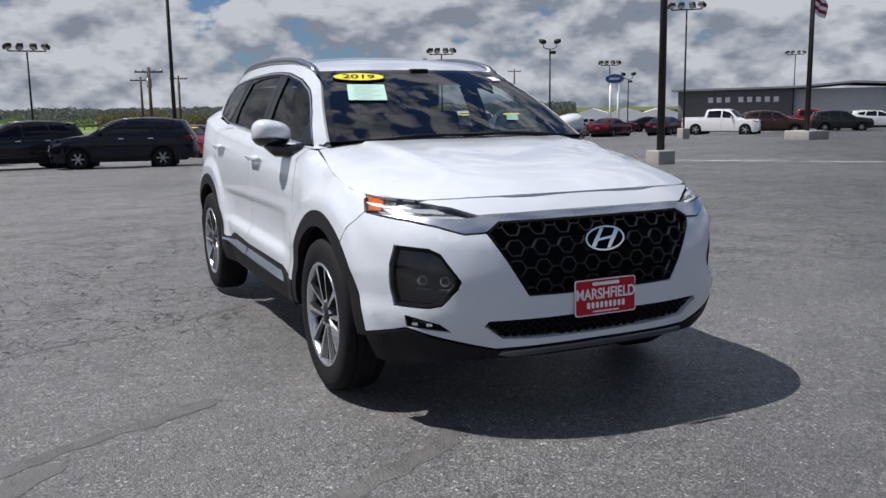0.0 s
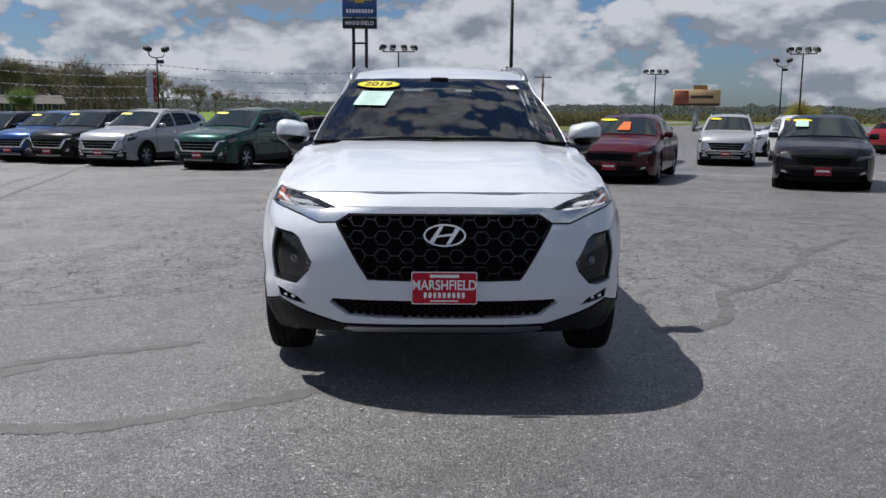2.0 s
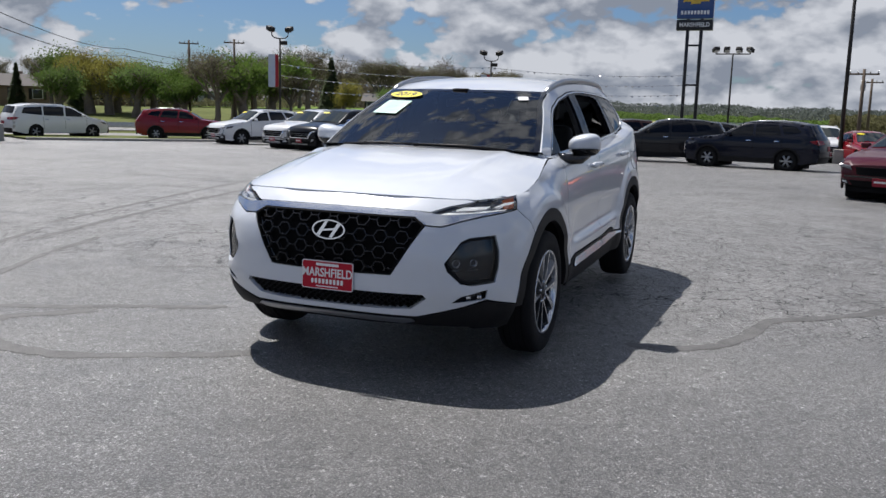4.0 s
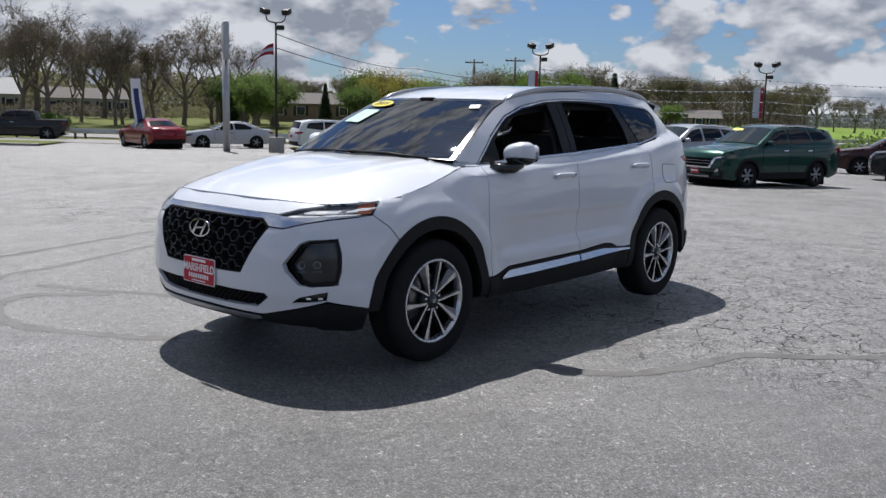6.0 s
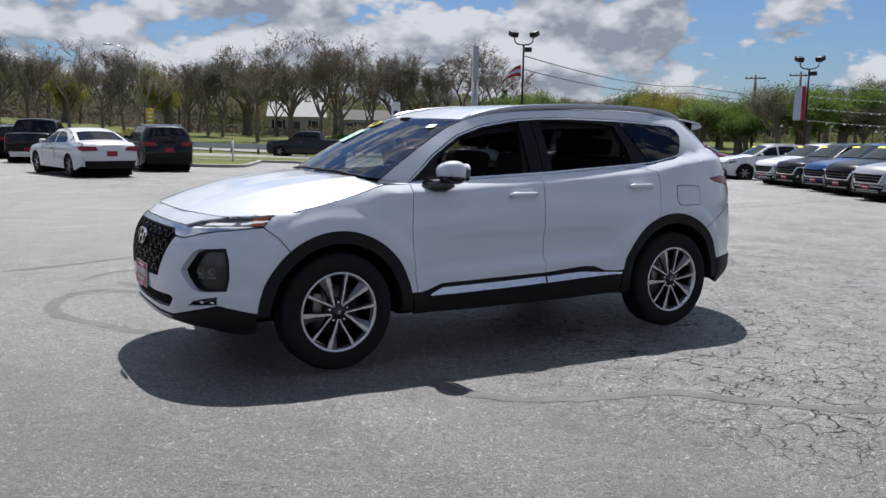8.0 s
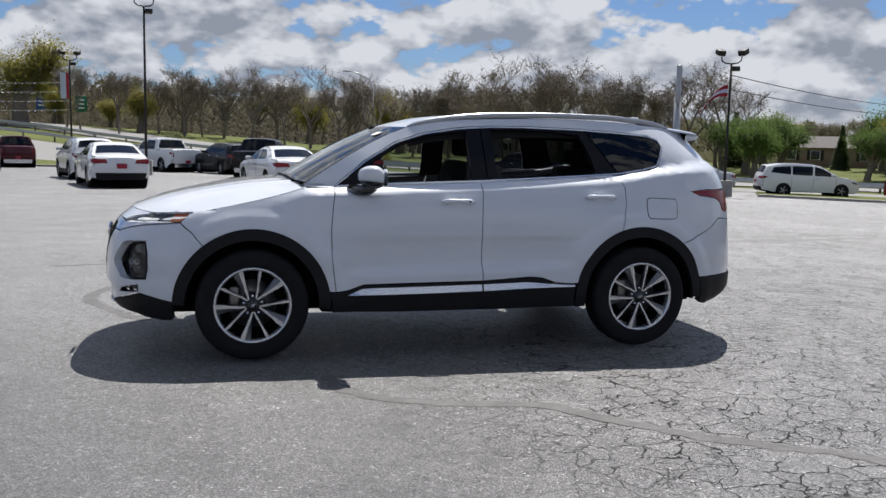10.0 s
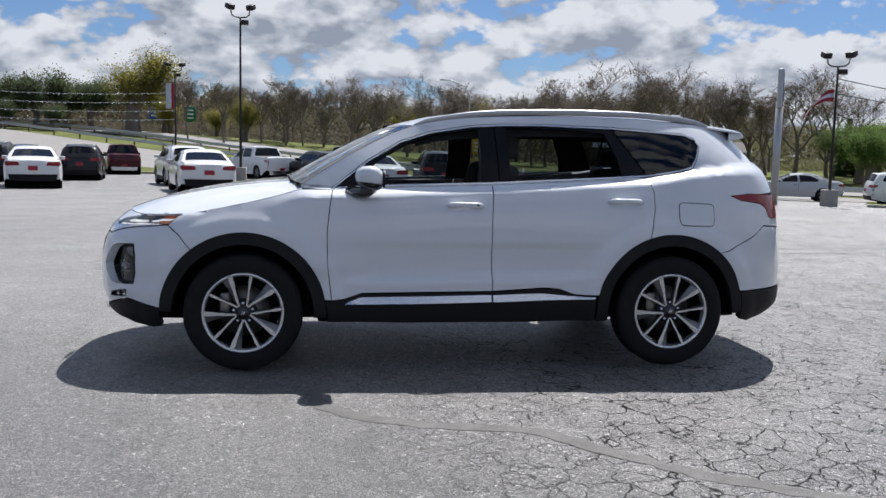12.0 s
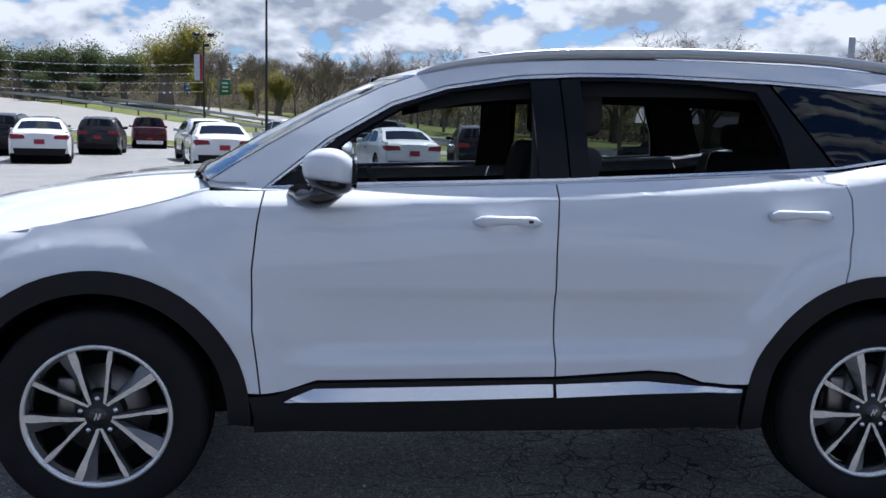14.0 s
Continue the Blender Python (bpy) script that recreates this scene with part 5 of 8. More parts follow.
# ---- other vehicles ----
CARGLASS = mat("car_window", (0.006, 0.007, 0.010), rough=0.05, spec=0.35)
CARSCREEN = mat("car_windscreen", (0.022, 0.028, 0.028), rough=0.04, spec=0.35, ior=1.5)
LOTPLATE = mat("lot_plate_red", (0.30, 0.012, 0.03), rough=0.5, var=0.3, vscale=30)
LAMPSMOKED = mat("car_lamp_smoked", (0.05, 0.05, 0.055), rough=0.12, coat=1.0)
LAMPCLEAR = mat("car_lamp", (0.55, 0.57, 0.60), rough=0.12, metal=0.4, coat=1.0)
RIMGREY = mat("plain_rim", (0.40, 0.41, 0.42), rough=0.3, metal=0.8)
PLAINTYRE = mat("plain_tyre", (0.012, 0.012, 0.012), rough=0.8, spec=0.2)
PAINTS = {}
for nm, col in {"white": (0.68, 0.69, 0.70), "silver": (0.42, 0.43, 0.44), "black": (0.004, 0.004, 0.005), "navy": (0.004, 0.006, 0.016), "dark_grey": (0.016, 0.016, 0.018),
                "green": (0.005, 0.045, 0.034), "maroon": (0.055, 0.004, 0.010), "red": (0.19, 0.005, 0.010), "blue": (0.012, 0.05, 0.17), "brown": (0.045, 0.020, 0.018), "grey": (0.06, 0.064, 0.068)}.items():
    PAINTS[nm] = mat("car_paint_" + nm, col, rough=0.3, spec=0.12, coat=0.5 if nm in ("black", "navy", "dark_grey", "maroon", "brown") else 0.85, metal=0.35 if nm in ("silver", "green", "blue", "grey") else 0.0, var=0.02, vscale=2)

KINDS = {
    "suv": dict(wb=2.72, w=1.84, r=0.345, belt=1.13, h=1.665, clad=True, rails=True,
                top=[(-2.31, 0.60), (-2.30, 0.82), (-2.20, 0.96), (-1.7, 1.05), (-1.05, 1.13), (-0.28, 1.575), (0.05, 1.635), (0.7, 1.665), (1.4, 1.635), (1.93, 1.56), (2.13, 1.25), (2.26, 1.06), (2.31, 0.9), (2.33, 0.58), (2.26, 0.36)],
                ws=(4, 5), rw=(9, 10), panes=[[(-0.90, 1.145), (-0.29, 1.51), (0.08, 1.58), (0.11, 1.175)], [(0.20, 1.18), (0.17, 1.59), (0.92, 1.575), (1.08, 1.225)], [(1.16, 1.24), (1.02, 1.57), (1.52, 1.52), (1.72, 1.34)]]),
    "sedan": dict(wb=2.95, w=1.88, r=0.345, belt=0.98, h=1.465, clad=False, rails=False,
                  top=[(-2.42, 0.52), (-2.42, 0.70), (-2.28, 0.83), (-1.6, 0.94), (-0.98, 1.00), (-0.12, 1.395), (0.3, 1.455), (0.75, 1.455), (1.2, 1.36), (1.86, 1.08), (2.30, 1.05), (2.42, 0.95), (2.45, 0.6), (2.36, 0.36)],
                  ws=(4, 5), rw=(8, 9), panes=[[(-0.80, 1.01), (-0.12, 1.335), (0.20, 1.385), (0.24, 1.03)], [(0.33, 1.035), (0.29, 1.39), (0.85, 1.36), (1.25, 1.16), (1.22, 1.06)]]),
    "pickup": dict(wb=3.70, w=2.05, r=0.40, belt=1.25, h=1.90, clad=False, rails=False,
                   top=[(-2.88, 0.65), (-2.88, 0.98), (-2.74, 1.14), (-1.9, 1.20), (-1.30, 1.25), (-0.70, 1.79), (-0.35, 1.88), (0.6, 1.90), (1.02, 1.84), (1.16, 1.30), (1.9, 1.285), (2.84, 1.29), (2.90, 1.25), (2.93, 0.75), (2.86, 0.55)],
                   ws=(4, 5), rw=(8, 9), panes=[[(-1.12, 1.27), (-0.68, 1.70), (-0.20, 1.80), (-0.18, 1.28)], [(-0.08, 1.28), (-0.10, 1.81), (0.85, 1.78), (0.95, 1.29)]]),
    "minivan": dict(wb=3.00, w=1.99, r=0.345, belt=1.10, h=1.735, clad=False, rails=True,
                    top=[(-2.50, 0.55), (-2.49, 0.76), (-2.36, 0.90), (-1.95, 1.0), (-1.48, 1.08), (-0.55, 1.60), (-0.1, 1.70), (0.8, 1.735), (1.7, 1.70), (2.25, 1.62), (2.45, 1.20), (2.53, 1.0), (2.56, 0.6), (2.48, 0.36)],
                    ws=(4, 5), rw=(9, 10), panes=[[(-1.25, 1.11), (-0.55, 1.53), (-0.18, 1.61), (-0.14, 1.13)], [(-0.04, 1.14), (-0.08, 1.62), (0.98, 1.63), (1.0, 1.17)], [(1.08, 1.18), (1.06, 1.62), (1.95, 1.57), (2.12, 1.28)]]),
}


def build_vehicle(kind):
    """One plain road vehicle with its nose towards -x, standing on z = 0; returns its root. Painted parts take their colour later."""
    k = KINDS[kind]
    top, W, H, belt, r = k["top"], k["w"] / 2, k["h"], k["belt"], k["r"]
    xf, xr = top[0][0], top[-2][0]
    fx, rx = -k["wb"] / 2 - (0.06 if kind != "sedan" else -0.02), k["wb"] / 2 - (0.06 if kind != "sedan" else -0.02)

    upper = [p for p in top if p[1] > 0.7]
    upper = [p for i, p in enumerate(upper) if i == 0 or p[0] > upper[i - 1][0] + 0.02]

    def half(x, z):
        """Half the width at a place: rounded in plan at both ends and in over the shoulder to the top line."""
        edge = max(0.0, 1 - (knots(x, upper) - z) / 0.13)
        e = 1 - 0.17 * max(0.0, (xf + 0.75 - x) / 0.75) ** 2.6 - 0.13 * max(0.0, (x - xr + 0.6) / 0.6) ** 2.6
        if z < belt:
            t = 1 - 0.045 * max(0, (z - 0.72) / (belt - 0.72)) ** 2 - 0.035 * max(0, (0.6 - z) / 0.4) ** 2
        else:
            bed = kind == "pickup" and x > 1.1
            t = 0.955 - (0.0 if bed else {"sedan": 0.27, "suv": 0.225}.get(kind, 0.19) * ((z - belt) / (H - belt)) ** 1.15)
        return W * e * t - 0.050 * edge ** 2

    dense = []
    for a, b in zip(top, top[1:]):
        n = max(1, int(math.dist(a, b) / 0.14))
        dense += [(a[0] + (b[0] - a[0]) * i / n, a[1] + (b[1] - a[1]) * i / n) for i in range(n)]
    dense.append(top[-1])
    ra = r * 1.14
    bottom = [(rx + ra + 0.12, 0.24)] + arc(rx, r, ra, -12, 192, 18) + arc(fx, r, ra, -12, 192, 18) + [(fx - ra - 0.10, 0.22), (xf + 0.10, 0.26), (xf + 0.02, 0.36)]
    outline = dense + bottom
    root = new("vehicle")
    bm = bmesh.new()
    for sg in (-1, 1):
        s = fill2d(outline)
        slice2d(s, 0.16, 0.10)
        for v in s.verts:
            x, z = v.co.x, v.co.y
            v.co = Vector((x, sg * half(x, z), z))
        s.normal_update()
        if sum(f.normal.y * sg * f.calc_area() for f in s.faces) < 0:
            bmesh.ops.reverse_faces(s, faces=s.faces[:])
        me = bpy.data.meshes.new("side")
        s.to_mesh(me)
        s.free()
        bm.from_mesh(me)
        bpy.data.meshes.remove(me)

    def across(pts, off=0.0, v0=-1.0, v1=1.0, n=14, target=None):
        """A skin across the car over a stretch of its outline."""
        b = target or bmesh.new()
        rows = []
        for i, (x, z) in enumerate(pts):
            p, q = pts[max(0, i - 1)], pts[min(len(pts) - 1, i + 1)]
            d = Vector((q[0] - p[0], q[1] - p[1])).normalized()
            nx, nz = -d.y, d.x
            row = []
            for j in range(n + 1):
                v = v0 + (v1 - v0) * j / n
                bulge = 0.030 * (1 - v ** 4) + (0.012 + 0.10 * abs(nx) ** 2) * (1 - v * v) + off
                row.append(b.verts.new((x + nx * bulge, half(x, z) * v, z + nz * bulge)))
            rows.append(row)
        for r1, r2 in zip(rows, rows[1:]):
            for a, c, d_, e in zip(r1, r1[1:], r2[1:], r2):
                b.faces.new((a, c, d_, e))
        return b

    across([(xf + 0.02, 0.36)] + dense, target=bm)
    bmesh.ops.remove_doubles(bm, verts=bm.verts[:], dist=0.002)
    for e in bm.edges:
        if len(e.link_faces) == 2 and e.calc_face_angle(0) > radians(48):
            e.smooth = False
    part("body", bm, PAINTS["white"], root)

    def between(i, j, m0, m1):
        a, b = top[i], top[j]
        return [(a[0] + (b[0] - a[0]) * t, a[1] + (b[1] - a[1]) * t) for t in [m0 + (m1 - m0) * s / 5 for s in range(6)]]

    part("windscreen", across(between(*k["ws"], 0.05, 0.97), 0.006, -0.92, 0.92), CARSCREEN, root)
    part("rear_window", across(between(*k["rw"], 0.08, 0.92), 0.006, -0.86, 0.86), CARGLASS, root)

    def on_side(poly, off, sg, material, name, parent=root, label=""):
        b = fill2d(poly)
        slice2d(b, 0.2, 0.1)
        for v in b.verts:
            x, z = v.co.x, v.co.y
            v.co = Vector((x, sg * (half(x, z) + off), z))
        rim_in(b, 0.008, lambda c: Vector((c.x, 0, c.z - 0.2)))
        return part(name, b, material, parent, label)

    def nose(z):
        return knots(z, sorted([(p[1], p[0]) for p in top[:4]] + [(0.30, xf + 0.05)]))

    def tail(z):
        return knots(z, sorted([(p[1], p[0]) for p in top[k["rw"][1]:]] + [(0.30, xr - 0.08)]))

    def on_end(poly, off, rear, material, name, parent=root):
        b = fill2d(poly)
        slice2d(b, 0.12, 0.1)
        for v in b.verts:
            y, z = v.co.x, v.co.y
            x0 = tail(z) if rear else nose(z)
            u = min(1.0, abs(y) / half(x0, z))
            v.co = Vector((x0 + (1 if rear else -1) * (0.030 * (1 - u ** 4) + 0.110 * (1 - u * u) + off), y, z))
        rim_in(b, 0.03, lambda c: Vector((0, 0, 0.7)))
        return part(name, b, material, parent)

    def both(poly):
        return (poly, [(-y, z) for y, z in poly])

    zf = top[1][1]
    grille = {"suv": [(-0.60, zf - 0.02), (0.60, zf - 0.02), (0.46, zf - 0.25), (-0.46, zf - 0.25)], "sedan": [(-0.50, zf), (0.50, zf), (0.46, zf - 0.15), (-0.46, zf - 0.15)],
              "pickup": [(-0.66, zf + 0.06), (0.66, zf + 0.06), (0.60, zf - 0.30), (-0.60, zf - 0.30)], "minivan": [(-0.45, zf), (0.45, zf), (0.38, zf - 0.14), (-0.38, zf - 0.14)]}[kind]
    g = on_end(grille, 0.014, False, DARK, "grille")
    zl, zh = min(p[1] for p in grille), max(p[1] for p in grille)
    if kind == "suv":
        w0, w1 = 0.66, 0.50
        on_end([(-w0, zh + 0.01), (-w0 + 0.07, zh + 0.01), (-w1 + 0.05, zl + 0.005), (w1 - 0.05, zl + 0.005), (w0 - 0.07, zh + 0.01), (w0, zh + 0.01), (w1, zl - 0.035), (-w1, zl - 0.035)], 0.022, False, CHROME, "grille_surround", g)
        for t in (0.36, 0.68):
            z, w = zl + (zh - zl) * t, 0.43 + 0.13 * t
            on_end([(-w, z - 0.005), (w, z - 0.005), (w, z + 0.005), (-w, z + 0.005)], 0.020, False, RIMGREY, "grille_bar", g)
        on_end([(-0.84, 0.47), (-0.5, 0.52), (0.5, 0.52), (0.84, 0.47), (0.80, 0.25), (-0.80, 0.25)], 0.010, False, BLACK, "bumper_cladding")
    elif kind == "pickup":
        for t in (0.0, 0.5, 1.0):
            z = zl + (zh - zl) * t
            on_end([(-0.62, z - 0.012), (0.62, z - 0.012), (0.62, z + 0.012), (-0.62, z + 0.012)], 0.026, False, CHROME, "grille_bar", g)
    elif kind == "sedan":
        on_end([(-0.72, 0.30), (0.72, 0.30), (0.60, 0.225), (-0.60, 0.225)], 0.014, False, DARK, "chin")
    on_end([(-0.62, 0.44), (0.62, 0.44), (0.52, 0.32), (-0.52, 0.32)], 0.020, False, DARK, "lower_intake")
    for poly in both([(0.56, zf - 0.06), (0.80 * W / 0.92, zf - 0.01), (0.84 * W / 0.92, zf + 0.05), (0.60, zf + 0.02)]):
        lamp = on_end(poly, 0.016, False, LAMPSMOKED, "headlight")
        if kind != "sedan":
            mid = (sum(p[0] for p in poly) / 4, sum(p[1] for p in poly) / 4)
            on_end([(mid[0] + (y - mid[0]) * 0.6, mid[1] + (z - mid[1]) * 0.5) for y, z in poly], 0.024, False, LAMPCLEAR, "lamp_bowl", lamp)
    if kind in ("suv", "sedan"):
        for poly in both([(0.56, 0.40), (0.74, 0.44), (0.76, 0.56), (0.66, 0.55)] if kind == "suv" else [(0.60, 0.34), (0.78, 0.38), (0.78, 0.46), (0.66, 0.44)]):
            bez = on_end(poly, 0.020, False, BLACK, "lamp_bezel")
            on_end(inset(poly, 0.025), 0.028, False, LAMPCLEAR, "fog_lamp", bez)
        for z0, z1, w in (((0.30, 0.335, 0.44),) if kind == "suv" else ((0.50, 0.53, 0.72),)):
            on_end([(-w, z0), (w, z0), (w, z1), (-w, z1)], 0.020, False, RIMGREY if kind == "suv" else GLOSSBLACK, "bumper_strip")
    zt = {"suv": 1.02, "sedan": 0.90, "pickup": 1.08, "minivan": 1.02}[kind]
    for poly in both([(0.42 if kind != "pickup" else 0.80, zt - 0.07), (0.84, zt - 0.09 if kind != "pickup" else zt - 0.28), (0.86, zt + 0.07), (0.46 if kind != "pickup" else 0.82, zt + 0.05)]):
        on_end(poly, 0.010, True, REDLENS, "tail_lamp")
    for sg in (-1, 1):
        xt = tail(zt)
        on_side([(xt - 0.26, zt + 0.03), (xt - 0.06, zt + 0.07), (xt - 0.03, zt - 0.08), (xt - 0.12, zt - 0.05)], 0.006, sg, REDLENS, "tail_lamp_side")
        xh = nose(zf)
        on_side([(xh + 0.10, zf - 0.05), (xh + 0.13, zf + 0.05), (xh + 0.48, zf + 0.10), (xh + 0.36, zf + 0.01)], 0.006, sg, LAMPSMOKED, "headlight_side")
        for p in k["panes"]:
            on_side(rounded(p, 0.05, 2), 0.006, sg, CARGLASS, "window_pane")
        if k["clad"]:
            for cx in (fx, rx):
                on_side(arc(cx, r, ra + 0.07, -5, 185, 16) + arc(cx, r, ra, 185, -5, 16), 0.008, sg, BLACK, "arch_trim")
            on_side([(fx + ra, 0.42), (rx - ra, 0.42), (rx - ra, 0.24), (fx + ra, 0.24)], 0.008, sg, BLACK, "sill_cladding")
        # door gaps and handles
        gaps = [p[0][0] if i == 0 else (k["panes"][i - 1][-1][0] + p[0][0]) / 2 for i, p in enumerate(k["panes"])]
        for gx in gaps[: 3]:
            on_side([(gx - 0.006, 0.45), (gx + 0.006, 0.45), (gx + 0.006, belt), (gx - 0.006, belt)], 0.003, sg, DARK, "door_gap")
        for gx in gaps[1:3]:
            on_side([(gx - 0.26, belt - 0.14), (gx - 0.08, belt - 0.135), (gx - 0.08, belt - 0.105), (gx - 0.26, belt - 0.11)], 0.025, sg, CHROME if kind != "sedan" else BLACK, "door_handle")
        mx, my = k["panes"][0][0][0] + 0.22, W
        bmx = soft_box((mx, sg * (my + 0.04), belt + 0.08), (0.10, 0.20, 0.125), 0.045, 3)
        part("door_mirror", bmx, PAINTS["white"], root)
        if k["rails"]:
            rail_pts = [(x, sg * (half(x, H - 0.04) - 0.03), knots(x, top[5:10]) + 0.035) for x in (-0.1, 0.2, 0.7, 1.2, 1.6)]
            part("roof_rail", tube(rail_pts, [0.012, 0.018, 0.018, 0.018, 0.012], 6), RIMGREY, root)
    on_end([(-0.78, 0.52), (0.78, 0.52), (0.74, 0.30), (-0.74, 0.30)], 0.012, True, CHROME if kind == "pickup" else BLACK, "rear_bumper")
    plate = [(-0.155, zl - 0.20), (0.155, zl - 0.20), (0.155, zl - 0.05), (-0.155, zl - 0.05)]
    dp = on_end(plate, 0.034, False, LOTPLATE, "dealer_plate")
    on_end([(-0.12, zl - 0.135), (0.12, zl - 0.135), (0.12, zl - 0.10), (-0.12, zl - 0.10)], 0.040, False, PLATEWHITE, "plain_bar", dp)
    pr = 0.80 if kind in ("suv", "minivan") else 0.74 if kind == "sedan" else 0.62
    on_end([(-0.155, pr - 0.075), (0.155, pr - 0.075), (0.155, pr + 0.075), (-0.155, pr + 0.075)], 0.02, True, LOTPLATE, "dealer_plate")
    if kind == "pickup":
        part("bed_floor", soft_box((2.0, 0, 1.18), (1.62, 1.66, 0.03), 0.01), BLACK, root)
    # wheels
    tyre = lathe([(r * 0.66, -0.09), (r * 0.8, -0.11), (r * 0.95, -0.10), (r, -0.075), (r, 0.075), (r * 0.95, 0.10), (r * 0.66, 0.09)], 32)
    rim = lathe([(r * 0.68, -0.10), (r * 0.66, -0.104), (r * 0.61, -0.095), (r * 0.58, -0.02), (0.001, -0.02)], 32)
    spoke = bmesh.new()
    for s in range(5 if kind != "suv" else 6):
        for d in (-0.11, 0.11):
            a = 2 * math.pi * s / (5 if kind != "suv" else 6) + d
            m = Matrix.Rotation(a, 4, "Y")
            add_box(spoke, (r * 0.34, -0.085, 0), (r * 0.56, 0.02, 0.030), m)
    bmesh.ops.recalc_face_normals(spoke, faces=spoke.faces[:])
    hub = lathe([(0.001, -0.10), (r * 0.16, -0.098), (r * 0.2, -0.08)], 16)
    meshes = []
    for b, mt in ((tyre, PLAINTYRE), (rim, POCKET), (spoke, RIMGREY), (hub, RIMGREY)):
        me = bpy.data.meshes.new("wheel_part")
        b.to_mesh(me)
        b.free()
        me.shade_smooth()
        me.materials.append(mt)
        meshes.append(me)
    for cx in (fx, rx):
        for sg in (-1, 1):
            wm = new("wheel", meshes[0])
            wm.parent = root
            wm.matrix_local = Matrix.Translation((cx, sg * (W - 0.12), r)) @ (pose(0, 0, 0) if sg < 0 else pose(0, 0, 0, 0, 0, 180))
            for nm, me in zip(("rim", "spokes", "hub_cap"), meshes[1:]):
                o = new(nm, me)
                o.parent = wm
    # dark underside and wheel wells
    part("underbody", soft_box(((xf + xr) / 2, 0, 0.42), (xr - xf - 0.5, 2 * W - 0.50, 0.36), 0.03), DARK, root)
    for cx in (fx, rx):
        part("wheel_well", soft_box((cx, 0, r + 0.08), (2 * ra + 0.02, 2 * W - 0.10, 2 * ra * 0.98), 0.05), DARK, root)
    if kind in ("suv", "sedan"):
        b = fill2d([(0.20 * math.cos(2 * math.pi * i / 20), 0.06 * math.sin(2 * math.pi * i / 20)) for i in range(20)])
        a, c = top[k["ws"][0]], top[k["ws"][1]]
        t = 0.82
        x, z = a[0] + (c[0] - a[0]) * t, a[1] + (c[1] - a[1]) * t
        ang = math.degrees(math.atan2(c[1] - a[1], c[0] - a[0]))
        b.transform(Matrix.Translation((x - 0.05, 0.42, z + 0.055)) @ pose(0, 0, 0, ang, 0, -90))
        part("year_sticker", b, YELLOW, root)
    return root


LABELS = {"white": "white", "silver": "silver", "black": "gloss black", "navy": "dark navy", "dark_grey": "dark grey", "green": "dark metallic green", "maroon": "deep maroon", "red": "bright red", "blue": "metallic blue", "brown": "dark brown", "grey": "slate grey"}
NAMES = {"suv": ("parked_suv", "SUV with dark windows parked on the lot"), "sedan": ("parked_sedan", "four-door sedan parked on the lot"), "pickup": ("pickup_truck", "crew-cab pickup truck parked on asphalt"), "minivan": ("minivan", "minivan with dark windows parked on asphalt")}
PARKED = [
    ("suv", 19.4, 5.3, 160, "green"), ("suv", 21.4, 8.7, 162, "silver"), ("suv", 23.2, 11.0, 164, "black"), ("suv", 24.5, 12.8, 164, "blue"), ("suv", 26.3, 15.4, 164, "black"), ("suv", 27.5, 17.4, 164, "white"), ("suv", 30.6, 22.4, 155, "white"),
    ("suv", 33.0, 28.8, -57, "red"), ("suv", 27.0, -0.9, 77, "navy"), ("suv", 29.4, 2.6, 100, "dark_grey"), ("suv", 38.4, 2.4, 95, "black"), ("suv", 35.0, 5.6, 110, "brown"), ("suv", 39.5, -3.4, 185, "white"), ("sedan", 37.0, -5.2, 195, "red"),
    ("sedan", 12.7, -8.55, 157, "black"), ("sedan", 14.5, -4.75, 158, "maroon"), ("suv", 24.0, -10.4, 160, "silver"), ("suv", 24.8, -13.3, 165, "white"), ("suv", 25.6, -7.8, 165, "dark_grey"),
    ("suv", 38.0, -24.9, -75, "red"), ("suv", 33.5, -16.5, 100, "white"), ("sedan", 57.3, -39.2, -60, "black"), ("sedan", 56.0, -36.5, -60, "white"), ("sedan", 53.0, -40.2, -60, "maroon"), ("sedan", 51.3, -44.4, -60, "navy"), ("sedan", 49.0, -33.0, -60, "silver"),
    ("pickup", 46.0, -45.4, -150, "white"), ("suv", 43.2, -47.6, -132, "brown"), ("pickup", 51.1, -60.1, -140, "red"), ("suv", 46.0, -57.8, -130, "dark_grey"), ("suv", 46.3, -62.4, -130, "white"),
    ("sedan", 70.3, -50.2, -120, "silver"), ("sedan", 67.5, -51.0, -120, "maroon"), ("sedan", 67.1, -55.6, -120, "black"),
    ("pickup", 20.8, 55.9, 146, "dark_grey"), ("sedan", 18.9, 36.4, 80, "red"), ("sedan", 0.7, 24.6, 102, "white"), ("suv", 3.9, 28.4, 88, "black"), ("pickup", 0.9, 38.5, 75, "black"),
    ("sedan", -11.3, 28.0, 106, "white"), ("suv", -12.2, 38.6, 100, "dark_grey"), ("pickup", -13.5, 53.5, 104, "maroon"), ("sedan", -5.0, 25.4, 104, "white"), ("suv", -6.7, 32.8, 107, "white"), ("pickup", -4.4, 47.5, 120, "white"),
    ("minivan", 29.6, 34.4, -20, "white"), ("suv", -0.9, 43.8, 115, "black"), ("sedan", 1.9, 38.2, 100, "silver"), ("suv", -14.8, 34.5, 98, "black"), ("suv", -16.6, 44.3, 98, "grey"), ("sedan", 24.3, 37.6, 155, "silver"),
]
CARDS = {"maroon": mat("card_orange", (0.80, 0.13, 0.025), rough=0.5), "black": mat("card_mint", (0.40, 0.60, 0.52), rough=0.6)}
masters = {}
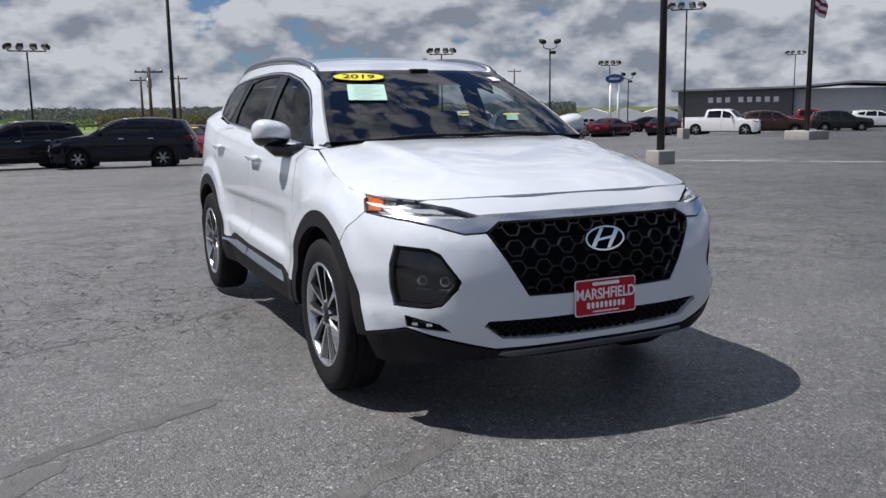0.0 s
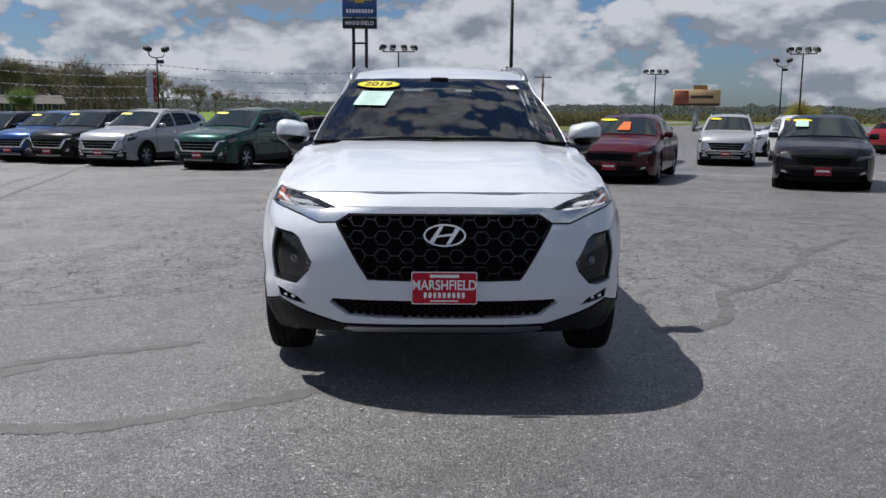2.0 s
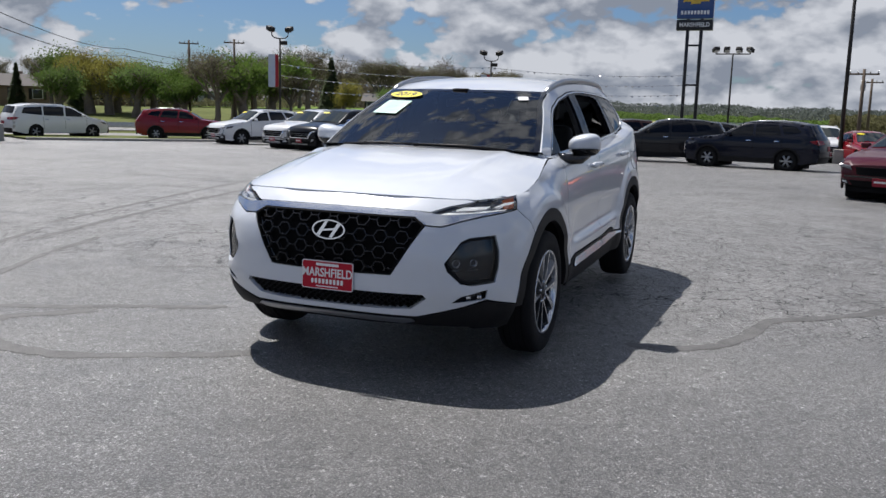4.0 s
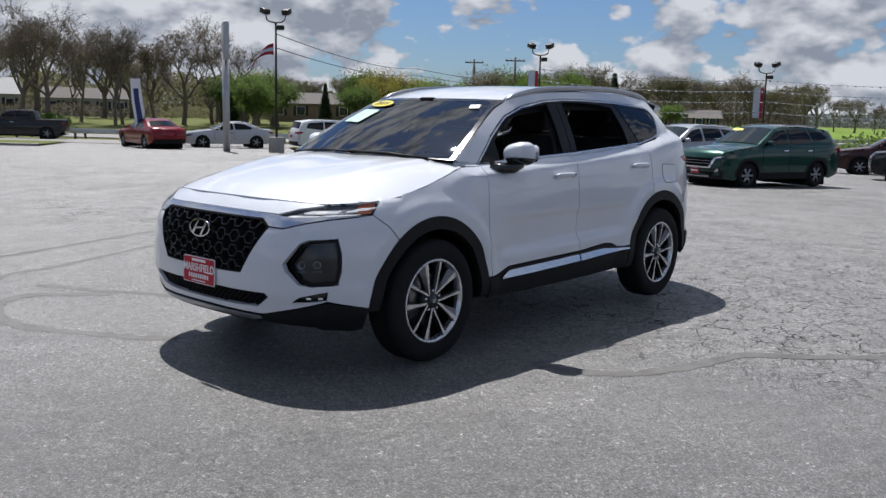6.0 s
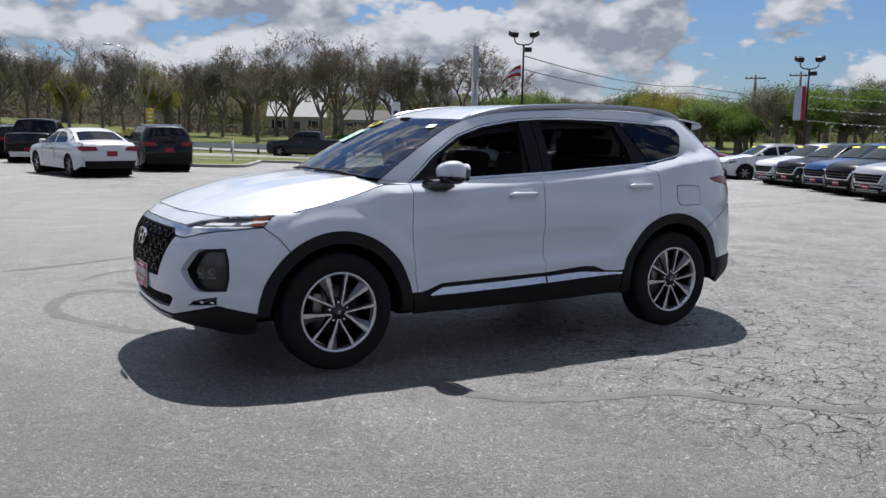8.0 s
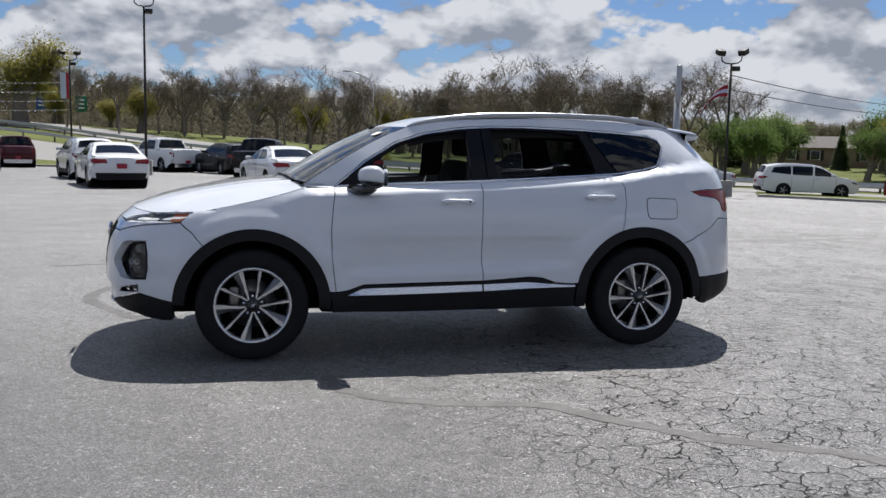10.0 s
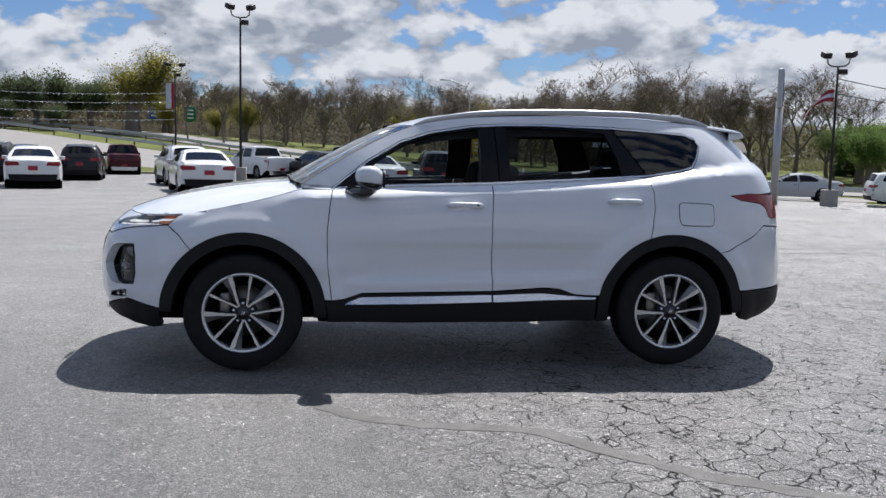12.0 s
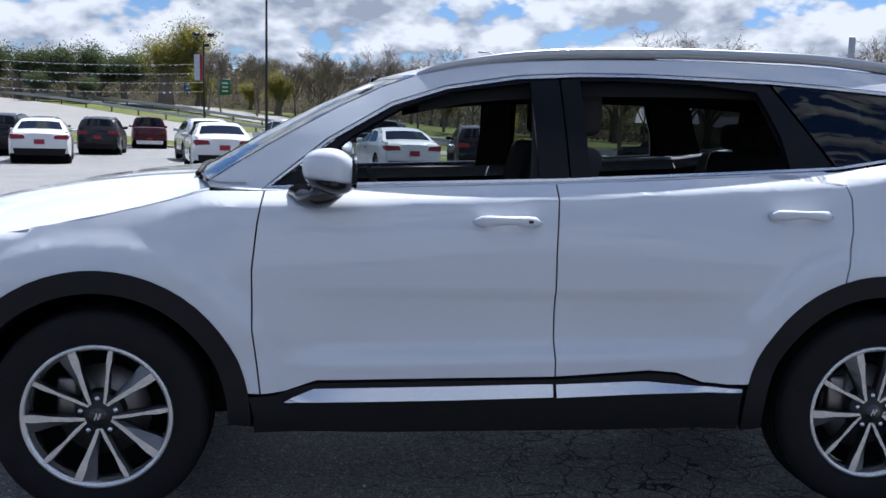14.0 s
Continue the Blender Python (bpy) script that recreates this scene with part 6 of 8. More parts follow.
for kd, px_, py_, hd, col in PARKED:
    m = Matrix.Translation((px_, py_, ground_z(px_, py_))) @ pose(0, 0, 0, 0, 0, hd - 180)
    if kd not in masters:
        masters[kd] = root = build_vehicle(kd)
        root.matrix_basis = m
    else:
        root = copy_thing(masters[kd], m)
    root.name = NAMES[kd][0]
    tagged(root, LABELS[col] + " " + NAMES[kd][1], {"suv": "car", "sedan": "car", "pickup": "pickup", "minivan": "van"}[kd], "vehicles on the car lot")
    if kd == "sedan" and px_ < 15 and py_ < 0:
        a, c = KINDS["sedan"]["top"][4], KINDS["sedan"]["top"][5]
        t, across_y = (0.42, 0.0) if col == "maroon" else (0.60, 0.42)
        b = fill2d([(-0.15, -0.20), (0.15, -0.20), (0.11, 0.22), (-0.06, 0.22)] if col == "maroon" else [(-0.13, -0.15), (0.13, -0.15), (0.13, 0.15), (-0.13, 0.15)])
        stand(b, 0.003)
        ang = math.degrees(math.atan2(c[1] - a[1], c[0] - a[0]))
        b.transform(Matrix.Translation((a[0] + (c[0] - a[0]) * t - 0.06, across_y, a[1] + (c[1] - a[1]) * t + 0.075)) @ pose(0, 0, 0, ang, 0, -90))
        part("windscreen_card", b, CARDS[col], root, "orange price card" if col == "maroon" else "mint paper sheet", smooth=False)
    for o in root.children:
        if o.name.split(".")[0] in ("body", "door_mirror"):
            o.material_slots[0].link = "OBJECT"
            o.material_slots[0].material = PAINTS[col]

# ---- land, lot and roads ----
# along: the way the highway runs; out: away from the lot, square to it
ALONG, OUT = Vector((0.831, -0.556)), Vector((0.556, 0.831))


def at_road(s, c):
    p = ALONG * s + OUT * c
    return p.x, p.y


GRASS = mat("grass", (0.105, 0.120, 0.042), rough=0.95, spec=0.1, var=0.35, vscale=0.25, bump=0.8, bscale=6)
FIELD = mat("spring_field", (0.135, 0.205, 0.040), rough=0.95, spec=0.1, var=0.2, vscale=0.05, bump=0.6, bscale=3)
ROADMAT = mat("pale_road", (0.205, 0.20, 0.195), rough=0.85, var=0.12, vscale=0.4, bump=0.2, bscale=40)
CONCRETE = mat("concrete", (0.30, 0.29, 0.27), rough=0.85, var=0.18, vscale=3, bump=0.3, bscale=40)
TAR = mat("crack_tar", (0.100, 0.098, 0.096), rough=0.62, spec=0.42, var=0.45, vscale=7, bump=0.7, bscale=90)
LINEWHITE = mat("road_white", (0.6, 0.6, 0.58), rough=0.8, var=0.25, vscale=4)
POLEDARK = mat("pole_dark", (0.025, 0.023, 0.021), rough=0.5, metal=0.3, var=0.2, vscale=3)
GALV = mat("galvanised", (0.42, 0.43, 0.44), rough=0.45, metal=0.7, var=0.15, vscale=4)
WOODPOLE = mat("pole_wood", (0.10, 0.075, 0.055), rough=0.9, var=0.3, vscale=4, bump=0.3, bscale=30)


def sheet(name, to_xy, a0, a1, na, b0, b1, nb, lift, material, label, category="ground", ring=None):
    bm = bmesh.new()
    rows = []
    for i in range(na + 1):
        row = []
        for j in range(nb + 1):
            x, y = to_xy(a0 + (a1 - a0) * i / na, b0 + (b1 - b0) * j / nb)
            row.append(bm.verts.new((x, y, ground_z(x, y) + lift)))
        rows.append(row)
    for r1, r2 in zip(rows, rows[1:]):
        for a, b, c, d in zip(r1, r1[1:], r2[1:], r2):
            bm.faces.new((a, b, c, d))
    bm.normal_update()
    if sum(f.normal.z for f in bm.faces) < 0:
        bmesh.ops.reverse_faces(bm, faces=bm.faces[:])
    ob = link_mesh(name, bm, material, None, True)
    return tagged(ob, label, category, kind="structure")


def graded(a, b):
    """Near places fine, far ones coarse, out to the horizon."""
    r = 3.0 * (math.exp(a * 6.7) - 1) / 1.0
    return r * math.cos(b), r * math.sin(b)


sheet("ground", graded, 0.0, 1.0, 90, 0, 2 * math.pi, 120, -0.06, GRASS, "rough green and brown grass land")
sheet("lot", lambda s, c: at_road(s, c), -150, 160, 124, -140, 38.7, 72, 0.0, ASPHALT, "worn dark grey asphalt car lot", "pavement")
sheet("driveway", at_road, -9.5, 3.0, 8, 38.7, 48.2, 6, 0.004, ASPHALT, "asphalt driveway out to the highway", "pavement")
sheet("road", at_road, -190, 170, 120, 48.0, 60.0, 8, 0.03, ROADMAT, "pale grey highway carriageway", "road")
sheet("far_road", at_road, -190, 170, 120, 68.0, 76.0, 6, 0.03, ROADMAT, "pale grey far carriageway", "road")
sheet("field", lambda a, b: (95 + 130 * a, -25 + 110 * b), 0, 1, 14, 0, 1, 14, 0.05, FIELD, "bright green spring field", "field")
for s0, s1 in ((-120, -9.5), (3.0, 100)):
    sheet("verge", at_road, s0, s1, 50, 38.95, 47.9, 6, 0.09, GRASS, "mown grass verge beside the lot", "grass")
    bm = bmesh.new()
    rows = []
    n = 60
    for i in range(n + 1):
        s = s0 + (s1 - s0) * i / n
        x, y = at_road(s, 38.8)
        z = ground_z(x, y)
        rows.append([bm.verts.new((*at_road(s, c), z + h)) for c, h in ((38.70, -0.05), (38.71, 0.12), (38.88, 0.13), (38.95, 0.08))])
    for r1, r2 in zip(rows, rows[1:]):
        for k in range(3):
            bm.faces.new((r1[k], r1[k + 1], r2[k + 1], r2[k]))
    tagged(link_mesh("kerb", bm, CONCRETE), "pale concrete kerb along the verge", "kerb", kind="structure")


def ribbon(name, pts, width, material, label, lift=0.0015, wob=0.3, seed=1, category="crack"):
    """A strip that lies on the lot, of uneven width."""
    rnd = random.Random(seed)
    smooth_pts = []
    for i in range(len(pts) - 1):
        p0, p1, p2, p3 = [Vector(pts[max(0, min(len(pts) - 1, i + d))]) for d in (-1, 0, 1, 2)]
        for k in range(6):
            t = k / 6
            smooth_pts.append(0.5 * ((2 * p1) + (p2 - p0) * t + (2 * p0 - 5 * p1 + 4 * p2 - p3) * t * t + (3 * p1 - p0 - 3 * p2 + p3) * t ** 3))
    smooth_pts.append(Vector(pts[-1]))
    bm = bmesh.new()
    rows = []
    for i, p in enumerate(smooth_pts):
        d = (smooth_pts[min(i + 1, len(smooth_pts) - 1)] - smooth_pts[max(0, i - 1)]).normalized()
        n = Vector((-d.y, d.x))
        w = width * (1 + rnd.uniform(-wob, wob)) * (0.5 if i in (0, len(smooth_pts) - 1) else 1)
        p = p + n * rnd.uniform(-1, 1) * width * wob * 0.4
        a, b = p + n * w / 2, p - n * w / 2
        rows.append([bm.verts.new((q.x, q.y, ground_z(q.x, q.y) + lift)) for q in (a, b)])
    for r1, r2 in zip(rows, rows[1:]):
        bm.faces.new((r1[0], r1[1], r2[1], r2[0]))
    bm.normal_update()
    if sum(f.normal.z for f in bm.faces) < 0:
        bmesh.ops.reverse_faces(bm, faces=bm.faces[:])
    tagged(link_mesh(name, bm, material), label, category, kind="structure")


ribbon("sealed_crack", [(-2.13, 0.58), (-2.26, 0.72), (-2.45, 1.05), (-2.66, 1.45), (-2.70, 1.8), (-2.66, 2.05), (-2.5, 2.38), (-2.18, 2.51), (-1.76, 2.12)], 0.112, TAR, "tar-sealed crack in the asphalt", seed=1)
ribbon("sealed_crack", [(-1.26, 1.42), (-1.42, 1.70), (-1.55, 2.0), (-1.74, 2.33), (-2.0, 2.9)], 0.090, TAR, "tar-sealed crack in the asphalt", seed=2)
ribbon("sealed_crack", [(-0.95, -1.34), (-0.90, -1.66), (-0.68, -1.90), (-0.40, -2.03), (0.13, -2.17), (0.40, -2.45), (0.70, -2.77), (1.02, -3.0), (1.35, -3.2), (1.55, -3.4), (2.2, -3.7), (3.2, -4.6)], 0.098, TAR, "tar-sealed crack in the asphalt", seed=3)
ribbon("sealed_crack", [(-2.3, 3.1), (-2.0, 3.47), (-1.61, 3.58), (-1.07, 3.8), (-0.2, 4.2), (0.8, 4.5)], 0.075, TAR, "tar-sealed crack in the asphalt", seed=4)
ribbon("sealed_crack", [(-3.4, 3.8), (-2.33, 4.17), (-1.73, 4.44), (-0.7, 4.8), (1.0, 5.5)], 0.090, TAR, "tar-sealed crack in the asphalt", seed=5)
ribbon("thin_crack", [(5.13, 2.35), (5.58, 1.64), (6.09, 0.26), (6.4, -1.2)], 0.030, TAR, "thin crack in the asphalt", seed=6)
ribbon("thin_crack", [(-0.3, 2.9), (0.16, 2.09), (0.29, 1.6), (0.46, 1.3), (0.74, 0.83)], 0.022, TAR, "thin crack in the asphalt", seed=7)
ribbon("paving_seam", [(0.2, 4.9), (1.88, 5.4), (5.67, 6.36), (14.8, 8.7), (18.0, 9.6)], 0.10, TAR, "dark paving seam across the lot", seed=9, wob=0.15)
ribbon("paving_seam", [(1.4, 5.8), (2.96, 6.23), (6.95, 7.35), (16.0, 9.6)], 0.08, TAR, "dark paving seam across the lot", seed=10, wob=0.15)
ribbon("painted_line", [(20.0, -12.1), (18.25, -12.78), (16.57, -13.37), (14.7, -14.6), (13.06, -15.33), (11.25, -16.11), (8.0, -17.8)], 0.14, LINEWHITE, "worn white painted parking line", seed=11, wob=0.1, category="line")
ribbon("painted_line", [(16.4, -7.0), (14.4, -11.4)], 0.10, LINEWHITE, "worn white painted parking line", seed=12, wob=0.1, category="line")

# guard rail
for nm, c in (("guard_rail", 61.0), ("guard_rail", 66.5)):
    rail = thing(nm, "galvanised guard rail along the highway", "guard rail", kind="structure")
    bm = bmesh.new()
    rows = []
    for i in range(151):
        s = -150 + i * 1.9
        x, y = at_road(s, c)
        z = ground_z(x, y)
        rows.append([bm.verts.new((*at_road(s, c + dc), z + h)) for dc, h in ((0, 0.42), (-0.05, 0.47), (0.0, 0.56), (-0.05, 0.65), (0, 0.72))])
    for r1, r2 in zip(rows, rows[1:]):
        for k in range(4):
            bm.faces.new((r1[k], r1[k + 1], r2[k + 1], r2[k]))
    part("rail_beam", bm, GALV, rail)
    me = bpy.data.meshes.new("post")
    b = soft_box((0, 0, 0.30), (0.14, 0.14, 0.72), 0.01, 1)
    b.to_mesh(me)
    b.free()
    me.materials.append(WOODPOLE)
    for i in range(70):
        s = -140 + i * 3.8
        x, y = at_road(s, c + 0.10)
        o = new("post", me)
        o.parent = rail
        o.matrix_local = Matrix.Translation((x, y, ground_z(x, y)))


# ---- lamp posts, signs, wires ----
LAMPGLASS = mat("lamp_face", (0.5, 0.5, 0.48), rough=0.3)
BANNERRED = mat("banner_red", (0.30, 0.02, 0.03), rough=0.8, var=0.1, vscale=4)
BANNERPALE = mat("banner_pale", (0.45, 0.50, 0.58), rough=0.8, var=0.1, vscale=4)
FLAGBLUE = mat("flag_blue", (0.03, 0.05, 0.16), rough=0.8)


def lamp_head(parent, p, yaw, tip=22):
    m = Matrix.Translation(p) @ pose(0, 0, 0, 0, tip, yaw)
    bm = soft_box((0, 0, 0), (0.42, 0.36, 0.24), 0.05, 2)
    bm.transform(m)
    h = part("lamp_head", bm, POLEDARK, parent)
    bm = soft_box((-0.05, 0, -0.13), (0.32, 0.28, 0.02), 0.008, 1)
    bm.transform(m)
    part("lamp_face", bm, LAMPGLASS, h)


def lamp_post(x, y, h, style, yaw=0, banner="", base_h=0.7, width=0.07, sc=1.0):
    z = ground_z(x, y)
    t = thing("street_lamp", {"four": "tall dark lamp post with four floodlights", "two": "dark lamp post with twin floodlights", "bare": "tall plain dark steel pole"}[style] + " on concrete base", "lamp post", Matrix.Translation((x, y, z)), "lamp posts of the lot")
    part("pole", tube([(0, 0, 0), (0, 0, h * 0.5), (0, 0, h)], [width, width * 0.85, width * 0.65], 10), POLEDARK, t)
    b = soft_box((0, 0, base_h / 2 - 0.05), (0.55, 0.55, base_h), 0.04, 2)
    part("base", b, CONCRETE, t, "square concrete base")
    rot = Matrix.Rotation(radians(yaw), 4, "Z")
    if style == "four":
        part("arm", tube([rot @ Vector((0, -1.0 * sc, h + 0.05)), rot @ Vector((0, 1.0 * sc, h + 0.05))], 0.04, 6), POLEDARK, t)
        for k in (-1.0, -0.36, 0.36, 1.0):
            lamp_head(t, rot @ Vector((-0.1, k * sc, h + 0.30)), yaw + k * 30)
            part("bracket", tube([rot @ Vector((0, k * sc, h + 0.05)), rot @ Vector((0, k * sc, h + 0.25))], 0.03, 6), POLEDARK, t)
    elif style == "two":
        for k in (-1, 1):
            part("arm", tube([Vector((0, 0, h)), rot @ Vector((0, k * 0.28, h + 0.04)), rot @ Vector((0, k * 0.42, h + 0.14)), rot @ Vector((0, k * 0.45, h + 0.34))], 0.035, 6), POLEDARK, t)
            lamp_head(t, rot @ Vector((-0.05, k * 0.50, h + 0.52)), yaw + 30 * k, -18)
        b = soft_box((0, 0, 0), (0.5, 0.34, 0.2), 0.03, 2)
        b.transform(Matrix.Translation(rot @ Vector((0, -0.22, h - 0.22))) @ rot)
        part("ballast_box", b, POLEDARK, t)
    if banner:
        b = bmesh.new()
        rows = []
        n = 10
        for i in range(n + 1):
            u = i / n
            if banner == "flag":
                row = [b.verts.new(rot @ Vector((0.10 * math.sin(5 * u + v * 3), 0.10 + 1.3 * u * (0.75 + 0.25 * v) , h - 0.95 - 1.1 * u * u - 0.55 * v * (1 - 0.55 * u)))) for v in (0, 0.33, 0.66, 1)]
            else:
                row = [b.verts.new(rot @ Vector((0.03 * math.sin(6 * u), 0.08 + 0.55 * v, h - 0.85 - 1.75 * u))) for v in (0, 0.33, 0.66, 1)]
            rows.append(row)
        for r1, r2 in zip(rows, rows[1:]):
            for q, (a, c, d, e) in enumerate(zip(r1, r1[1:], r2[1:], r2)):
                f = b.faces.new((a, c, d, e))
                f.material_index = (0, 1, 0)[q] if banner == "flag" else (0, 1, 1)[q] if q else 0
        ban = part("banner", b, BANNERRED, t, "weathered red and pale banner")
        ban.data.materials.append(BANNERPALE)
        ban.data.materials.append(FLAGBLUE)


def head_h(x, y, z):
    return z - ground_z(x, y)


lamp_post(51.0, 1.8, head_h(51, 1.8, 4.9), "four", yaw=0, sc=1.0)
lamp_post(50.7, -24.2, head_h(50.7, -24.2, 5.0), "four", yaw=-25, sc=0.8)
lamp_post(46.4, -30.3, head_h(46.4, -30.3, 5.2), "two", yaw=-30)
lamp_post(74.8, -21.0, head_h(74.8, -21, 4.6), "four", yaw=-15, sc=0.9)
lamp_post(64.3, -28.4, head_h(64.3, -28.4, 4.9), "two", yaw=-15)
lamp_post(37.9, -34.7, head_h(37.9, -34.7, 7.0), "four", yaw=-42, sc=0.9)
lamp_post(47.0, 16.0, head_h(47, 16, 4.2), "two", yaw=20, banner="banner")
lamp_post(35.8, 24.4, head_h(35.8, 24.4, 4.75), "two", yaw=35, banner="banner")
lamp_post(21.6, 29.7, head_h(21.6, 29.7, 5.5), "two", yaw=55, banner="flag", base_h=0.8)
lamp_post(-4.7, 38.6, head_h(-4.7, 38.6, 7.75), "two", yaw=97, base_h=0.8)
lamp_post(-11.0, 59.2, head_h(-11, 59.2, 6.7), "two", yaw=100, banner="banner")
lamp_post(37.2, -4.1, 9.5, "bare", width=0.10)
lamp_post(13.2, -12.9, 9.5, "bare", width=0.105, base_h=0.42)
lamp_post(62.0, -46.5, 6.2, "four", yaw=-40, sc=0.8)
lamp_post(66.5, -52.0, 5.2, "two", yaw=-40)
lamp_post(70.0, -78.0, 8.0, "four", yaw=-40, sc=0.9)

# tall dealer sign: blue panel over a dark name board on two posts
SIGNBLUE = mat("sign_blue", (0.012, 0.06, 0.22), rough=0.3, coat=0.5)
SIGNDARK = mat("sign_dark", (0.012, 0.013, 0.018), rough=0.35)
SIGNGOLD = mat("sign_gold", (0.62, 0.42, 0.06), rough=0.35)
SIGNWHITE = mat("sign_white", (0.75, 0.76, 0.78), rough=0.4)
sx, sy = 53.0, 4.4
SIGN = thing("pylon_sign", "tall blue dealer pylon sign on two dark posts", "sign", Matrix.Translation((sx, sy, ground_z(sx, sy))) @ pose(0, 0, 0, 0, 0, 0))
sb = 6.50 - ground_z(sx, sy)
for dy in (-0.42, 0.42):
    part("post", soft_box((0, dy, (sb + 2.6) / 2), (0.22, 0.20, sb + 2.6), 0.02, 1), SIGNDARK, SIGN)
for zz in (sb - 0.9, sb - 3.4):
    part("cross_bar", soft_box((0, 0, zz), (0.12, 0.70, 0.12), 0.01, 1), SIGNDARK, SIGN)
board = part("name_board", soft_box((-0.05, 0, sb + 0.36), (0.50, 2.25, 0.66), 0.03, 2), SIGNDARK, SIGN, "dark name board with white letters")
lettering("board_lettering", "MARSHFIELD", 0.36, SIGNWHITE, board, Matrix.Translation((-0.315, 0, sb + 0.36)) @ pose(0, 0, 0, 90, 0, -90), 0.01, 0.92)
panel = part("blue_panel", soft_box((-0.05, 0, sb + 1.95), (0.56, 2.25, 2.4), 0.05, 2), SIGNBLUE, SIGN, "blue panel with gold emblem")
for k in range(9):
    b = soft_box((-0.345, 0.80 - k * 0.20, sb + 1.12), (0.02, 0.14, 0.24), 0.01, 1)
    part("plain_bar", b, SIGNWHITE, panel)
b = fill2d([(-0.75, -0.16), (-0.30, -0.16), (-0.30, -0.30), (0.30, -0.30), (0.30, -0.16), (0.82, -0.16), (0.75, 0.16), (0.30, 0.16), (0.30, 0.30), (-0.30, 0.30), (-0.30, 0.16), (-0.82, 0.16)])
stand(b, 0.03)
b.transform(Matrix.Translation((-0.335, 0, sb + 1.95)) @ pose(0, 0, 0, 90, 0, -90))
part("gold_emblem", b, SIGNGOLD, panel, smooth=False)

# oval sign on twin posts
OVAL = thing("oval_sign", "blue oval dealer sign on twin white posts", "sign", Matrix.Translation((60.0, -45.6, ground_z(60, -45.6))) @ pose(0, 0, 0, 0, 0, -38))
for dy in (-0.35, 0.35):
    part("post", tube([(0, dy, 0), (0, dy, 4.6)], 0.12, 8), SIGNWHITE, OVAL)
for rr, mt, off in ((1.0, SIGNWHITE, 0.0), (0.93, SIGNBLUE, -0.03)):
    b = fill2d([(0.86 * rr * math.cos(2 * math.pi * i / 36), 0.43 * rr * math.sin(2 * math.pi * i / 36)) for i in range(36)])
    stand(b, 0.18)
    b.transform(Matrix.Translation((0.09 + off, 0, 4.95)) @ pose(0, 0, 0, 90, 0, -90))
    part("oval_panel", b, mt, OVAL, smooth=False)
b = soft_box((-0.14, 0, 4.95), (0.02, 0.9, 0.18), 0.07, 2)
part("plain_bar", b, SIGNWHITE, OVAL)

# grey pylon seen edge on by the highway
PY = thing("pylon_sign", "slim grey pylon sign on a round post", "sign", Matrix.Translation((19.8, 31.2, ground_z(19.8, 31.2))) @ pose(0, 0, 0, 0, 0, 60))
part("post", tube([(0, 0, 0), (0, 0, 4.6)], 0.17, 12), GALV, PY)
part("sign_box", soft_box((0, 0, 5.15), (1.3, 0.24, 1.75), 0.05, 2), GALV, PY, "grey sign box")
part("sign_face", soft_box((0, -0.125, 5.15), (1.15, 0.02, 1.6), 0.005, 1), FLAGBLUE, PY)

# feather flag
FF = thing("feather_flag", "blue and white feather flag on a bent pole", "flag", Matrix.Translation((18.4, 36.0, ground_z(18.4, 36.0))))
part("pole", tube([(0, 0, 0), (-0.05, 0.05, 2.0), (-0.25, 0.12, 3.4)], 0.02, 6), GALV, FF)
b = bmesh.new()
rows = []
for i in range(13):
    u = i / 12
    w = 0.60 * (1 - 0.15 * u)
    rows.append([b.verts.new((-0.02 - 0.22 * u * u - q * w * 0.75 + 0.04 * math.sin(7 * u), 0.05 * u + q * w * 0.55, 0.6 + 2.8 * u)) for q in (0, 0.25, 0.75, 1)])
for r1, r2 in zip(rows, rows[1:]):
    for q, (a, c, d, e) in enumerate(zip(r1, r1[1:], r2[1:], r2)):
        f = b.faces.new((a, c, d, e))
        f.material_index = 1 if q == 1 and r1 not in (rows[0], rows[10], rows[11]) else 0
cloth = part("cloth", b, SIGNWHITE, FF, "blue and white printed cloth")
cloth.data.materials.append(FLAGBLUE)

# billboard
bx, by = 98.0, -32.0
BB = thing("billboard", "wide brown and cream billboard on a steel post", "billboard", Matrix.Translation((bx, by, ground_z(bx, by))) @ pose(0, 0, 0, 0, 0, -17))
part("post", tube([(0, 0, 0), (0, 0, 2.4)], 0.35, 10), GALV, BB)
part("panel", soft_box((0, 0, 3.9), (0.6, 5.4, 1.9), 0.05, 1), mat("billboard_cream", (0.55, 0.38, 0.20), rough=0.6, var=0.2, vscale=0.8), BB)
part("picture_block", soft_box((-0.32, 1.7, 3.95), (0.02, 1.6, 1.6), 0.01, 1), mat("billboard_brown", (0.30, 0.09, 0.05), rough=0.6, var=0.5, vscale=2), BB)
part("plain_bar", soft_box((-0.32, -0.6, 4.0), (0.02, 2.6, 0.35), 0.01, 1), mat("billboard_dark", (0.05, 0.03, 0.02), rough=0.6), BB)
part("lower_band", soft_box((-0.32, 0, 3.12), (0.02, 5.2, 0.28), 0.01, 1), mat("billboard_dark", (0.05, 0.03, 0.02)), BB)
part("topper", soft_box((-0.1, -0.4, 5.0), (0.1, 1.6, 0.7), 0.15, 2), mat("billboard_gold", (0.50, 0.25, 0.05), rough=0.6), BB)

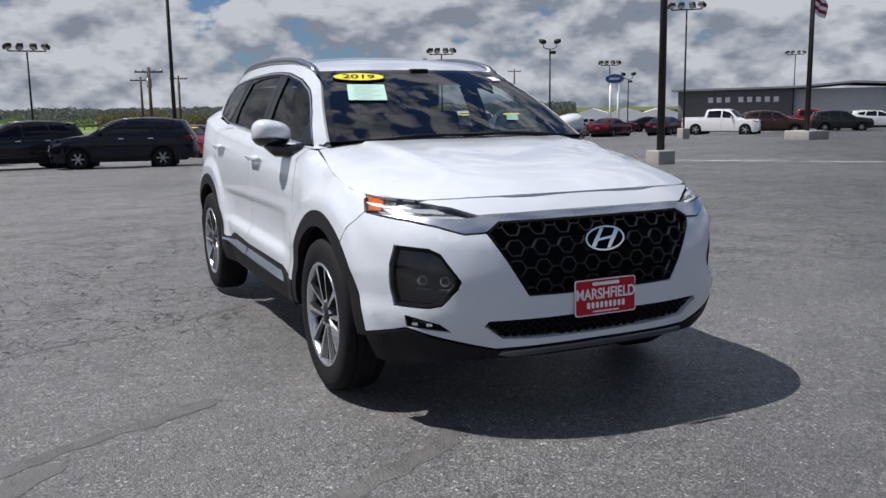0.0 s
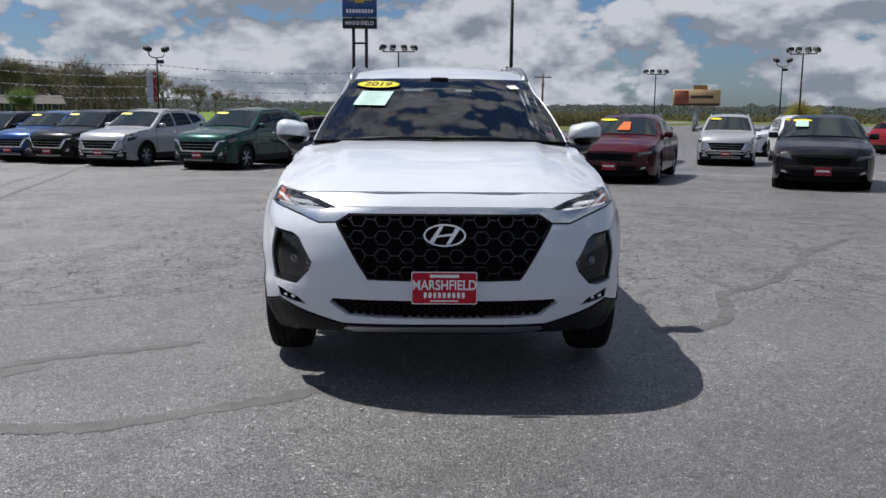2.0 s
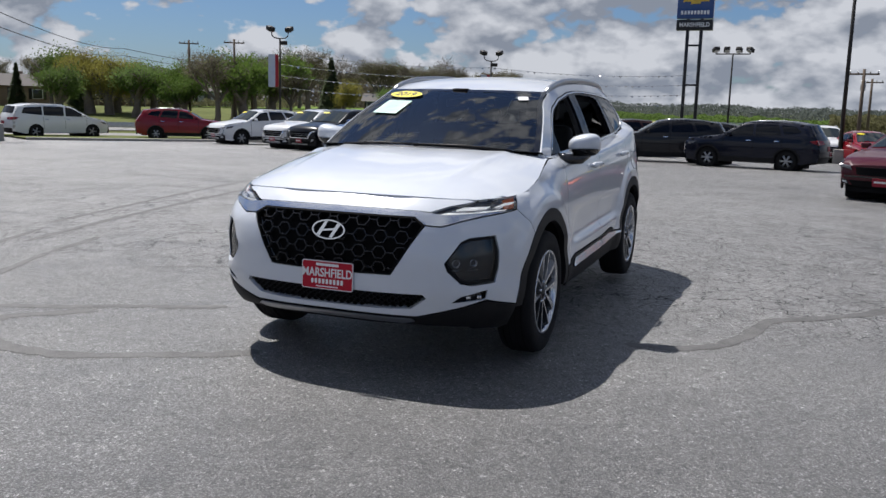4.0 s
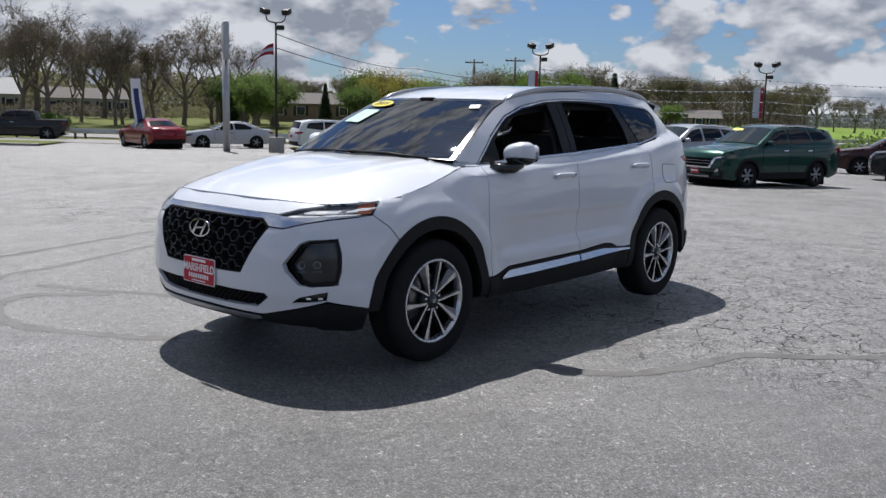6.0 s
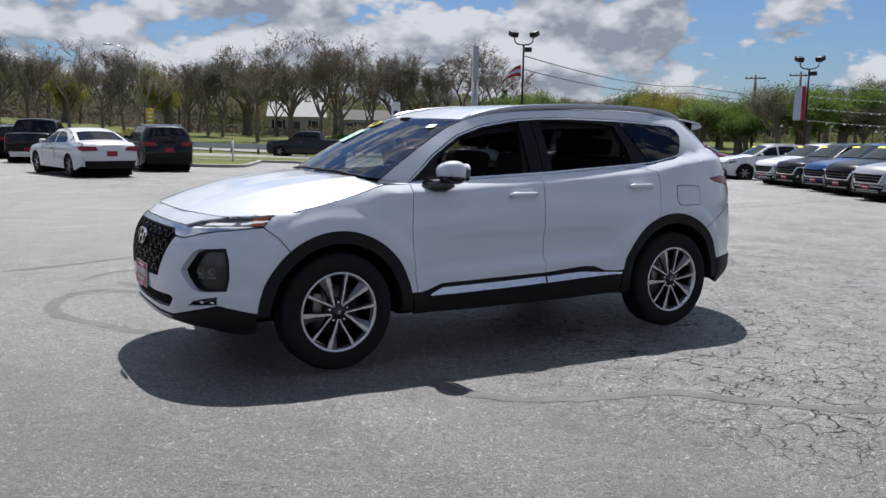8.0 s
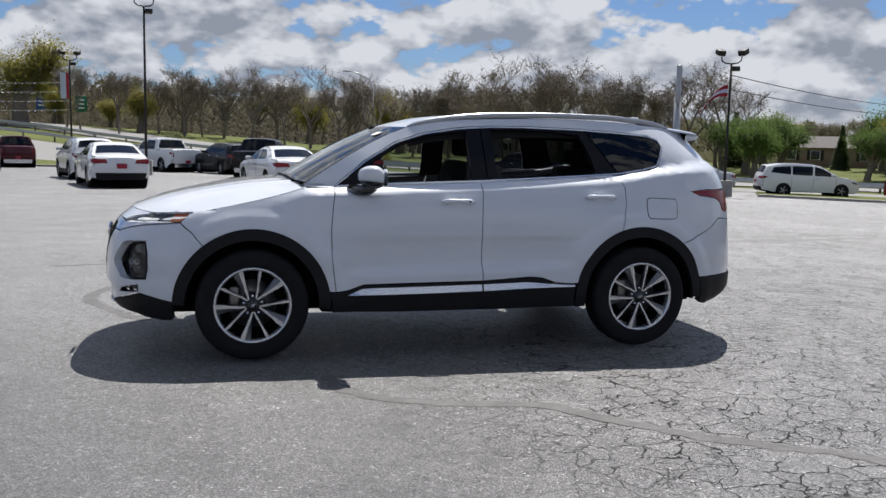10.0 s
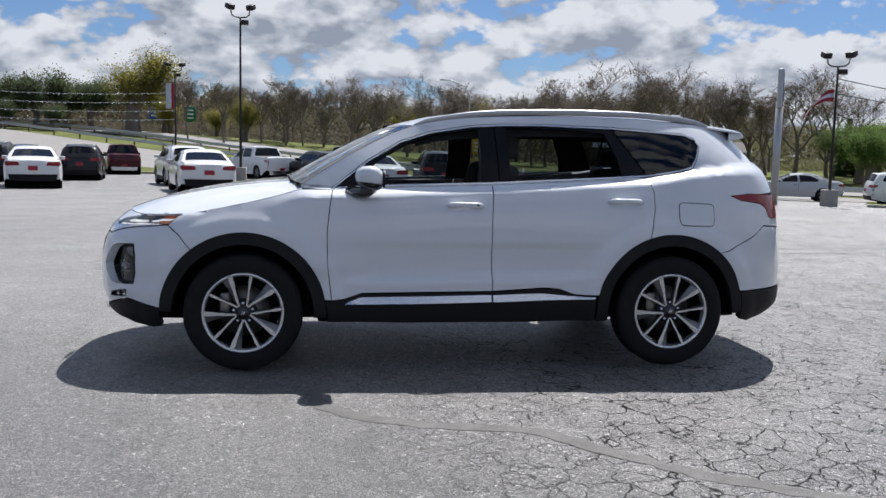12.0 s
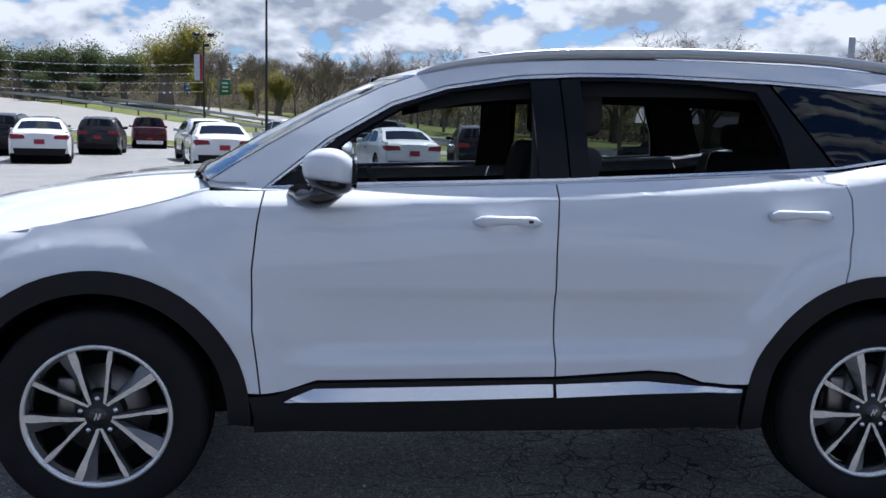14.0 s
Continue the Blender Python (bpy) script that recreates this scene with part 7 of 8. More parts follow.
# road signs beyond the highway
for x, y, w, h, z0, mtn, col, lab in ((-25.0, 130, 1.3, 2.2, 2.2, "road_sign_blue", (0.02, 0.08, 0.32), "blue highway service sign on posts"), (-19.0, 125, 1.5, 2.2, 2.0, "road_sign_green", (0.01, 0.16, 0.07), "green highway exit sign on posts"),
                                     (-48.0, 132, 1.6, 2.0, 2.4, "road_sign_blue", (0.02, 0.08, 0.32), "blue highway service sign on posts"), (16.0, 87, 0.8, 1.6, 1.4, "road_sign_yellow", (0.62, 0.42, 0.02), "yellow highway marker sign on post")):
    sgn = thing("road_sign", lab, "road sign", Matrix.Translation((x, y, ground_z(x, y))) @ pose(0, 0, 0, 0, 0, math.degrees(math.atan2(y, x)) - 90))
    for dx in (-w * 0.3, w * 0.3):
        part("post", tube([(dx, 0, 0), (dx, 0, z0 + h * 0.8)], 0.05, 6), GALV, sgn)
    part("plate", soft_box((0, -0.06, z0 + h / 2), (w, 0.05, h), 0.015, 1), mat(mtn, col, rough=0.45), sgn)
    for k in range(3):
        part("plain_bar", soft_box((0, -0.09, z0 + h * (0.25 + 0.25 * k)), (w * 0.55, 0.01, h * 0.10), 0.004, 1), SIGNWHITE, sgn)

# highway lamp with a curved arm, and wooden utility poles
HL = thing("street_lamp", "slim grey highway lamp with curved arm", "lamp post", Matrix.Translation((16.1, 92.3, ground_z(16.1, 92.3))), "lamp posts of the highway")
part("pole", tube([(0, 0, 0), (0, 0, 7.6), (-0.5, 0.2, 8.6), (-2.0, 0.8, 9.3), (-2.7, 1.1, 9.4)], [0.11, 0.08, 0.07, 0.05, 0.05], 8), GALV, HL)
part("lamp_head", soft_box((-2.9, 1.2, 9.4), (0.7, 0.3, 0.14), 0.04, 2), GALV, HL)
for i, (x, y, h) in enumerate(((63.4, -6.3, 6.0), (88.0, -8.5, 6.2), (70.0, 57.0, 8.0), (68.0, 50.0, 8.2), (100, -14, 6.5), (110, -64, 8.0), (74, 52, 6.0))):
    up = thing("utility_pole", "weathered wooden utility pole with crossarm", "utility pole", Matrix.Translation((x, y, ground_z(x, y))) @ pose(0, 0, 0, 0, 0, math.degrees(math.atan2(y, x))))
    part("pole", tube([(0, 0, 0), (0, 0, h)], [0.15, 0.10], 8), WOODPOLE, up)
    part("crossarm", soft_box((0, 0, h - 0.35), (0.10, 2.0, 0.12), 0.01, 1), WOODPOLE, up)
    for k in (-0.9, -0.4, 0.4, 0.9):
        part("insulator", tube([(0, k, h - 0.29), (0, k, h - 0.10)], [0.05, 0.03], 6), GALV, up)
    if i % 2 == 0:
        part("transformer", tube([(0.28, 0.0, h - 1.5), (0.28, 0.0, h - 0.8)], 0.18, 10), GALV, up)


def wire(name, a, b, sag, r, material, label, category="wire"):
    pts = []
    for i in range(17):
        t = i / 16
        p = Vector(a).lerp(Vector(b), t)
        pts.append((p.x, p.y, p.z - sag * 4 * t * (1 - t)))
    tagged(link_mesh(name, tube(pts, r, 4, caps=False), material), label, category)


for z1, z2 in ((5.0, 5.2), (4.35, 4.5)):
    wire("power_line", (21.7, 29.8, z1), (66, 62, z2 + 1.0), 0.5, 0.022, POLEDARK, "dark overhead power line")
    wire("power_line", (66, 62, z2 + 1.0), (150, 90, z2 + 2), 0.8, 0.03, POLEDARK, "dark overhead power line")

# pennant strings
FOIL = mat("pennant_foil", (0.55, 0.56, 0.58), rough=0.25, metal=0.8)


def pennants(a, b, sag, seed):
    rnd = random.Random(seed)
    a, b = Vector(a), Vector(b)
    n = int((b - a).length / 0.42)
    bm = bmesh.new()
    way = (b - a).normalized()
    for i in range(n):
        t = (i + 0.5) / n
        p = a.lerp(b, t) - Vector((0, 0, sag * 4 * t * (1 - t)))
        w, h = 0.09, rnd.uniform(0.05, 0.13)
        side = way.cross(Vector((0, 0, 1))) * rnd.uniform(-0.16, 0.16)
        bm.faces.new([bm.verts.new(v) for v in (p - way * w, p + way * w, p + way * w * 0.3 + side - Vector((0, 0, h * rnd.uniform(0.3, 1))), p - way * w * 0.3 + side * 0.8 - Vector((0, 0, h * rnd.uniform(0.3, 1))))])
    pts = [tuple(a.lerp(b, k / 16) - Vector((0, 0, sag * 4 * (k / 16) * (1 - k / 16)))) for k in range(17)]
    tube(pts, 0.012, 4, caps=False, bm=bm)
    tagged(link_mesh("pennant_string", bm, FOIL), "silver foil pennant string hung between poles", "pennants", "pennant strings", kind="stuff")


for k in range(4):
    z = 2.35 + 0.62 * k
    pennants((47.0, 16.0, z - 0.4), (53.0, 4.6, z - 0.5), 0.25, 20 + k)
    pennants((35.8, 24.4, z - 0.2), (47.0, 16.0, z - 0.4), 0.25, 30 + k)
    pennants((-11.0, 59.2, z + 1.0), (-30.0, 62.0, z + 1.2), 0.3, 40 + k)
    pennants((-30.0, 62.0, z + 1.2), (-52.0, 60.0, z + 1.3), 0.3, 50 + k)
lamp_post(-30.0, 62.0, 7.2, "two", yaw=110)

# flagpoles by the far showroom
FP = (27.5, -33.8)
for d in (-0.35, 0.35):
    fp = thing("flagpole", "tall dark flagpole with a folded striped flag", "flagpole", Matrix.Translation((FP[0] + d, FP[1] - d * 0.9, ground_z(*FP) + 0.45)))
    part("pole", tube([(0, 0, 0), (0, 0, 10.5)], [0.09, 0.05], 8), POLEDARK, fp)
    b = bmesh.new()
    rows = [[b.verts.new((0.03 + 0.16 * u * math.sin(9 * u + v * 4), -0.08 - 0.75 * u, (7.0 if d < 0 else 9.2) - 1.2 * v - 0.35 * u)) for v in [k / 6 for k in range(7)]] for u in [k / 5 for k in range(6)]]
    for r1, r2 in zip(rows, rows[1:]):
        for q, (a, c, e, f_) in enumerate(zip(r1, r1[1:], r2[1:], r2)):
            f = b.faces.new((a, c, e, f_))
            f.material_index = q % 2
    fl = part("flag", b, BANNERRED, fp)
    fl.data.materials.append(SIGNWHITE)
base = thing("concrete_plinth", "square pale concrete plinth", "plinth", Matrix.Translation((*FP, ground_z(*FP))))
part("plinth", soft_box((0, 0, 0.22), (1.6, 1.4, 0.5), 0.04, 2), CONCRETE, base)


# ---- buildings ----
WALLDARK = mat("render_dark", (0.13, 0.13, 0.13), rough=0.8, var=0.1, vscale=1.5)
WALLGREY = mat("metal_siding", (0.46, 0.48, 0.49), rough=0.6, var=0.06, vscale=1.0)
SIDINGWHITE = mat("white_siding", (0.50, 0.51, 0.50), rough=0.7, var=0.05, vscale=2)
SIDINGTAN = mat("tan_brick", (0.26, 0.19, 0.14), rough=0.85, var=0.15, vscale=3)
SHINGLE = mat("roof_shingle", (0.11, 0.10, 0.095), rough=0.9, var=0.2, vscale=3, bump=0.3, bscale=12)
TINROOF = mat("tin_roof", (0.24, 0.25, 0.26), rough=0.75, var=0.1, vscale=2)
HOUSEGLASS = mat("house_window", (0.02, 0.025, 0.03), rough=0.1, coat=0.4)


def house(x, y, hd, w, d, h, rh, wall_m, roof_m, label, windows=5, garage=False):
    t = thing("house", label, "house", Matrix.Translation((x, y, ground_z(x, y))) @ pose(0, 0, 0, 0, 0, hd))
    part("wall", soft_box((0, 0, h / 2 - 0.15), (w, d, h + 0.3), 0.02, 1), wall_m, t)
    bm = bmesh.new()
    o = 0.45
    a = [bm.verts.new(v) for v in ((-w / 2 - o, -d / 2 - o, h - 0.05), (w / 2 + o, -d / 2 - o, h - 0.05), (w / 2 + o, d / 2 + o, h - 0.05), (-w / 2 - o, d / 2 + o, h - 0.05), (-w / 2 - o * 0.3, 0, h + rh), (w / 2 + o * 0.3, 0, h + rh))]
    for f in ((0, 1, 5, 4), (2, 3, 4, 5), (0, 4, 3), (1, 2, 5), (0, 3, 2, 1)):
        bm.faces.new([a[i] for i in f])
    bmesh.ops.recalc_face_normals(bm, faces=bm.faces[:])
    part("roof", bm, roof_m, t, smooth=False)
    for k in range(windows):
        wx = -w / 2 + w * (k + 0.5) / windows
        if k == windows // 2:
            part("door", soft_box((wx, -d / 2 - 0.02, 1.02), (0.95, 0.08, 2.05), 0.01, 1), SHINGLE, t)
            continue
        wn = part("window", soft_box((wx, -d / 2 - 0.02, h * 0.58), (1.15, 0.08, 1.15), 0.01, 1), SIGNWHITE, t)
        part("pane", soft_box((wx, -d / 2 - 0.07, h * 0.58), (1.0, 0.02, 1.0), 0.005, 1), HOUSEGLASS, wn)
        for q in (-0.78, 0.78):
            part("shutter", soft_box((wx + q, -d / 2 - 0.03, h * 0.58), (0.34, 0.06, 1.25), 0.005, 1), POLEDARK, wn)
    part("chimney", soft_box((w * 0.2, d * 0.1, h + rh * 0.8), (0.6, 0.6, 1.2), 0.02, 1), SIDINGTAN, t)


house(57.0, 118.0, -25, 11, 7, 2.5, 1.5, SIDINGWHITE, SHINGLE, "long white house with dark shutters", 5)
house(45.0, 122.0, -20, 8, 8, 2.8, 2.2, SIDINGWHITE, TINROOF, "white gabled house with pale tin roof", 3)
house(73.0, 87.0, -45, 11, 7, 2.3, 1.4, SIDINGTAN, SHINGLE, "low tan house with grey shingle roof", 4)
house(94.0, 88.0, -48, 12, 8, 2.2, 1.3, SIDINGTAN, SHINGLE, "low tan house with grey shingle roof", 5)
house(108.0, 83.0, -55, 12, 8, 2.2, 1.3, SIDINGWHITE, SHINGLE, "pale house with dark shingle roof", 5)
house(134.0, 63.0, -65, 11, 7, 1.5, 1.3, SIDINGTAN, SHINGLE, "low brown house with wide shingle roof", 5)

# far showroom
SHOW = thing("showroom", "low dark grey dealership building with pale metal roof", "building", Matrix.Translation((73.0, -83.4, -1.25)) @ pose(0, 0, 0, 0, 0, -46))
part("wall", soft_box((0, 8.0, 2.0), (16, 12.6, 4.4), 0.05, 1), WALLDARK, SHOW, "dark grey front")
part("side_wall", soft_box((0.4, -5.2, 2.05), (15.4, 13.6, 4.3), 0.05, 1), WALLGREY, SHOW, "pale grey metal siding")
bm = bmesh.new()
vs = [bm.verts.new(v) for v in ((-8.7, 15.0, 4.15), (-8.7, 1.4, 4.3), (-8.7, -4.5, 4.75), (-8.7, -13.2, 4.35), (8.7, 15.0, 4.15), (8.7, 1.4, 4.3), (8.7, -4.5, 4.75), (8.7, -13.2, 4.35))]
for k in range(3):
    bm.faces.new((vs[k], vs[k + 1], vs[k + 5], vs[k + 4]))
got = bmesh.ops.extrude_face_region(bm, geom=bm.faces[:])["geom"]
bmesh.ops.translate(bm, verts=[g for g in got if isinstance(g, bmesh.types.BMVert)], vec=(0, 0, 0.22))
bmesh.ops.recalc_face_normals(bm, faces=bm.faces[:])
part("roof", bm, TINROOF, SHOW, smooth=False)
for k in range(8):
    part("plain_bar", soft_box((-8.1, 10.6 - k * 0.95 - (0.5 if k > 2 else 0), 3.1), (0.08, 0.55, 0.6), 0.02, 1), SIGNWHITE, SHOW)
TENT = thing("tent_hall", "far white ridge-roofed tent hall", "building", Matrix.Translation((128.0, -98.0, ground_z(128, -98))) @ pose(0, 0, 0, 0, 0, -37))
bm = bmesh.new()
for k in range(3):
    y0 = -9 + 6 * k
    vs = [bm.verts.new(v) for v in ((-4, y0, 0), (-4, y0 + 6, 0), (-4, y0 + 6, 1.2), (-4, y0 + 3, 2.1), (-4, y0, 1.2), (6, y0, 0), (6, y0 + 6, 0), (6, y0 + 6, 1.2), (6, y0 + 3, 2.1), (6, y0, 1.2))]
    for f in ((0, 1, 2, 3, 4), (2, 7, 8, 3), (3, 8, 9, 4), (5, 6, 7, 8, 9)):
        bm.faces.new([vs[i] for i in f])
part("canopy", bm, SIGNWHITE, TENT, smooth=False)

# ---- trees and far woods ----
BARK = mat("bark", (0.16, 0.135, 0.110), rough=0.95, var=0.3, vscale=2.5, bump=0.4, bscale=14)
# the "far" leaf colour has distance haze mixed in, paler and bluer
LEAF = {nm: mat("leaf_" + nm, c, rough=0.8, spec=0.2, var=0.35, vscale=0.6, obj_var=0.18) for nm, c in
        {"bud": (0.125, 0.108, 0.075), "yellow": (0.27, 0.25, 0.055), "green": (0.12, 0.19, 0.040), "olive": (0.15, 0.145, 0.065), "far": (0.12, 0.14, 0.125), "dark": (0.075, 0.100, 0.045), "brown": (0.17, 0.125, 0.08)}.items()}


def soft_leaf(m):
    """Leaves take light as a canopy does: their facing is drawn towards the sky."""
    nt = m.node_tree
    N, L = nt.nodes.new, nt.links.new
    geo, sc, ad, no = N("ShaderNodeNewGeometry"), N("ShaderNodeVectorMath"), N("ShaderNodeVectorMath"), N("ShaderNodeVectorMath")
    sc.operation, ad.operation, no.operation = "SCALE", "ADD", "NORMALIZE"
    sc.inputs["Scale"].default_value = 0.55
    ad.inputs[1].default_value = (-0.1, -0.45, 0.62)
    L(geo.outputs["Normal"], sc.inputs[0])
    L(sc.outputs[0], ad.inputs[0])
    L(ad.outputs[0], no.inputs[0])
    body = nt.nodes["Principled BSDF"]
    L(no.outputs[0], body.inputs["Normal"])
    # sunlight that comes through the thin blades
    thin, mx = N("ShaderNodeBsdfTranslucent"), N("ShaderNodeMixShader")
    L(body.inputs["Base Color"].links[0].from_socket, thin.inputs["Color"])
    mx.inputs[0].default_value = 0.42
    L(body.outputs[0], mx.inputs[1]), L(thin.outputs[0], mx.inputs[2])
    L(mx.outputs[0], nt.nodes["Material Output"].inputs[0])


for leaf_m in LEAF.values():
    soft_leaf(leaf_m)


def make_tree(seed, height, spread, leaf, leaves, leaf_size, depth=4, twigs=0, fork=0.34):
    """Tapered trunk, forking limbs, fine twigs and many small leaves near them; grown to the given height."""
    rnd = random.Random(seed)
    limbs, tips = [], []

    def grow(p, d, length, radius, level):
        pts, rad = [p.copy()], [radius]
        n = 3 if level < 2 else 2
        q, dd = p.copy(), d.copy()
        for i in range(n):
            dd = (dd + Vector((rnd.uniform(-1, 1), rnd.uniform(-1, 1), rnd.uniform(-0.3, 0.6))) * 0.16).normalized()
            q = q + dd * length / n
            pts.append(q.copy())
            rad.append(radius * (1 - 0.45 * (i + 1) / n))
        limbs.append((pts, rad, level))
        if level >= depth:
            tips.append((pts[0], q))
            return
        for i in range(rnd.choice((3, 4)) if level else rnd.choice((4, 5))):
            t = rnd.uniform(0.45, 1.0) if level else rnd.uniform(0.62, 1.0)
            k = min(n - 1, int(t * n))
            at = pts[k].lerp(pts[k + 1], t * n - k)
            az = rnd.uniform(0, 2 * math.pi)
            out = Vector((math.cos(az), math.sin(az), 0)) * spread
            nd = (dd * 0.75 + out + Vector((0, 0, 0.30))).normalized()
            grow(at, nd, length * rnd.uniform(0.58, 0.80), radius * 0.52, level + 1)

    grow(Vector((0, 0, -0.02)), Vector((rnd.uniform(-0.05, 0.05), rnd.uniform(-0.05, 0.05), 1)), fork, 0.022, 0)
    k = height / max(q.z for p, q in tips)
    wood, crown = bmesh.new(), bmesh.new()
    for pts, rad, level in limbs:
        tube([p * k for p in pts], [max(r * k, 0.012) for r in rad], 6 if level < 2 else 4 if level < 3 else 3, caps=False, bm=wood)

    def near_tip(reach, stray, start=0.1):
        a, b = rnd.choice(tips)
        return (a.lerp(b, rnd.uniform(start, reach)) + Vector((rnd.gauss(0, 1), rnd.gauss(0, 1), rnd.gauss(0, 1))) * stray) * k

    for _ in range(twigs):
        p = near_tip(1.1, 0.012)
        u = Vector((rnd.uniform(-1, 1), rnd.uniform(-1, 1), rnd.uniform(-0.3, 1.2))).normalized()
        w = u.orthogonal().normalized() * 0.017
        e = p + u * height * rnd.uniform(0.03, 0.075)
        wood.faces.new([wood.verts.new(v) for v in (p - w, p + w, e + w * 0.5, e - w * 0.5)])
    for _ in range(leaves):
        p = near_tip(1.15, 0.022) if leaves < 3000 else near_tip(1.03, 0.020, -1.0)
        u = Vector((rnd.uniform(-1, 1), rnd.uniform(-1, 1), rnd.uniform(-1, 1))).normalized()
        w = u.orthogonal().normalized()
        s = leaf_size * rnd.uniform(0.6, 1.4)
        crown.faces.new([crown.verts.new(v) for v in (p - u * s, p + w * s * 0.6, p + u * s, p - w * s * 0.6)])
    t = new("tree")
    part("trunk", wood, BARK, t)
    part("crown", crown, LEAF[leaf], t, smooth=False)
    return t


def make_conifer(seed, height):
    rnd = random.Random(seed)
    wood, crown = bmesh.new(), bmesh.new()
    tube([(0, 0, -0.2), (0, 0, height)], [height * 0.02, 0.02], 6, bm=wood)
    for _ in range(1500):
        z = height * (0.06 + 0.94 * rnd.random() ** 1.3)
        r = (height - z) * 0.26 * rnd.uniform(0.45, 1.0) + 0.05
        a = rnd.uniform(0, 2 * math.pi)
        p = Vector((r * math.cos(a), r * math.sin(a), z - r * 0.25))
        out = Vector((math.cos(a), math.sin(a), -0.35)).normalized()
        w = out.cross(Vector((0, 0, 1))).normalized()
        s = rnd.uniform(0.25, 0.5)
        crown.faces.new([crown.verts.new(v) for v in (p - out * s, p + w * s * 0.5, p + out * s * 0.8, p - w * s * 0.5 - Vector((0, 0, 0.1)))])
    t = new("tree")
    part("trunk", wood, BARK, t)
    part("crown", crown, LEAF["dark"], t, smooth=False)
    return t


TREES = {
    "oak_a": (make_tree(11, 10, 0.62, "bud", 650, 0.07, depth=5, twigs=1100, fork=0.40), 10, "bare spreading oak with brown buds"),
    "oak_b": (make_tree(12, 10, 0.54, "bud", 650, 0.07, depth=5, twigs=1100, fork=0.40), 10, "bare tall oak with brown buds"),
    "oak_c": (make_tree(13, 10, 0.70, "brown", 650, 0.07, depth=5, twigs=1100, fork=0.40), 10, "bare wide oak with dark limbs"),
    "spring_a": (make_tree(16, 10, 0.46, "yellow", 14000, 0.11, twigs=600, fork=0.10), 10, "tree with fresh yellow-green leaves"),
    "spring_b": (make_tree(15, 10, 0.66, "olive", 6500, 0.07, depth=5, twigs=1200, fork=0.24), 10, "tree with olive spring leaves"),
    "green_a": (make_tree(16, 7, 0.75, "green", 9500, 0.12, fork=0.12), 7, "leafy green broad tree"),
    "green_b": (make_tree(17, 7, 0.85, "green", 9500, 0.12, fork=0.12), 7, "leafy green round tree"),
    "cedar": (make_tree(19, 8, 0.75, "dark", 11000, 0.13, fork=0.12), 8, "dark leafy rounded cedar tree"),
    "conifer": (make_conifer(18, 7.5), 7.5, "dark green conifer beyond the highway"),
}
placed = {}


def plant(kind, az, dist, top, seed=0):
    """A tree at a bearing and distance from the lot, its crown reaching the height top."""
    t, own, lab = TREES[kind]
    x, y = -2 + dist * math.cos(radians(az)), -5 + dist * math.sin(radians(az))
    rnd = random.Random(int(x * 31 + y * 17) + seed)
    z = ground_z(x, y)
    m = Matrix.Translation((x, y, z - 0.1)) @ Matrix.Rotation(rnd.uniform(0, 6.28), 4, "Z")
    if kind not in placed:
        placed[kind] = t
        t.matrix_basis = m
        c = t
    else:
        c = copy_thing(t, m)
    k = (top - z) / own
    w = k * rnd.uniform(0.95, 1.2)
    c.scale = (w, w, k)
    tagged(c, lab, "tree", "trees beyond the highway")


rnd = random.Random(5)
OAKS = ("oak_a", "oak_b", "oak_c")
# oaks in a loose row past the highway, thicker woods behind them
for i in range(26):
    plant(rnd.choice(OAKS), 57.3 + i * 1.65 + rnd.uniform(-0.7, 0.7), 101 + rnd.uniform(-4, 6), (11.0 if i < 10 else 9.6) + rnd.uniform(-0.9, 0.9))
for i in range(20):
    plant(rnd.choice(OAKS + ("spring_b", "spring_b")), 60 + i * 1.9 + rnd.uniform(-0.7, 0.7), 122 + rnd.uniform(-6, 8), 9.4 + rnd.uniform(-1.4, 1.0))
for i in range(12):
    plant(rnd.choice(("spring_b", "spring_a", "oak_b", "spring_b")), 73 + i * 2.6 + rnd.uniform(-0.9, 0.9), 112 + rnd.uniform(-5, 6), 7.6 + rnd.uniform(-1.6, 1.2))
plant("spring_a", 100.8, 108, 12.6)
plant("spring_a", 98.6, 116, 9.6)
plant("spring_b", 95.3, 112, 9.6)
plant("spring_b", 91.6, 114, 9.0)
for az, d, top in ((103.2, 114, 9.6), (104.6, 118, 9.3), (106.2, 112, 10.0), (107.6, 118, 9.0), (109.0, 113, 9.6), (110.8, 118, 9.2), (112.5, 114, 9.5), (105.4, 108, 6.0), (108.2, 108, 6.4)):
    plant("cedar", az, d, top)
for az in (114, 116.5, 119, 121.5, 124):
    plant(rnd.choice(OAKS), az, 115 + rnd.uniform(-4, 4), 9.0)
# lower, greener trees
for i in [k for k in range(16) if not 6 <= k <= 10]:
    plant(rnd.choice(("green_a", "green_b", "spring_a", "green_a", "spring_b", "conifer")), 44.5 + i * 0.85 + rnd.uniform(-0.4, 0.4), 98 + rnd.uniform(-5, 12), 5.6 + rnd.uniform(-1.0, 0.9))
for i in range(30):
    plant(rnd.choice(("oak_a", "oak_b", "spring_b", "oak_c", "spring_b")), 19.5 + i * 0.85 + rnd.uniform(-0.4, 0.4), (162 if i < 14 else 126) + rnd.uniform(-5, 8), (7.6 + i * 0.4 if i < 5 else 9.4 if i < 14 else 7.4 if i < 22 else 5.6) + rnd.uniform(-0.9, 0.7))
for i in range(7):
    plant(rnd.choice(("oak_a", "spring_b", "oak_c")), 13.5 + i * 1.1, 136 + rnd.uniform(-4, 8), 4.0 + i * 0.45 + rnd.uniform(-0.3, 0.3))
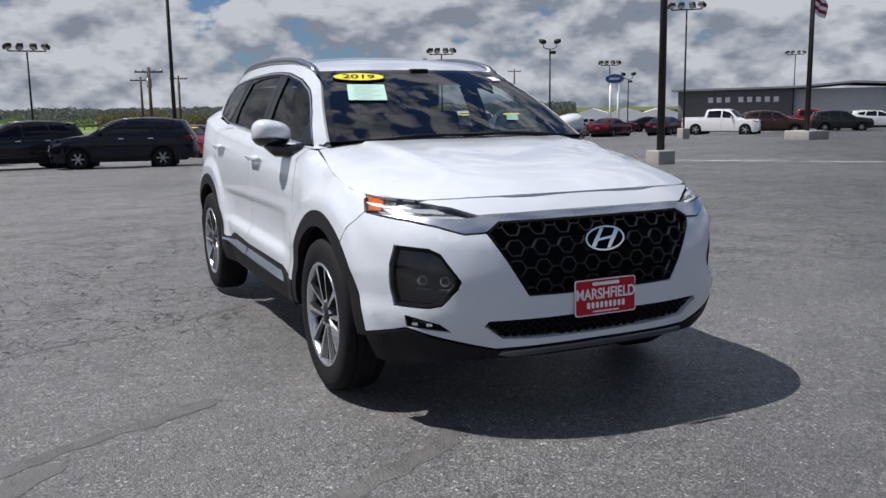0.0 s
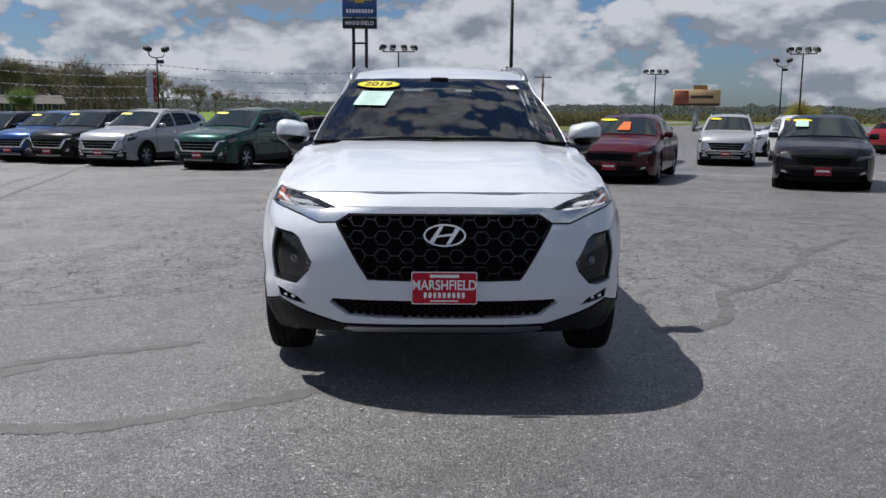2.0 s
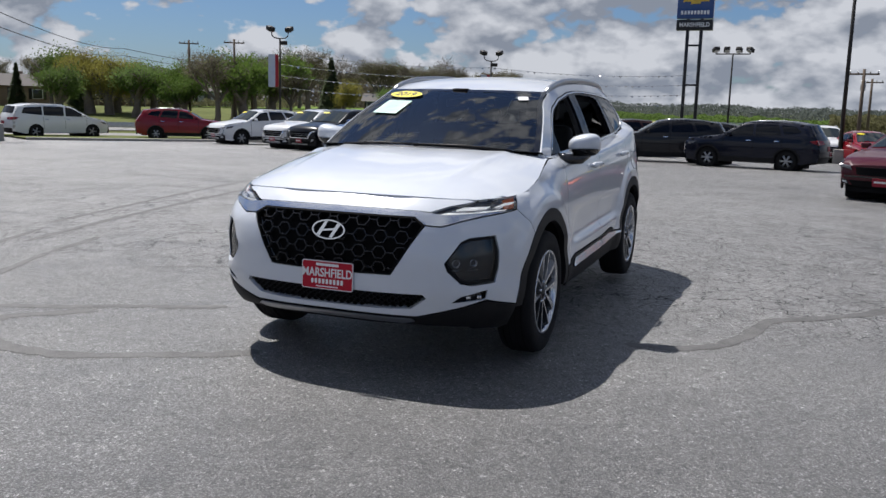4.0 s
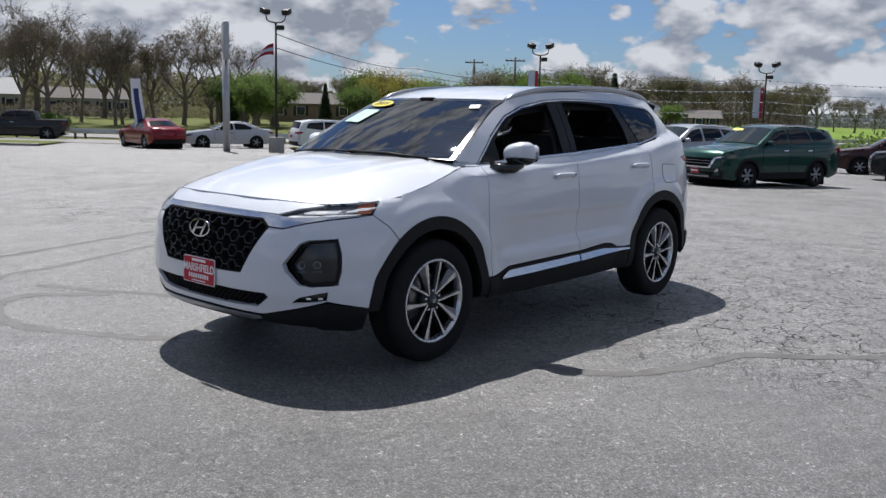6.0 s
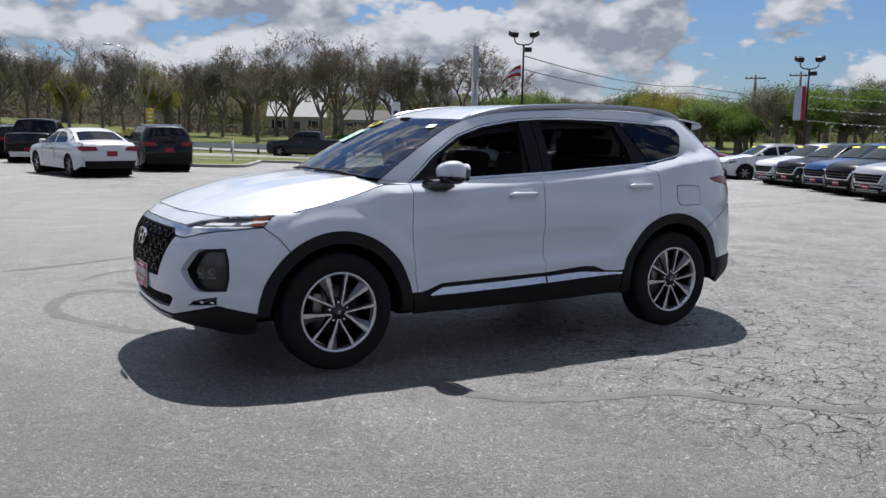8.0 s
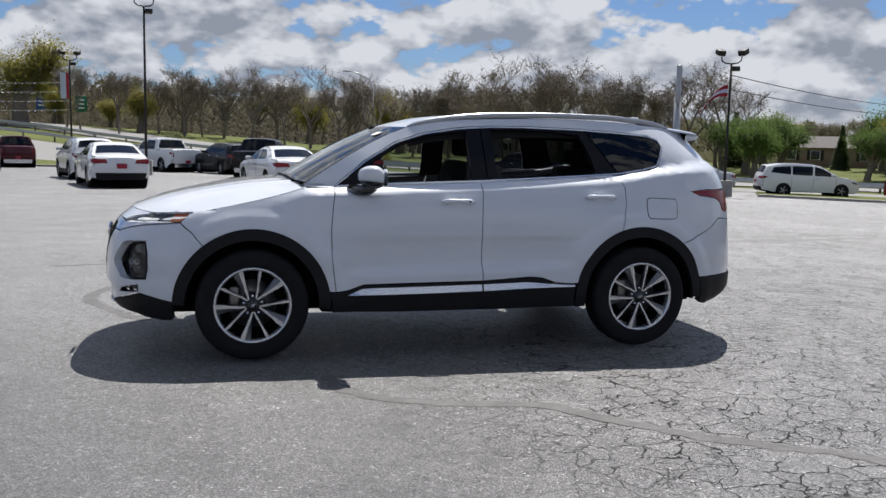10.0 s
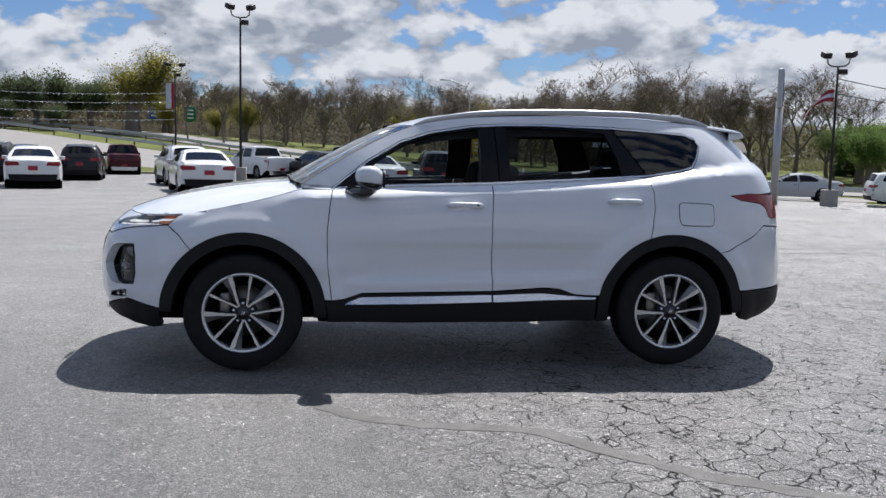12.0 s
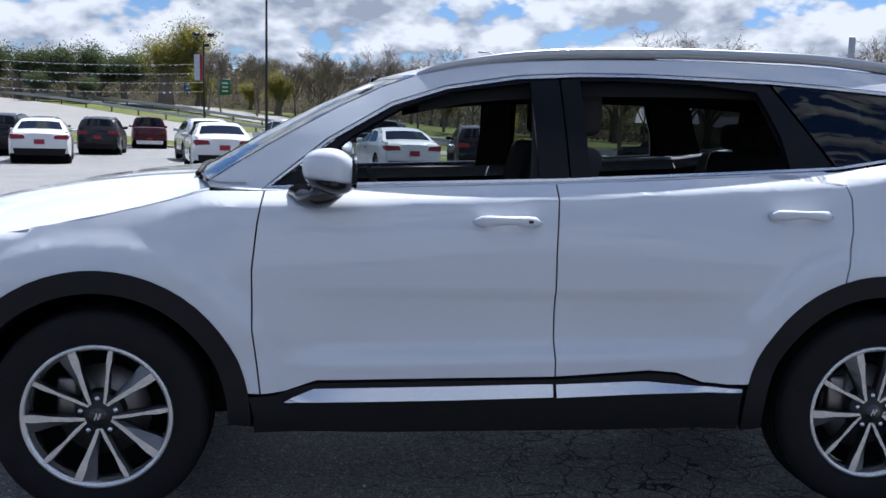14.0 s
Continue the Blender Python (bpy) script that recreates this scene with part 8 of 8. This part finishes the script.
for az, d, kd, top in ((41, 93, "green_b", 3.6), (38, 96, "green_a", 4.2), (34.5, 95, "spring_b", 4.6), (36.4, 104, "spring_b", 7.0), (31, 98, "spring_a", 3.8), (28, 104, "green_b", 3.2), (55, 92, "green_a", 4.6), (48.6, 92, "green_b", 4.2), (50.2, 108, "conifer", 4.8), (52.0, 140, "spring_b", 7.0), (53.6, 138, "spring_a", 7.2), (50.8, 142, "spring_b", 6.6)):
    plant(kd, az, d, top)
for az, d, kd, top in ((33.2, 104, "spring_b", 7.8), (41.5, 94, "green_a", 5.0), (44.0, 96, "green_b", 5.0), (39.4, 88, "spring_b", 6.3), (37.4, 90, "green_b", 6.0), (31.4, 112, "conifer", 7.0), (35.6, 96, "green_a", 6.2), (42.6, 104, "green_a", 5.2)):
    plant(kd, az, d, top)
plant("spring_a", -22.0, 94, 2.6)
plant("spring_a", -21.0, 104, 1.7)


def shrub(x, y, r, leaf, label, seed):
    rn = random.Random(seed)
    bm = bmesh.new()
    for _ in range(900):
        v = Vector((rn.gauss(0, 1), rn.gauss(0, 1), rn.gauss(0, 1))).normalized() * r * rn.uniform(0.7, 1.05) * (1 + 0.2 * math.sin(rn.random() * 9))
        p = Vector((v.x * 1.5, v.y * 1.5, abs(v.z) * 0.9))
        u = Vector((rn.uniform(-1, 1), rn.uniform(-1, 1), rn.uniform(-1, 1))).normalized()
        w = u.orthogonal().normalized()
        s = 0.16 * rn.uniform(0.6, 1.4)
        bm.faces.new([bm.verts.new(q) for q in (p - u * s, p + w * s * 0.7, p + u * s, p - w * s * 0.7)])
    bm.transform(Matrix.Translation((x, y, ground_z(x, y) - 0.05)))
    tagged(link_mesh("shrub", bm, LEAF[leaf]), label, "shrub", "shrubs")


shrub(62.0, 13.0, 2.3, "green", "rounded bright green shrub", 3)
shrub(61.0, 9.5, 1.6, "yellow", "rounded yellow-green leafy shrub", 4)
shrub(14.0, 82.0, 1.3, "yellow", "rounded yellow-green leafy shrub", 5)
shrub(36.0, 84.0, 1.2, "green", "rounded bright green shrub", 6)


def woods(name, a0, a1, r0, r1, n, h0, h1, size, leaf, label, seed):
    """A far belt of trees as many small clumps on a rough skyline."""
    rn = random.Random(seed)
    verts, faces = [], []
    for _ in range(n):
        a = radians(rn.uniform(a0, a1))
        r = rn.uniform(r0, r1)
        x, y = r * math.cos(a), r * math.sin(a)
        hmax = h0 + (h1 - h0) * (0.5 + 0.5 * noise.noise((a * 22, r * 0.02, seed)) + 0.35 * noise.noise((a * 95, r * 0.05, seed + 3)))
        z = ground_z(x, y) + hmax * rn.random() ** 0.85
        u = Vector((rn.uniform(-1, 1), rn.uniform(-1, 1), rn.uniform(-1, 1))).normalized()
        w = u.orthogonal().normalized()
        s = size * rn.uniform(0.5, 1.4)
        p = Vector((x, y, z))
        k = len(verts)
        verts += [tuple(p - u * s), tuple(p + w * s * 0.8), tuple(p + u * s), tuple(p - w * s * 0.8)]
        faces.append((k, k + 1, k + 2, k + 3))
    me = bpy.data.meshes.new(name)
    me.from_pydata(verts, [], faces)
    me.materials.append(LEAF[leaf])
    tagged(new(name, me), label, "woods", kind="stuff")


# the ridge's haze is painted into its leaf colour
woods("far_woods", -34, 30, 270, 320, 62000, 2.6, 5.0, 0.30, "far", "far wooded ridge with blue-green haze in its colour", 1)
woods("far_woods", -13, -3, 108, 122, 20000, 1.2, 2.9, 0.15, "olive", "far hedge of olive trees", 2)
woods("far_woods", -3, 12, 150, 165, 16000, 0.6, 1.8, 0.18, "green", "far low hedge of green trees", 12)
woods("far_woods", -50, -12, 200, 240, 24000, 0.3, 1.8, 0.26, "olive", "far low belt of bare woods", 3)
woods("far_woods", 18, 42, 172, 195, 52000, 5.0, 9.4, 0.24, "bud", "far belt of bare woods", 4)
woods("far_woods", 36, 53, 140, 165, 26000, 2.2, 5.6, 0.24, "olive", "far belt of mixed woods", 15)
woods("far_woods", 50, 76, 138, 170, 45000, 3.5, 8.5, 0.24, "olive", "far belt of mixed woods", 5)
woods("far_woods", 72, 125, 140, 175, 70000, 4.0, 9.5, 0.24, "bud", "far belt of mixed woods", 6)
woods("far_woods", 72, 125, 150, 178, 26000, 3.0, 8.0, 0.24, "olive", "far belt of olive woods", 7)
woods("undergrowth", 60, 125, 112, 135, 30000, 0.3, 2.4, 0.15, "bud", "low brown undergrowth below the trees", 8)
woods("undergrowth", 32, 62, 122, 138, 20000, 0.3, 2.2, 0.15, "olive", "low olive undergrowth below the trees", 9)
# more of the land behind the camera, seen in reflections
woods("far_woods", 125, 310, 150, 190, 14000, 2.0, 6.0, 1.0, "bud", "far belt of bare woods", 10)

# kerbed grass island beside the driveway
ISLE = rounded([(-24.0, 39.2), (-15.5, 29.0), (-10.4, 29.4), (-12.2, 39.2)], 1.6, 5)
bm = fill2d(ISLE)
slice2d(bm, 1.5, 1.5)
for v in bm.verts:
    x, y = at_road(v.co.x, v.co.y)
    v.co = Vector((x, y, ground_z(x, y) + 0.10))
bm.normal_update()
if sum(f.normal.z for f in bm.faces) < 0:
    bmesh.ops.reverse_faces(bm, faces=bm.faces[:])
tagged(link_mesh("grass_island", bm, GRASS), "kerbed grass island beside the driveway", "grass", kind="structure")
bm = bmesh.new()
rings = [[bm.verts.new((*at_road(a, b), ground_z(*at_road(a, b)) + h)) for a, b in inset(ISLE, d)] for d, h in ((-0.16, -0.05), (-0.15, 0.12), (0.0, 0.135), (0.02, 0.06))]
for r1, r2 in zip(rings, rings[1:]):
    for i in range(len(r1)):
        bm.faces.new((r1[i], r1[(i + 1) % len(r1)], r2[(i + 1) % len(r1)], r2[i]))
bmesh.ops.recalc_face_normals(bm, faces=bm.faces[:])
tagged(link_mesh("kerb", bm, CONCRETE), "pale concrete kerb round the grass island", "kerb", kind="structure")
mk = thing("marker_post", "slim white marker post on the grass island", "post", Matrix.Translation((*at_road(-12.6, 35.5), ground_z(*at_road(-12.6, 35.5)) + 0.10)))
part("post", tube([(0, 0, -0.05), (0, 0, 1.05)], 0.045, 8), SIGNWHITE, mk)
part("cap", tube([(0, 0, 1.05), (0, 0, 1.12)], [0.05, 0.03], 8), BANNERRED, mk)

# small stones lying about on the lot
rnd = random.Random(77)
bm = bmesh.new()
for _ in range(420):
    x, y = rnd.uniform(-6.0, 4.5), rnd.uniform(-6.0, 5.0)
    r = 0.0025 + 0.0055 * rnd.random() ** 3
    got = bmesh.ops.create_icosphere(bm, subdivisions=1, radius=r)["verts"]
    sq = Vector((rnd.uniform(0.8, 1.5), rnd.uniform(0.7, 1.2), rnd.uniform(0.5, 0.9)))
    for v in got:
        v.co = Vector((x + v.co.x * sq.x, y + v.co.y * sq.y, ground_z(x, y) + r * sq.z * 0.8 + v.co.z * sq.z))
tagged(link_mesh("loose_stones", bm, mat("pale_stone", (0.42, 0.40, 0.37), rough=0.9, var=0.35, vscale=3), None, False), "small pale stones scattered on the asphalt", "stones", kind="stuff")
